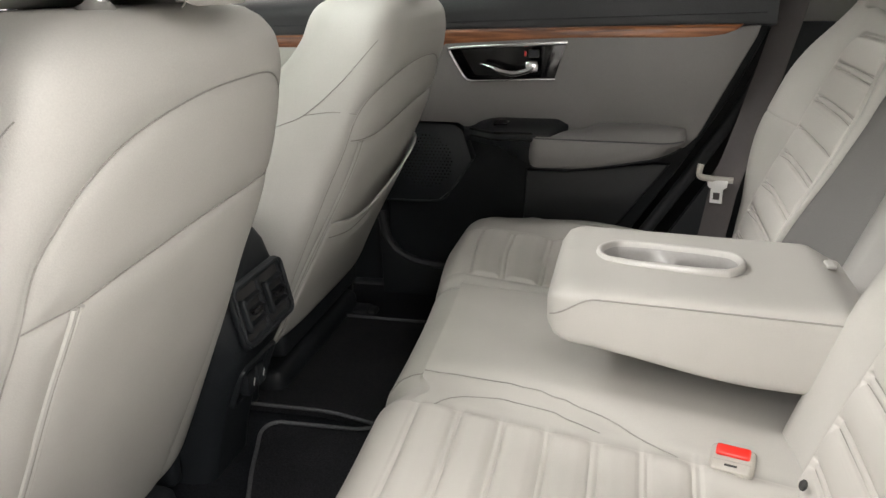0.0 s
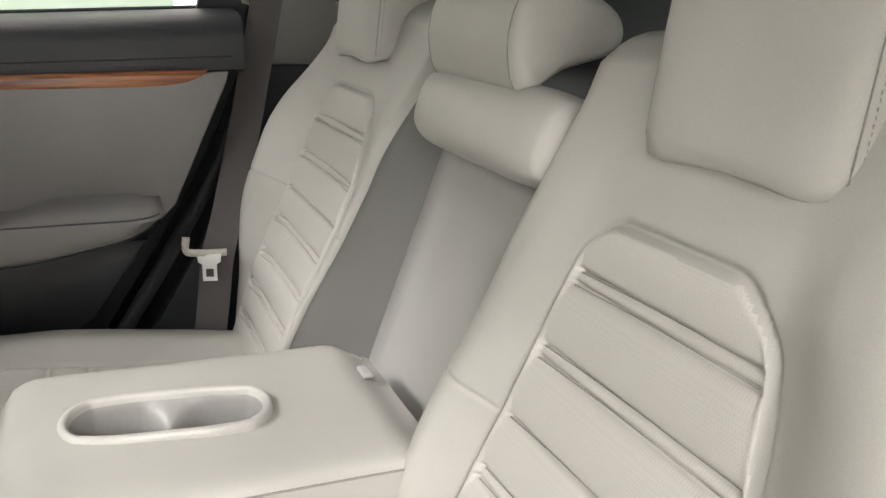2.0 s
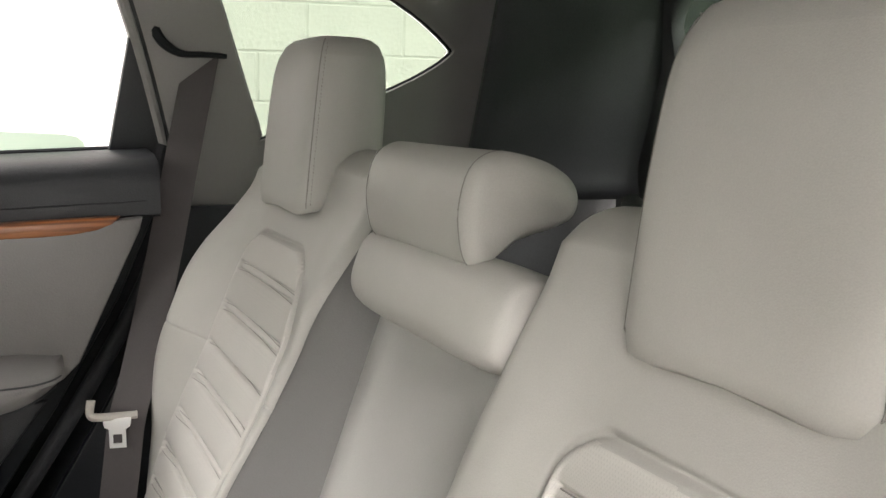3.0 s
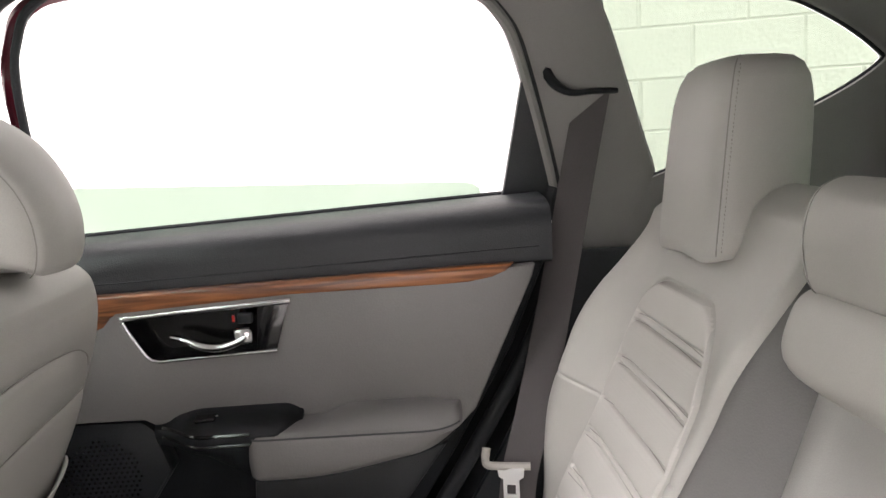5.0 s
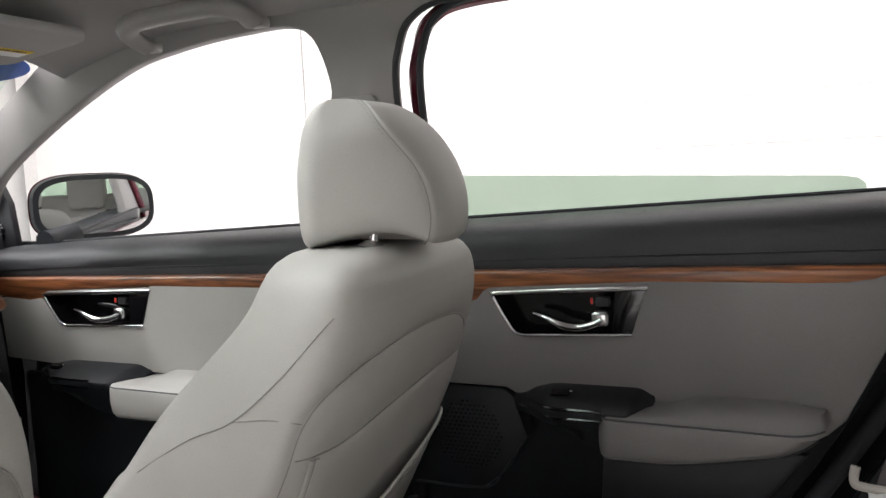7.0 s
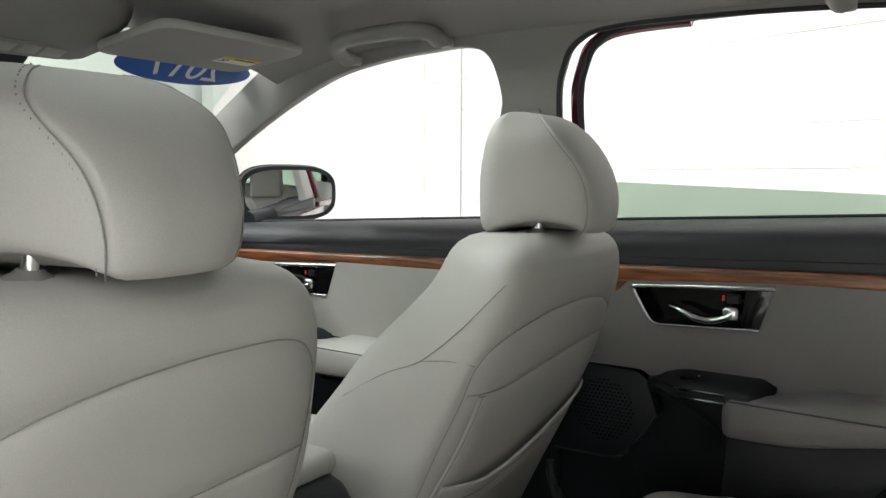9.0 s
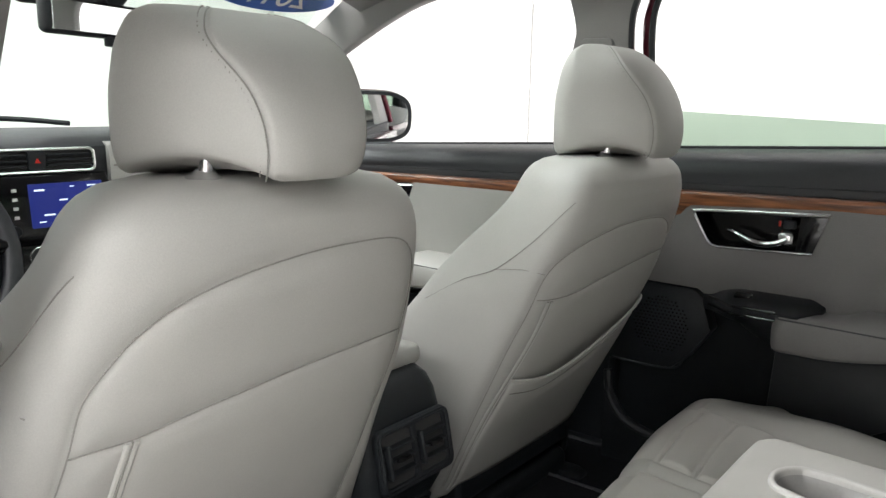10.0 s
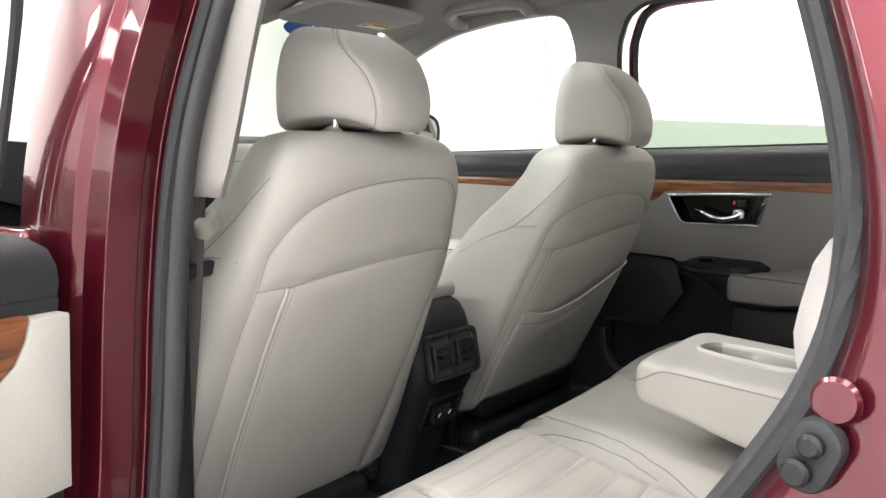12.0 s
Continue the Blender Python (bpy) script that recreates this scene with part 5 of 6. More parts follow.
for i in range(29):
    y = -0.132 + 0.288 * i / 28
    a = abs(y - 0.012) / 0.146
    e = 0.012 * a ** 8
    ring = []
    cx, cz, n = 0.800, 1.098, 40
    for k in range(n):
        ang = 2 * math.pi * k / n
        c, s_ = math.cos(ang), math.sin(ang)
        u = 0.050 * math.copysign(abs(c) ** 0.6, c) - e * c
        v = 0.046 * math.copysign(abs(s_) ** 0.75, s_) - e * s_
        ring.append((cx + u * BC + v * BS, y, cz - u * BS + v * BC - 0.0))
    rows.append(ring)
part("centre_pad", grid(rows, True, True), LEATHER, bench, "ivory leather pad above the armrest hollow", 70)


def rear_headrest(y, name, parent, dx, dz):
    h = new(name)
    h.parent = parent
    rows = []
    table = [(1.150, 0.110, 0.080), (1.153, 0.122, 0.089), (1.165, 0.126, 0.092), (1.25, 0.124, 0.091), (1.32, 0.118, 0.087), (1.345, 0.110, 0.081), (1.360, 0.098, 0.072), (1.368, 0.080, 0.060), (1.371, 0.06, 0.045)]
    for z in sorted(set([r[0] for r in table] + list(np.linspace(1.17, 1.36, 14)))):
        xd, w = lerp_table(table, z)
        ring = []
        for k in range(56):
            a = 2 * math.pi * k / 56
            ca, sa = math.cos(a), math.sin(a)
            u = math.copysign(abs(ca) ** (2 / 5), ca)
            v = math.copysign(abs(sa) ** (2 / 5), sa)
            x = 0.772 + 0.10 * (z - 1.15) + 0.058 + xd / 2 * u - 0.058 * 0
            zz = z - 0.006 * step01(abs(v), 0.2, 0.9) * step01(1.17 - z, 0, 0.02) + 0.006 * abs(v) ** 8 * step01(1.17 - z, 0, 0.02) + 0.03 * step01(u, -0.6, 1) * step01(1.18 - z, 0, 0.03)
            ring.append((x, y + w * v * (1 - 0.10 * step01(u, -0.3, 1)), zz))
        rows.append(ring)
    h.location = (dx, 0, dz)
    part("cushion", grid(rows, True, True), LEATHER, h, "ivory leather headrest", 70)
    for s in (1, -1):
        line = []
        for z in np.linspace(1.152, 1.372, 26):
            xd, w = lerp_table(table, z)
            a = radians(122)
            u = math.copysign(abs(math.cos(a)) ** 0.4, math.cos(a))
            line.append((0.772 + 0.10 * (z - 1.15) + 0.058 + xd / 2 * u, y + s * w * math.sin(a) ** 0.4 * (1 - 0.1 * step01(u, -0.3, 1)) + s * 0.0008, z))
        part("edge_seam", tube(line, 0.0007, 6), SEAM, h)
        st = bmesh.new()
        for k in range(1, 24):
            p = Vector(line[k]) + Vector((0.0055, s * 0.0016, 0))
            for dz in (0.0, 0.0042):
                box((0.0010, 0.0008, 0.0024), p + Vector((0, 0, dz)), 0, 1, None, st)
        tagged(part("stitches", st, SEAM, h), "", "", "", "stuff")
        part("post", cyl(0.007, 0.05, (0.85, y + s * 0.05, 1.12), None, 14), STEEL, h, "steel headrest post")
    return h


rear_headrest(0.412, "headrest", bench, -0.014, -0.011)
rear_headrest(-0.326, "headrest", bench, 0.0, -0.028)
# low middle headrest
rows = []
for i in range(33):
    y = -0.074 + 0.212 * i / 32
    a = min(1, max(0, (abs(y - 0.032) - 0.092) / 0.014))
    e = 0.012 * (1 - math.sqrt(1 - a * a))
    ring = []
    prof = smooth_path([(0.764, 1.158, 0), (0.761, 1.190, 0), (0.770, 1.222, 0), (0.790, 1.236, 0), (0.815, 1.235, 0), (0.850, 1.226, 0), (0.872, 1.212, 0), (0.880, 1.195, 0), (0.875, 1.180, 0), (0.858, 1.171, 0), (0.815, 1.160, 0), (0.785, 1.143, 0), (0.772, 1.142, 0)], 4, True)
    cx, cz = 0.82, 1.192
    for p in prof:
        d = Vector((p[0] - cx, p[1] - cz))
        f = max(0.05, 1 - e / max(d.length, 0.02))
        ring.append((cx + d.x * f, y, cz + d.y * f))
    rows.append(ring)
mh = part("middle_headrest", grid(rows, True, True), LEATHER, bench, "low ivory leather middle headrest", 70)
for s in (1, -1):
    for off in (0.0918,):
        part("edge_seam", tube([(0.82 + (p[0] - 0.82) * 1.004, 0.032 + s * off, 1.192 + (p[1] - 1.192) * 1.004) for p in prof], 0.0006, 6, True), SEAM, mh)

CUSH_G = [0.130, 0.190, 0.257, 0.320, 0.376, 0.432, 0.490]


# the cushion's front edge runs slightly askew, fitted to its outline from the camera
FRONT = [(-0.75, 0.036), (-0.35, 0.034), (-0.19, 0.028), (0.0, 0.023), (0.14, 0.015), (0.24, 0.004), (0.41, -0.016), (0.62, -0.014), (0.75, 0.0)]


# seams beside the middle place: x, y along the cushion
HUMP_SEAM = [(0.108, -0.142), (0.122, -0.134), (0.148, -0.127), (0.180, -0.125), (0.233, -0.132), (0.292, -0.144), (0.381, -0.164), (0.432, -0.183), (0.470, -0.198)]
PANEL_SEAM = [(0.180, -0.196), (0.190, -0.184), (0.208, -0.172), (0.245, -0.164), (0.294, -0.166), (0.340, -0.174), (0.380, -0.186)]


def rear_cushion(y0, y1, p0, p1, parent, hump):
    """Seat cushion with a ribbed panel; hump is where the flatter middle place begins."""
    rows = []
    n_y = 110
    for i in range(n_y + 1):
        y = y0 + (y1 - y0) * i / n_y
        de = min(y - y0, y1 - y)
        edge = 0.03 * (1 - math.sqrt(max(0, 1 - max(0, 1 - de / 0.03) ** 2)))
        far = step01(abs(y), 0.56, 0.70)
        ring = [(0.112 + edge * 0.4, y, 0.47), (0.092 + edge * 0.5, y, 0.52)]
        for a in np.linspace(0, 1, 14):
            an = radians(-5 + 95 * a)
            ring.append((0.122 - (0.050 - edge * 0.7) * math.cos(an) + 0.10 * far, y, 0.650 - 0.03 * far * a + (0.055 - edge * 0.8) * math.sin(an)))
        nx = 240
        for k in range(1, nx + 1):
            xs0 = 0.122 + 0.10 * far
            x = xs0 + (0.72 - xs0) * k / nx
            z = 0.705 - 0.10 * (x - 0.15) - 0.10 * max(0, x - 0.30) ** 1.6
            lo, hi = min(p0, p1), max(p0, p1)
            mid, half = (lo + hi) / 2, (hi - lo) / 2
            inside = half - abs(y - mid)
            rel = 0.0
            # bolsters rise beside the ribbed panel, towards the rear
            rel += 0.022 * step01(-inside, 0.0, 0.06) * step01(x, 0.12, 0.35) * (1 - 0.6 * step01(-inside, 0.08, 0.2))
            rel -= 0.012 * step01(inside, -0.02, 0.06) * step01(x, 0.14, 0.35)
            if inside > 0:
                for g in CUSH_G:
                    rel -= step01(inside, 0, 0.008) * (0.0030 * (bump01(x, g - 0.0045, 0.004) + bump01(x, g + 0.0045, 0.004)) + 0.0048 * bump01(x, g, 0.022))
                rel += 0.004 * step01(inside, 0, 0.012)
            rel -= 0.005 * bump01(inside, 0.0, 0.006)
            if hump is not None:
                edge_y = lerp_table(HUMP_SEAM, x)[0]
                rel += 0.008 * step01(y, edge_y - 0.035, edge_y + 0.03) - 0.002 * bump01(y, edge_y, 0.012)
            rel -= 0.03 * far
            ring.append((x, y, z + rel - edge))
        ring += [(0.73, y, 0.60), (0.70, y, 0.47)]
        fx = lerp_table(FRONT, y)[0] + 0.016 * bump01(y, -0.165, 0.03)
        ring = [(x + fx * (1 - step01(x, 0.13, 0.33)), b, c) for x, b, c in ring]
        rows.append(ring)
    c = part("seat_cushion", grid(rows, True, True), LEATHER, parent, "ribbed ivory leather seat cushion", 70)
    c.data.materials.append(LEATHER_PERF_LIT)
    for f in c.data.polygons:
        if min(p0, p1) + 0.004 < f.center.y < max(p0, p1) - 0.004 and f.center.z > 0.62:
            f.material_index = 1
    if hump is not None:
        top = [v.co for v in c.data.vertices if v.co.z > 0.62 and -0.26 < v.co.y < -0.08]
        for run, r in ((HUMP_SEAM, 0.0008), (PANEL_SEAM, 0.0007)):
            path = []
            for p in smooth_path([(x, y, 0) for x, y in run], 6):
                near = sorted(((v.x - p[0]) ** 2 + (v.y - p[1]) ** 2, v.z) for v in top)[:4]
                wsum = sum(1 / (d + 1e-7) for d, z in near)
                path.append((p[0], p[1], sum(z / (d + 1e-7) for d, z in near) / wsum + 0.0009))
            zs = np.convolve(np.pad([p[2] for p in path], 6, "edge"), np.ones(13) / 13, "valid")
            zs = np.maximum(zs, [p[2] for p in path]) + 0.0004
            path = [(p[0], p[1], float(z)) for p, z in zip(path, zs)]
            part("cushion_seam", tube(path, r, 6), SEAM, c)
    return c


rear_cushion(0.206, 0.705, 0.245, 0.500, bench, None)
rear_cushion(-0.70, 0.200, -0.470, -0.190, bench, -0.120)

# folded-down armrest with its cup holders
arm = thing("centre_armrest", "ivory leather centre armrest folded down, twin cup holders", "armrest")
arm.parent = bench
rows = []
AX0, AX1, AY, AT, AB = 0.307, 0.680, 0.134, 0.848, 0.742
for k in range(41):
    u = k / 40
    x = AX0 + (AX1 - AX0) * u
    e = 0.0
    if u < 0.10:
        e = (1 - math.sqrt(1 - (1 - u / 0.10) ** 2)) * 0.022
    if u > 0.88:
        e = step01(u, 0.88, 1.0) * 0.018
    bot = AB + 0.030 * (1 - step01(u, 0.0, 0.7)) - 0.010 * u
    ring = []
    for a in range(48):
        an = 2 * math.pi * a / 48
        c, s_ = math.cos(an), math.sin(an)
        hy, hz = AY - e, (AT - bot) / 2 - e * 0.9
        yy = hy * math.copysign(abs(c) ** 0.22, c)
        zz = (AT + bot) / 2 + hz * math.copysign(abs(s_) ** 0.26, s_)
        ring.append((x, yy - 0.006, zz - 0.010 * u))
    rows.append(ring)
bm = grid(rows, True, True)
body = part("armrest_pad", bm, LEATHER, arm, "ivory leather armrest pad", 70)
# the cup well is cut out of the pad
CUP = Matrix.Translation((0.453, -0.006, 0.0145)) @ Matrix.Rotation(radians(-9), 4, "Z")


def cup_outline(rx, ry, waist=0.0, n=120):
    """Long oval with round ends, pinched between the two cups."""
    out = []
    for k in range(n):
        a = 2 * math.pi * k / n
        c, s_ = math.cos(a), math.sin(a)
        x = (rx - ry) * max(-1.0, min(1.0, 1.7 * c)) + ry * c
        y = ry * math.copysign(min(1.0, abs(s_) * 1.05), s_)
        y *= 1 - waist * math.exp(-(x / 0.016) ** 2)
        out.append((x, y))
    return out


cutter = grid([[CUP @ Vector((x, y, z)) for x, y in cup_outline(0.090, 0.039)] for z in (0.745, 0.86)], True, True)
cut_me = bpy.data.meshes.new("well")
bmesh.ops.recalc_face_normals(cutter, faces=cutter.faces)
cutter.to_mesh(cut_me)
cutter.free()
cut_ob = bpy.data.objects.new("well", cut_me)
scene.collection.objects.link(cut_ob)
md = body.modifiers.new("well", "BOOLEAN")
md.object, md.operation, md.solver = cut_ob, "DIFFERENCE", "EXACT"
dg = bpy.context.evaluated_depsgraph_get()
done = bpy.data.meshes.new_from_object(body.evaluated_get(dg))
body.modifiers.clear()
body.data = done
for p in done.polygons:
    p.use_smooth = True
done.set_sharp_from_angle(angle=radians(50))
bpy.data.objects.remove(cut_ob)
CUP_PLASTIC = material("pale_cup_plastic", (0.47, 0.46, 0.435), 0.32, grain=0.03, wear=0.05)
# grey plastic, darkened to stand for shade inside the well
WELL_SHADED = material("shaded_grey_well", (0.31, 0.303, 0.29), 0.36, grain=0.04, wear=0.06)
rim = []
for rx, ry, z in ((0.0855, 0.0345, 0.826), (0.0865, 0.0355, 0.8335), (0.0880, 0.0370, 0.8362), (0.0915, 0.0405, 0.8368), (0.0940, 0.0430, 0.8350), (0.0948, 0.0438, 0.8305), (0.0948, 0.0438, 0.826)):
    rim.append([CUP @ Vector((x, y, z)) for x, y in cup_outline(rx, ry)])
holder = part("cup_holder", grid(rim, True), CUP_PLASTIC, arm, "pale plastic twin cup holder", 60)
well = [[CUP @ Vector((x, y, z)) for x, y in cup_outline(rx, ry, wst)] for rx, ry, wst, z in ((0.0855, 0.0345, 0.0, 0.829), (0.084, 0.0335, 0.04, 0.826), (0.083, 0.033, 0.30, 0.822), (0.0825, 0.0325, 0.62, 0.816), (0.082, 0.032, 0.82, 0.808), (0.081, 0.032, 0.90, 0.795), (0.079, 0.031, 0.92, 0.755))]
part("cup_well", grid(well, True, False), WELL_SHADED, holder)
part("cup_floor", grid([[CUP @ Vector((x * f, y * f, 0.7555)) for x, y in cup_outline(0.079, 0.031, 0.92)] for f in (1.0, 0.5, 0.02)], True), WELL_SHADED, holder)
for s in (1, -1):
    sm = []
    for u in np.linspace(0.012, 0.98, 50):
        e = (1 - math.sqrt(1 - (1 - u / 0.10) ** 2)) * 0.022 if u < 0.10 else (step01(u, 0.88, 1.0) * 0.018 if u > 0.88 else 0.0)
        bot = AB + 0.030 * (1 - step01(u, 0.0, 0.7)) - 0.010 * u
        hy, hz, mid = AY - e, (AT - bot) / 2 - e * 0.9, (AT + bot) / 2
        z = 0.806 + 0.031 * step01(u, -0.02, 0.16) - 0.004 * u
        k = min(0.985, abs((z - mid) / hz))
        sm.append((AX0 + (AX1 - AX0) * u, s * (hy * (1 - k ** (2 / 0.26)) ** 0.11 + 0.0006) - 0.006, z - 0.010 * u))
    part("armrest_seam", tube(sm, 0.0011, 6), SEAM, arm)
part("pull_loop", box((0.012, 0.026, 0.006), (0.656, 0.03, 0.8375), 0.0028), HOLLOW, arm)


def buckle(at, turn, label):
    t = thing("belt_buckle", label, "belt buckle", "buckles of the bench")
    R = Matrix.Translation(at) @ Matrix.Rotation(radians(turn), 4, "Z") @ Matrix.Rotation(radians(34), 4, "X")
    Q = R.to_3x3().to_4x4()
    part("housing", box((0.050, 0.034, 0.060), R @ Vector((0, 0, -0.030)), 0.006, 3, Q), BEIGE, t)
    part("release_button", box((0.038, 0.014, 0.012), R @ Vector((0, 0.0085, -0.002)), 0.003, 3, Q), RED, t, "red release button")
    part("slot_lip", box((0.044, 0.014, 0.006), R @ Vector((0, -0.010, 0.0)), 0.003, 3, Q), BEIGE, t)
    part("slot", box((0.014, 0.0025, 0.003), R @ Vector((0, -0.010, 0.0025)), 0.0005, 1, Q), INK, t)
    return t


buckle((0.530, -0.190, 0.672), -14, "pale belt buckle with red button on the bench")

tagged(finish("anchor_button", cyl(0.0065, 0.006, (0.6035, -0.221, 0.668), Matrix.Rotation(radians(-70), 4, "Y"), 18, 0.002), INK), "small dark anchor point button in the backrest", "anchor point")


# ---- console, dashboard and small fittings ----
console = thing("centre_console", "black centre console with rear vents and pale lid", "centre console")
CY = -0.050
rows = []
for y in np.linspace(-1, 1, 28):
    e = 0.030 * (1 - math.sqrt(max(0, 1 - max(0, (abs(y) - 0.62) / 0.38) ** 2)))
    prof = [(-0.190, 0.47), (-0.181, 0.52), (-0.164, 0.58), (-0.140, 0.64), (-0.116, 0.69), (-0.111, 0.715), (-0.116, 0.755), (-0.126, 0.80), (-0.137, 0.83), (-0.152, 0.848), (-0.175, 0.857), (-0.23, 0.858), (-0.60, 0.84), (-0.95, 0.80), (-0.95, 0.47)]
    rows.append([(x - (e if x > -0.2 else 0), CY + y * (0.068 + 0.027 * ramp(z, 0.56, 0.74)), z - (e if z > 0.78 else 0)) for x, z in prof])
part("body", grid(rows, True, True), PLASTIC, console, "black console body", 60)
part("lid", box((0.40, 0.172, 0.034), (-0.370, CY + 0.004, 0.867), 0.014), LEATHER_SIDE, console, "pale padded console lid")
VR = Matrix.Translation((-0.112, CY, 0.756)) @ Matrix.Rotation(radians(-12), 4, "Y")
V3 = VR.to_3x3().to_4x4()
vp = lambda u, v, w: VR @ Vector((w, u, v))
vent = part("rear_vent", sheet(rounded(-0.078, -0.047, 0.078, 0.047, 0.014), [rounded(-0.066, -0.036, -0.006, 0.036, 0.006), rounded(0.006, -0.036, 0.066, 0.036, 0.006)], 0.012, 0.004, vp), PLASTIC, console, "twin black rear air vents")
part("vent_frame", tube([vp(u, v, 0.007) for u, v in rounded(-0.074, -0.043, 0.074, 0.043, 0.012)], 0.0028, 6, True), PLASTIC, vent, "raised black rim")
part("vent_back", sheet(rounded(-0.067, -0.037, 0.067, 0.037, 0.003), (), 0.002, 0, lambda u, v, w: VR @ Vector((w + 0.0005, u, v))), INK, vent)
for cy in (-0.036, 0.036):
    for k in (-1, 0, 1):
        part("vane", box((0.012, 0.058, 0.0045), VR @ Vector((0.004, cy, 0.018 * k)), 0.001, 1, V3 @ Matrix.Rotation(radians(18), 4, "Y")), PLASTIC, vent)
    part("vent_tab", box((0.010, 0.026, 0.0065), VR @ Vector((0.011, cy, 0.0)), 0.002, 2, V3), GLOSS_BLACK, vent)
    part("vent_wheel", box((0.012, 0.007, 0.050), VR @ Vector((0.007, cy - 0.025, 0.0)), 0.003, 3, V3), PLASTIC, vent)
UR = Matrix.Translation((-0.140, CY + 0.004, 0.634)) @ Matrix.Rotation(radians(21), 4, "Y")
U3 = UR.to_3x3().to_4x4()
bay = part("charging_bay", sheet(rounded(-0.056, -0.037, 0.056, 0.037, 0.012), [rounded(-0.050, -0.028, 0.050, 0.031, 0.009)], 0.012, 0.003, lambda u, v, w: UR @ Vector((w, u, v))), PLASTIC, console, "recessed black charging bay")
part("bay_floor", sheet(rounded(-0.052, -0.030, 0.052, 0.033, 0.010), (), 0.002, 0, lambda u, v, w: UR @ Vector((w - 0.004, u, v))), INK, bay)
for u in (-0.017, 0.015):
    port = part("charging_port", box((0.016, 0.026, 0.034), UR @ Vector((0.002, u, -0.006)), 0.003, 2, U3 @ Matrix.Rotation(radians(-24), 4, "Y")), PLASTIC, bay)
    for v in (-0.006, 0.0, 0.006):
        part("port_mark", box((0.0012, 0.0012, 0.0045), UR @ Vector((0.0118 - 0.45 * v * 0.9, u + v, 0.0)), 0, 1, U3 @ Matrix.Rotation(radians(-24), 4, "Y")), PAPER, port, "small pale port marking")
part("shift_boot", box((0.10, 0.09, 0.10), (-0.88, CY, 0.86), 0.03), PLASTIC, console)


def floor_mat(outline, label):
    t = thing("floor_mat", label, "floor mat", "mats of the rear footwell")
    o = smooth_path([(x, y, 0) for x, y in outline], 6, True)
    part("carpet", sheet(p2(o), (), 0.012, 0.002, lambda u, v, w: (u, v, 0.480 + w)), MAT, t)
    part("binding", tube([(p[0], p[1], 0.489) for p in o], 0.0034, 6, True), EDGING, t, "dark grey bound edge")
    return t


floor_mat([(0.10, 0.10), (0.10, 0.489), (-0.02, 0.490), (-0.15, 0.490), (-0.24, 0.490), (-0.272, 0.478), (-0.288, 0.450), (-0.320, 0.440), (-0.345, 0.428), (-0.355, 0.39), (-0.36, 0.25), (-0.355, 0.13), (-0.32, 0.10), (-0.10, 0.10)], "black carpet floor mat with notched bound edge")
floor_mat([(0.10, -0.60), (0.10, 0.055), (-0.02, 0.055), (-0.12, 0.052), (-0.158, 0.048), (-0.170, 0.020), (-0.155, -0.03), (-0.135, -0.09), (-0.105, -0.17), (-0.105, -0.215), (-0.142, -0.246), (-0.25, -0.265), (-0.36, -0.30), (-0.38, -0.45), (-0.36, -0.58), (-0.30, -0.60), (-0.10, -0.60)], "black carpet floor mat curving round the console")

# paper tag hanging from the side of the passenger seat
tag = thing("hanging_tag", "small white tag on a dark cord below seat", "tag")
part("card", box((0.003, 0.012, 0.016), (-0.20, 0.556, 0.674), 0.001), PAPER, tag)
part("cord", tube(smooth_path([(-0.235, 0.548, 0.70), (-0.20, 0.556, 0.682), (-0.195, 0.552, 0.62), (-0.20, 0.562, 0.52)], 6), 0.0012, 5), INK, tag)
part("clip", box((0.012, 0.018, 0.014), (-0.205, 0.515, 0.632), 0.004), PILLAR, tag, "grey plastic clip")

dash = thing("dashboard", "pale and black dashboard with wood trim", "dashboard")


def sweep(prof, y0, y1, n=24, bow=0.05):
    return [[(x - (bow * (y / 0.75) ** 2 + 0.22 * step01(abs(y), 0.56, 0.74)) * step01(x, -1.6, -1.2), y, z) for x, z in prof] for y in np.linspace(y0, y1, n)]


part("upper_pad", grid(sweep([(-1.02, 1.02), (-1.008, 1.06), (-1.013, 1.145), (-1.035, 1.162), (-1.25, 1.175), (-1.62, 1.155), (-1.65, 1.02)], -0.78, 0.80), True, True), SOFT_BLACK, dash, "soft black upper dashboard")
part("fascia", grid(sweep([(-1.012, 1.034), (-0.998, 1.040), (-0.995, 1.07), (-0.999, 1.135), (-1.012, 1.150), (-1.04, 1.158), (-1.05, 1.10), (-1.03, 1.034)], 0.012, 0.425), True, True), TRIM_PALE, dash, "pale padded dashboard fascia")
part("lower_panel", grid(sweep([(-1.00, 0.50), (-0.985, 0.80), (-1.0, 0.96), (-1.012, 1.02), (-1.5, 1.02), (-1.5, 0.50)], -0.78, 0.80), True, True), PLASTIC, dash, "black lower dashboard")
part("pad_crease", tube([(-0.9975 - 0.05 * (y / 0.75) ** 2, y, 1.105) for y in np.linspace(0.02, 0.42, 16)], 0.002, 6), SEAM, dash)
part("dash_wood", grid(sweep([(-1.0, 1.012), (-0.985, 1.008), (-0.978, 1.018), (-0.984, 1.030), (-1.0, 1.032)], 0.04, 0.78, 20), True, True), WOOD, dash, "walnut strip across the dashboard")
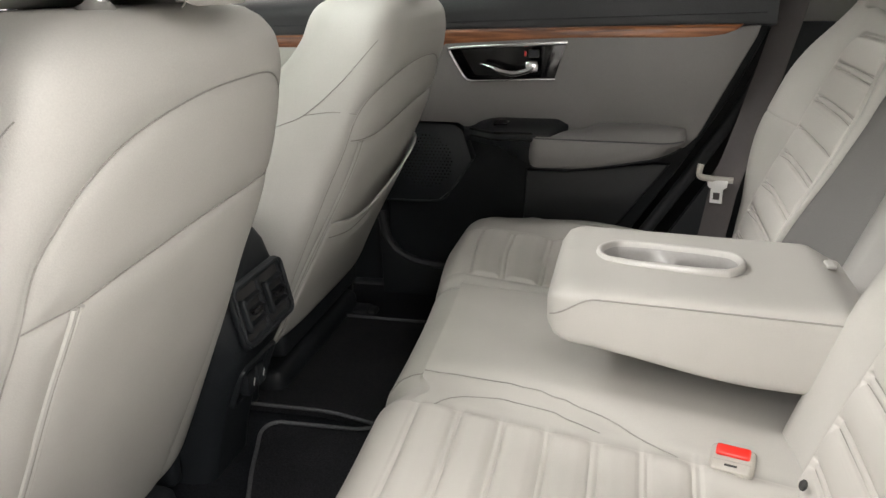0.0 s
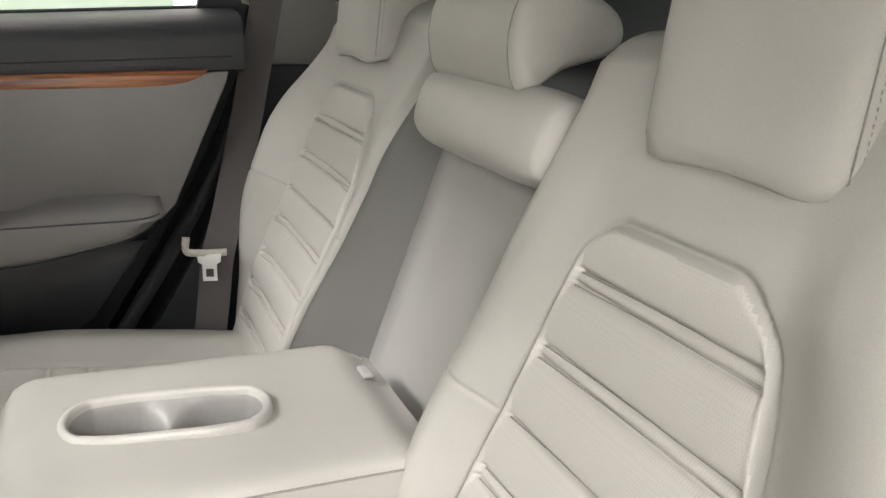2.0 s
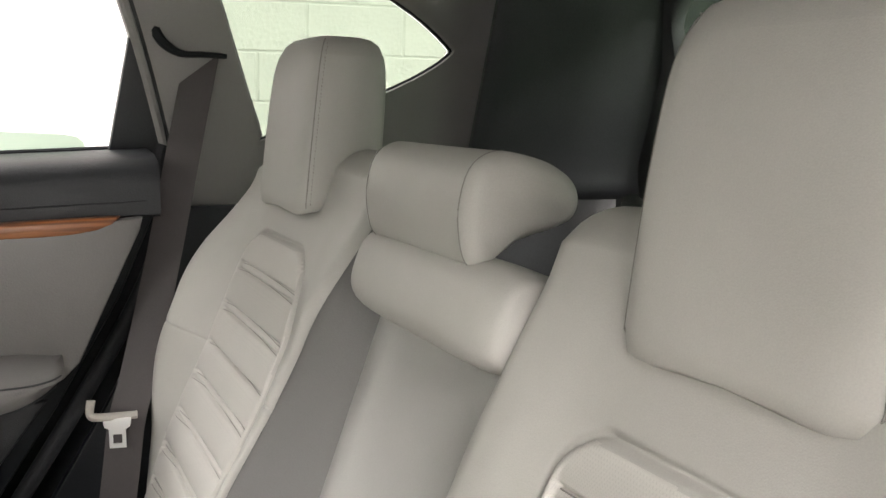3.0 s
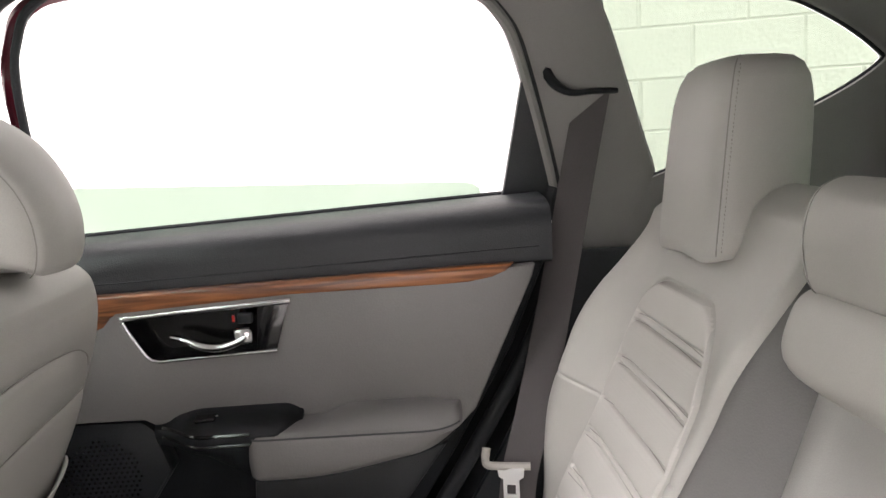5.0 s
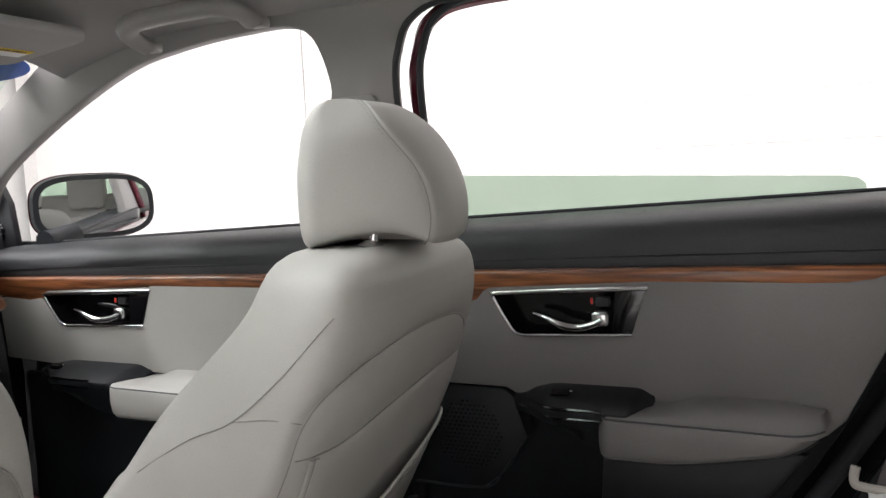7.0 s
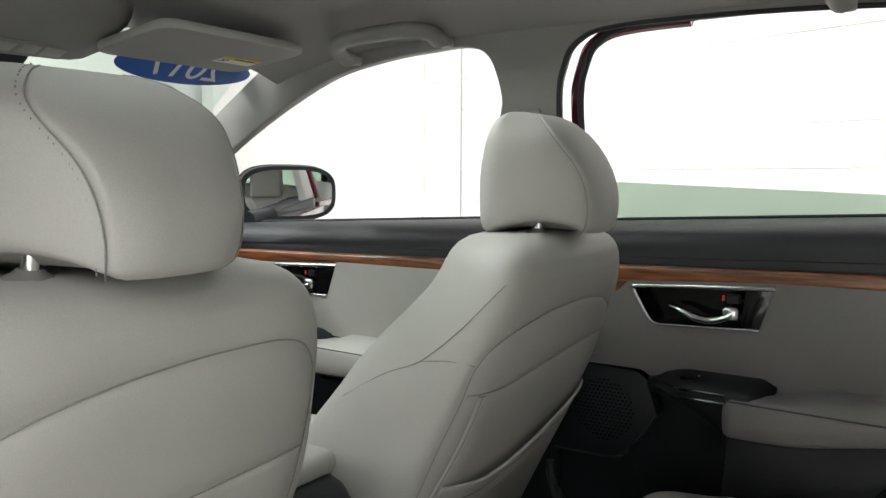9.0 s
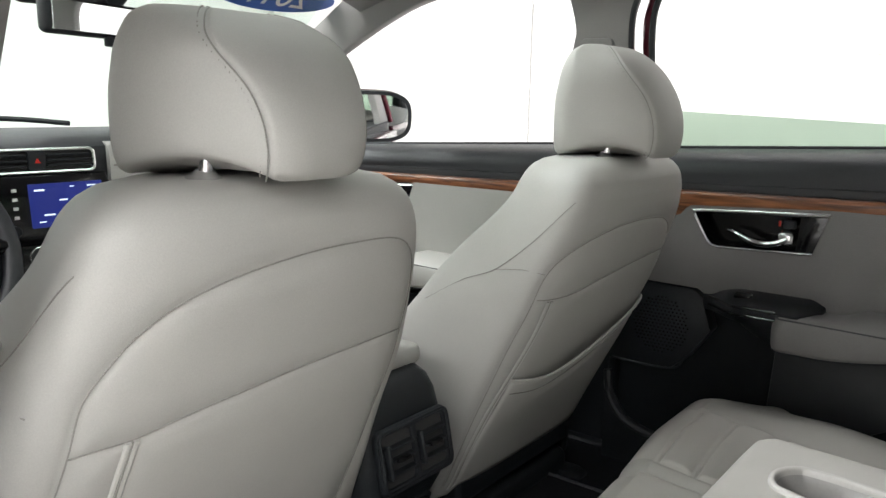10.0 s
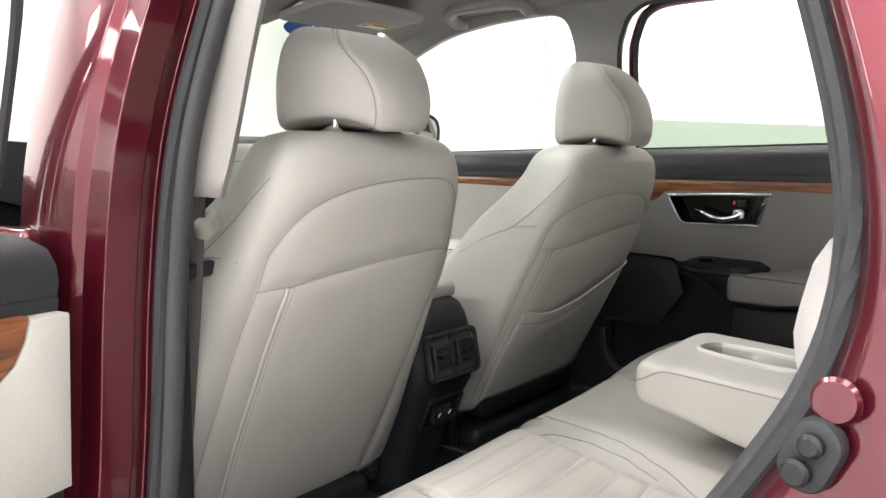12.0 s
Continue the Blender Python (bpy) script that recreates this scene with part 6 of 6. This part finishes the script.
# centre stack
xs = -0.982
cs = lambda u, v, w: (xs + w - 0.12 * (v - 1.03), u, v)
unit = part("display_unit", sheet([(-0.235, 1.094), (-0.010, 1.094), (0.010, 1.045), (-0.002, 0.972), (-0.190, 0.972), (-0.235, 0.99)], (), 0.02, 0.003, cs), GLOSS_BLACK, dash, "gloss black display unit")
part("display", sheet(rounded(-0.170, 0.994, -0.022, 1.078, 0.002), (), 0.002, 0, lambda u, v, w: cs(u, v, w + 0.0115)), SCREEN, unit, "lit blue radio display")
for a, b, w, h in ((-0.150, 1.066, 0.024, 0.006), (-0.045, 1.070, 0.022, 0.005), (-0.085, 1.070, 0.010, 0.004), (-0.105, 1.045, 0.020, 0.005), (-0.150, 1.005, 0.016, 0.004), (-0.118, 1.005, 0.016, 0.004), (-0.085, 1.005, 0.016, 0.004), (-0.052, 1.005, 0.016, 0.004), (-0.135, 1.018, 0.026, 0.005), (-0.090, 1.018, 0.026, 0.005), (-0.048, 1.018, 0.02, 0.005), (-0.034, 1.058, 0.012, 0.003)):
    part("display_mark", box((0.001, w * 0.8, h * 0.55), cs(a, b, 0.0135)), GLYPH, unit)
for k in range(4):
    part("unit_key", box((0.0015, 0.009, 0.006), cs(-0.196, 1.068 - 0.017 * k, 0.011), 0, 1), PAPER, unit, "small white key symbol")
part("unit_knob", cyl(0.011, 0.012, cs(-0.204, 0.992, 0.010), Matrix.Rotation(radians(90), 4, "Y"), 20, 0.002), PLASTIC, unit)
vo = rounded(-0.245, 1.097, -0.026, 1.146, 0.012)
vf = part("dash_vent", sheet(vo, [rounded(-0.237, 1.103, -0.034, 1.140, 0.008)], 0.016, 0.003, lambda u, v, w: cs(u, v, w + 0.002)), CHROME, dash, "chrome-framed centre air vents")
part("vent_back", sheet(rounded(-0.238, 1.102, -0.033, 1.141, 0.006), (), 0.002, 0, lambda u, v, w: cs(u, v, w - 0.002)), INK, vf)
for a, b in ((-0.235, -0.163), (-0.125, -0.037)):
    for k in range(3):
        part("vane", box((0.012, b - a, 0.004), cs((a + b) / 2, 1.1115 + 0.010 * k, 0.004), 0.001), PLASTIC, vf)
part("hazard_switch", box((0.010, 0.034, 0.036), cs(-0.144, 1.121, 0.004), 0.003), PLASTIC, vf)
part("hazard_mark", sheet([(-0.150, 1.117), (-0.138, 1.117), (-0.144, 1.127)], (), 0.001, 0, lambda u, v, w: cs(u, v, w + 0.0095)), RED, vf, "red hazard triangle")
cl = part("climate_panel", sheet([(-0.205, 0.962), (0.0, 0.962), (-0.01, 0.90), (-0.10, 0.885), (-0.195, 0.888)], (), 0.016, 0.003, cs), GLOSS_BLACK, dash, "black climate control panel")
for u in (-0.16, -0.03):
    part("climate_knob", cyl(0.019, 0.022, cs(u, 0.938, 0.006), Matrix.Rotation(radians(90), 4, "Y"), 28, 0.003), PLASTIC, cl)
    part("knob_ring", tube([Vector(cs(u + 0.0195 * math.cos(a), 0.938 + 0.0195 * math.sin(a), 0.010)) for a in np.linspace(0, 2 * math.pi, 29)[:-1]], 0.0018, 6, True), CHROME, cl)
part("climate_marks", box((0.001, 0.022, 0.005), cs(-0.162, 0.909, 0.0095)), RED_LIT, cl, "lit red climate readout")
part("climate_trim", tube(smooth_path([cs(-0.205, 0.958, 0.009), cs(-0.20, 0.888, 0.009), cs(-0.15, 0.884, 0.009), cs(-0.13, 0.898, 0.009), cs(-0.06, 0.898, 0.009)], 5), 0.002, 6), CHROME, cl)
# passenger end vent
ev = part("side_vent", sheet(rounded(0.435, 1.036, 0.560, 1.116, 0.02), [rounded(0.443, 1.044, 0.552, 1.108, 0.015)], 0.02, 0.004, lambda u, v, w: (-1.015 + w, u, v)), CHROME, dash, "chrome-framed side air vent")
part("vent_back", sheet(rounded(0.441, 1.042, 0.554, 1.110, 0.014), (), 0.002, 0, lambda u, v, w: (-1.020 + w, u, v)), INK, ev)
for k in range(4):
    part("vane", box((0.014, 0.107, 0.004), (-1.012, 0.4975, 1.055 + 0.014 * k), 0.001), PLASTIC, ev)
# instrument hood and wheel
part("instrument_hood", box((0.20, 0.34, 0.08), (-1.07, -0.41, 1.165), 0.03), PLASTIC, dash, "black instrument hood")
wheel = thing("steering_wheel", "black leather steering wheel", "steering wheel")
WR = Matrix.Translation((-0.87, -0.44, 0.985)) @ Matrix.Rotation(radians(68), 4, "Y")
part("rim", tube([WR @ Vector((0.185 * math.cos(a), 0.185 * math.sin(a), 0)) for a in np.linspace(0, 2 * math.pi, 49)[:-1]], 0.016, 12, True), SOFT_BLACK, wheel)
part("hub", box((0.13, 0.16, 0.05), WR @ Vector((0, 0, -0.01)), 0.02, 3, WR.to_3x3().to_4x4()), PLASTIC, wheel)
for a in (0, 180, 270):
    d = Vector((math.sin(radians(a - 270)), math.cos(radians(a - 270)), 0)) if a == 270 else Vector((0, math.cos(radians(a)), 0))
    if a == 270:
        d = Vector((1, 0, 0))
    part("spoke", tube([WR @ (d * 0.05), WR @ (d * 0.18)], 0.014, 8), GLOSS_BLACK, wheel)
tagged(finish("steering_column", tube([(-0.90, -0.44, 0.97), (-1.05, -0.44, 0.91)], 0.05, 14), PLASTIC), "black steering column shroud", "steering column")

# roof fittings
visor = thing("sun_visor", "grey sun visor folded up with a warning label", "sun visor")
VM = Matrix.Translation((-0.86, 0.415, 1.522)) @ Matrix.Rotation(radians(-7), 4, "Y")
part("panel", sheet(rounded(-0.12, -0.195, 0.12, 0.195, 0.04), (), 0.022, 0.008, lambda u, v, w: VM @ Vector((u, v, w))), HEADLINER, visor)
lab = part("label", box((0.045, 0.105, 0.001), VM @ Vector((-0.020, 0.105, -0.0117)), 0, 1, VM.to_3x3().to_4x4()), PAPER, visor, "white and yellow warning label")
part("label_band", box((0.017, 0.105, 0.001), VM @ Vector((-0.005, 0.105, -0.0121)), 0, 1, VM.to_3x3().to_4x4()), YELLOW, lab, "yellow label band")
for k in range(2):
    part("label_line", box((0.004, 0.02, 0.0006), VM @ Vector((-0.028 + 0.008 * k, 0.065 + 0.006 * k, -0.0124)), 0, 1, VM.to_3x3().to_4x4()), INK, lab)


def word(text, size, m, mat, name, parent, label):
    cu = bpy.data.curves.new(name, "FONT")
    cu.body, cu.size, cu.extrude = text, size, 0.0004
    cu.align_x, cu.align_y = "CENTER", "CENTER"
    ob = bpy.data.objects.new(name, cu)
    me = bpy.data.meshes.new_from_object(ob)
    bpy.data.objects.remove(ob)
    me.transform(m)
    me.materials.append(mat)
    o = new(name, me)
    o.parent = parent
    return tagged(o, label)


word("WARNING", 0.013, VM @ Matrix.Translation((-0.005, 0.115, -0.0128)) @ Matrix.Rotation(radians(180), 4, "X") @ Matrix.Rotation(radians(90), 4, "Z"), INK, "label_word", lab, "black word WARNING")
grab = thing("grab_handle", "grey fold-down roof grab handle", "grab handle")
gpath = smooth_path([(-0.680, 0.682, 1.515), (-0.685, 0.650, 1.528), (-0.668, 0.620, 1.540), (-0.62, 0.606, 1.548), (-0.50, 0.603, 1.552), (-0.455, 0.612, 1.552), (-0.430, 0.640, 1.547), (-0.428, 0.672, 1.535)], 6)
part("grip", tube(gpath, 0.021, 12, False, None, 0.8), PILLAR, grab)
for x, z in ((-0.68, 1.515), (-0.428, 1.535)):
    part("mount", box((0.035, 0.03, 0.02), (x, 0.690, z), 0.006), PILLAR, grab)
grab2 = copy_thing(grab, Matrix.Translation((1.02, 0.0, 0.012)))
oc = thing("overhead_console", "grey overhead console with pale lamp keys", "overhead console")
rows = []
for y in np.linspace(-1, 1, 25):
    e = 1 - math.sqrt(max(0, 1 - max(0, (abs(y) - 0.8) / 0.2) ** 2))
    xf, xr = -1.065 - 0.05 * (1 - y * y) + 0.05 * e, -0.865 - 0.03 * e
    rows.append([(xr + (xf - xr) * f, 0.045 + 0.215 * y, 1.563 - 0.060 * max(0, f) ** 1.3 - d * (1 - e) + 0.03 * (1 - d / 0.018)) for f, d in ((-0.02, 0.0), (0.0, 0.006), (0.03, 0.013), (0.10, 0.018), (0.5, 0.018), (0.9, 0.018), (0.97, 0.013), (1.0, 0.004), (1.02, -0.02))])
ocb = part("console_body", grid(rows), PILLAR, oc, "", 60)
m = ocb.modifiers.new("thickness", "SOLIDIFY")
m.thickness, m.offset = 0.004, 1
part("bin_groove", tube([(-0.965 - 0.012 * (1 - (y / 0.2) ** 2), 0.045 + y, 1.5305 - 0.0005) for y in np.linspace(-0.185, 0.185, 20)], 0.0022, 6), SEAM, oc)
KR = Matrix.Translation((-1.045, 0.045, 1.5005)) @ Matrix.Rotation(radians(-17), 4, "Y")
K3 = KR.to_3x3().to_4x4()
strip = part("key_strip", box((0.062, 0.33, 0.008), KR @ Vector((0, 0, 0)), 0.003, 2, K3), PILLAR, oc, "pale strip of lamp keys")
for y, w in ((-0.13, 0.05), (-0.07, 0.05), (-0.015, 0.04), (0.035, 0.04), (0.085, 0.04), (0.135, 0.045)):
    part("lamp_key", box((0.036, w, 0.008), KR @ Vector((0.002, y, -0.003)), 0.003, 2, K3), BEIGE, strip)
part("sensor_cover", box((0.13, 0.25, 0.05), (-1.18, 0.06, 1.485), 0.022, 4, Matrix.Rotation(radians(-30), 4, "Y")), PLASTIC, oc, "black sensor cover")
mir = thing("rear_view_mirror", "black-framed rear view mirror on the windscreen", "mirror")
MM = Matrix.Translation((-0.93, -0.03, 1.392)) @ Matrix.Rotation(radians(14), 4, "Z")
part("housing", box((0.035, 0.25, 0.068), MM @ Vector((-0.012, 0, 0)), 0.014, 4, MM.to_3x3().to_4x4()), PLASTIC, mir)
part("mirror_face", box((0.004, 0.232, 0.054), MM @ Vector((0.0065, 0, 0)), 0.001, 1, MM.to_3x3().to_4x4()), MIRROR, mir, "silvered mirror face")
part("stem", tube(smooth_path([(-0.94, -0.02, 1.42), (-0.98, -0.01, 1.48), (-1.06, 0.0, 1.56)], 4), 0.012, 10), PLASTIC, mir)
part("mirror_tab", box((0.012, 0.02, 0.02), MM @ Vector((0, 0.02, -0.04)), 0.004, 2, MM.to_3x3().to_4x4()), PLASTIC, mir)

# windscreen sticker
stick = thing("windscreen_sticker", "blue oval sticker with white digits on windscreen", "sticker")
SM = Matrix(((0, 0.85, 0.53, -1.098), (1, 0, 0, 0.56), (0, 0.53, -0.85, 1.512), (0, 0, 0, 1)))
part("disc", sheet([(0.20 * math.cos(a), 0.060 * math.sin(a)) for a in np.linspace(0, 2 * math.pi, 49)[:-1]], (), 0.001, 0, lambda u, v, w: SM @ Vector((u, v, w))), BLUE, stick)
word("2017", 0.115, SM @ Matrix.Translation((0, 0, 0.001)) @ Matrix.Diagonal((-1, 1, 1, 1)), PAPER, "number_print", stick, "white digits seen from behind")

# exterior mirror
om = thing("door_mirror", "dark cherry door mirror in a black housing", "door mirror")
OM = Matrix.Translation((-1.19, 0.985, 1.200)) @ Matrix.Rotation(radians(-29), 4, "Z")
ring = lambda sx, sy, sz, x: [OM @ Vector((x, sy * math.copysign(abs(math.cos(a)) ** 0.6, math.cos(a)), sz * math.copysign(abs(math.sin(a)) ** 0.65, math.sin(a)))) for a in np.linspace(0, 2 * math.pi, 41)[:-1]]
part("shell", grid([ring(1, 0.145, 0.080, 0.045), ring(1, 0.148, 0.083, 0.02), ring(1, 0.138, 0.077, -0.03), ring(1, 0.09, 0.058, -0.075), ring(1, 0.03, 0.02, -0.095)], True, True), PLASTIC, om)
part("cap", grid([ring(1, 0.150, 0.085, 0.012), ring(1, 0.141, 0.080, -0.032), ring(1, 0.093, 0.061, -0.078), ring(1, 0.03, 0.02, -0.099)], True, True), PAINT, om, "dark cherry painted cap")
part("mirror_face", grid([ring(1, 0.132, 0.068, 0.0465), ring(1, 0.05, 0.03, 0.0468), ring(1, 0.001, 0.001, 0.0468)], True), MIRROR, om, "silvered mirror face")
part("foot", tube(smooth_path([(-1.19, 0.93, 1.14), (-1.20, 0.88, 1.125), (-1.20, 0.845, 1.12)], 4), 0.03, 12), PLASTIC, om)

# ---- hall round the car ----
WN = Matrix.Translation((0, 3.05, 0)) @ Matrix.Rotation(radians(-17), 4, "Z")
wall = finish("wall_side", box((12.0, 0.20, 4.2), WN @ Vector((-0.6, 0.115, 2.1)), 0, 1, WN.to_3x3().to_4x4()), MORTAR)
tagged(wall, "white-painted concrete block wall", "wall", "", "structure")
tagged(finish("ground", box((16, 16, 0.1), (0, 0, -0.05)), CONCRETE), "smooth grey concrete shop floor", "floor", "", "structure")
tagged(finish("wall_front", box((0.2, 16, 4.2), (-6.5, 0, 2.1)), WHITE), "plain white painted wall", "wall", "", "structure")
tagged(finish("wall_back", box((0.2, 16, 4.2), (6.5, 0, 2.1)), WHITE), "plain white painted wall", "wall", "", "structure")
# out of view: closes the hall and throws light back into the car
tagged(finish("wall_open_side", box((16, 0.2, 4.2), (0, -7.6, 2.1)), WHITE), "plain white painted wall", "wall", "", "structure")
tagged(finish("hall_ceiling", box((16, 16, 0.1), (0, 0, 4.25)), WHITE), "plain white hall ceiling", "ceiling", "", "structure")
tagged(finish("roller_door", box((3.4, 0.06, 4.0), WN @ Vector((-4.49, -0.01, 2.0)), 0.01, 2, WN.to_3x3().to_4x4()), WHITE), "plain white closed shop door", "shop door", "", "structure")
tagged(finish("conduit", cyl(0.014, 4.1, WN @ Vector((-2.40, -0.012, 0))), WHITE), "white painted conduit on the block wall", "conduit pipe", "", "structure")


def lamp(x, y, length, power, rot):
    t = thing("added_ceiling_light", "wide white ceiling light tray added out of view", "ceiling light", "lights of the hall")
    R = Matrix.Translation((x, y, 4.1)) @ Matrix.Rotation(radians(rot), 4, "Z")
    part("tray", box((length + 0.06, 1.16, 0.05), R @ Vector((0, 0, 0.06)), 0.01, 2, R.to_3x3().to_4x4()), WHITE, t)
    ld = bpy.data.lights.new("strip_glow", "AREA")
    ld.shape, ld.size, ld.size_y, ld.energy, ld.color = "RECTANGLE", length, 1.1, power * LAMP, (1.0, 0.982, 0.985)
    lo = new("strip_glow", ld)
    lo.matrix_world = R @ Matrix.Translation((0, 0, 0.02))
    return t


# lamps added out of view, placed and powered to brighten the cabin
for x, power in ((-4.4, 80), (-1.1, 150), (2.6, 60), (5.2, 90)):
    lamp(x, -5.6, 2.4, power, 90)
for x, power in ((-4.4, 80), (-1.1, 34), (1.3, 34), (3.6, 60)):
    lamp(x, -2.3, 2.2, power, 90)
for x, y, power in ((-2.9, -0.5, 110), (-0.7, 1.2, 24), (1.5, 1.1, 14), (3.7, 0.9, 36)):
    lamp(x, y, 2.2, power, 90)



# blocks of the wall, laid in running bond
bm0 = box((0.392, 0.02, 0.194), (0, 0, 0), 0.004, 1)
bm0.normal_update()
block_me = bpy.data.meshes.new("block")
bm0.to_mesh(block_me)
bm0.free()
block_me.materials.append(WALL)
for r in range(4, 17):
    for c in range(-9, 12):
        u, z = c * 0.4 + (0.2 if r % 2 else 0), 0.19 + r * 0.2
        if u < -2.85 or u > 4.2:
            continue
        b = new("block", block_me)
        b.parent = wall
        b.matrix_local = WN @ Matrix.Translation((u + 0.05, 0.0185 + 0.0008 * ((r * 7 + c * 3) % 3), z))
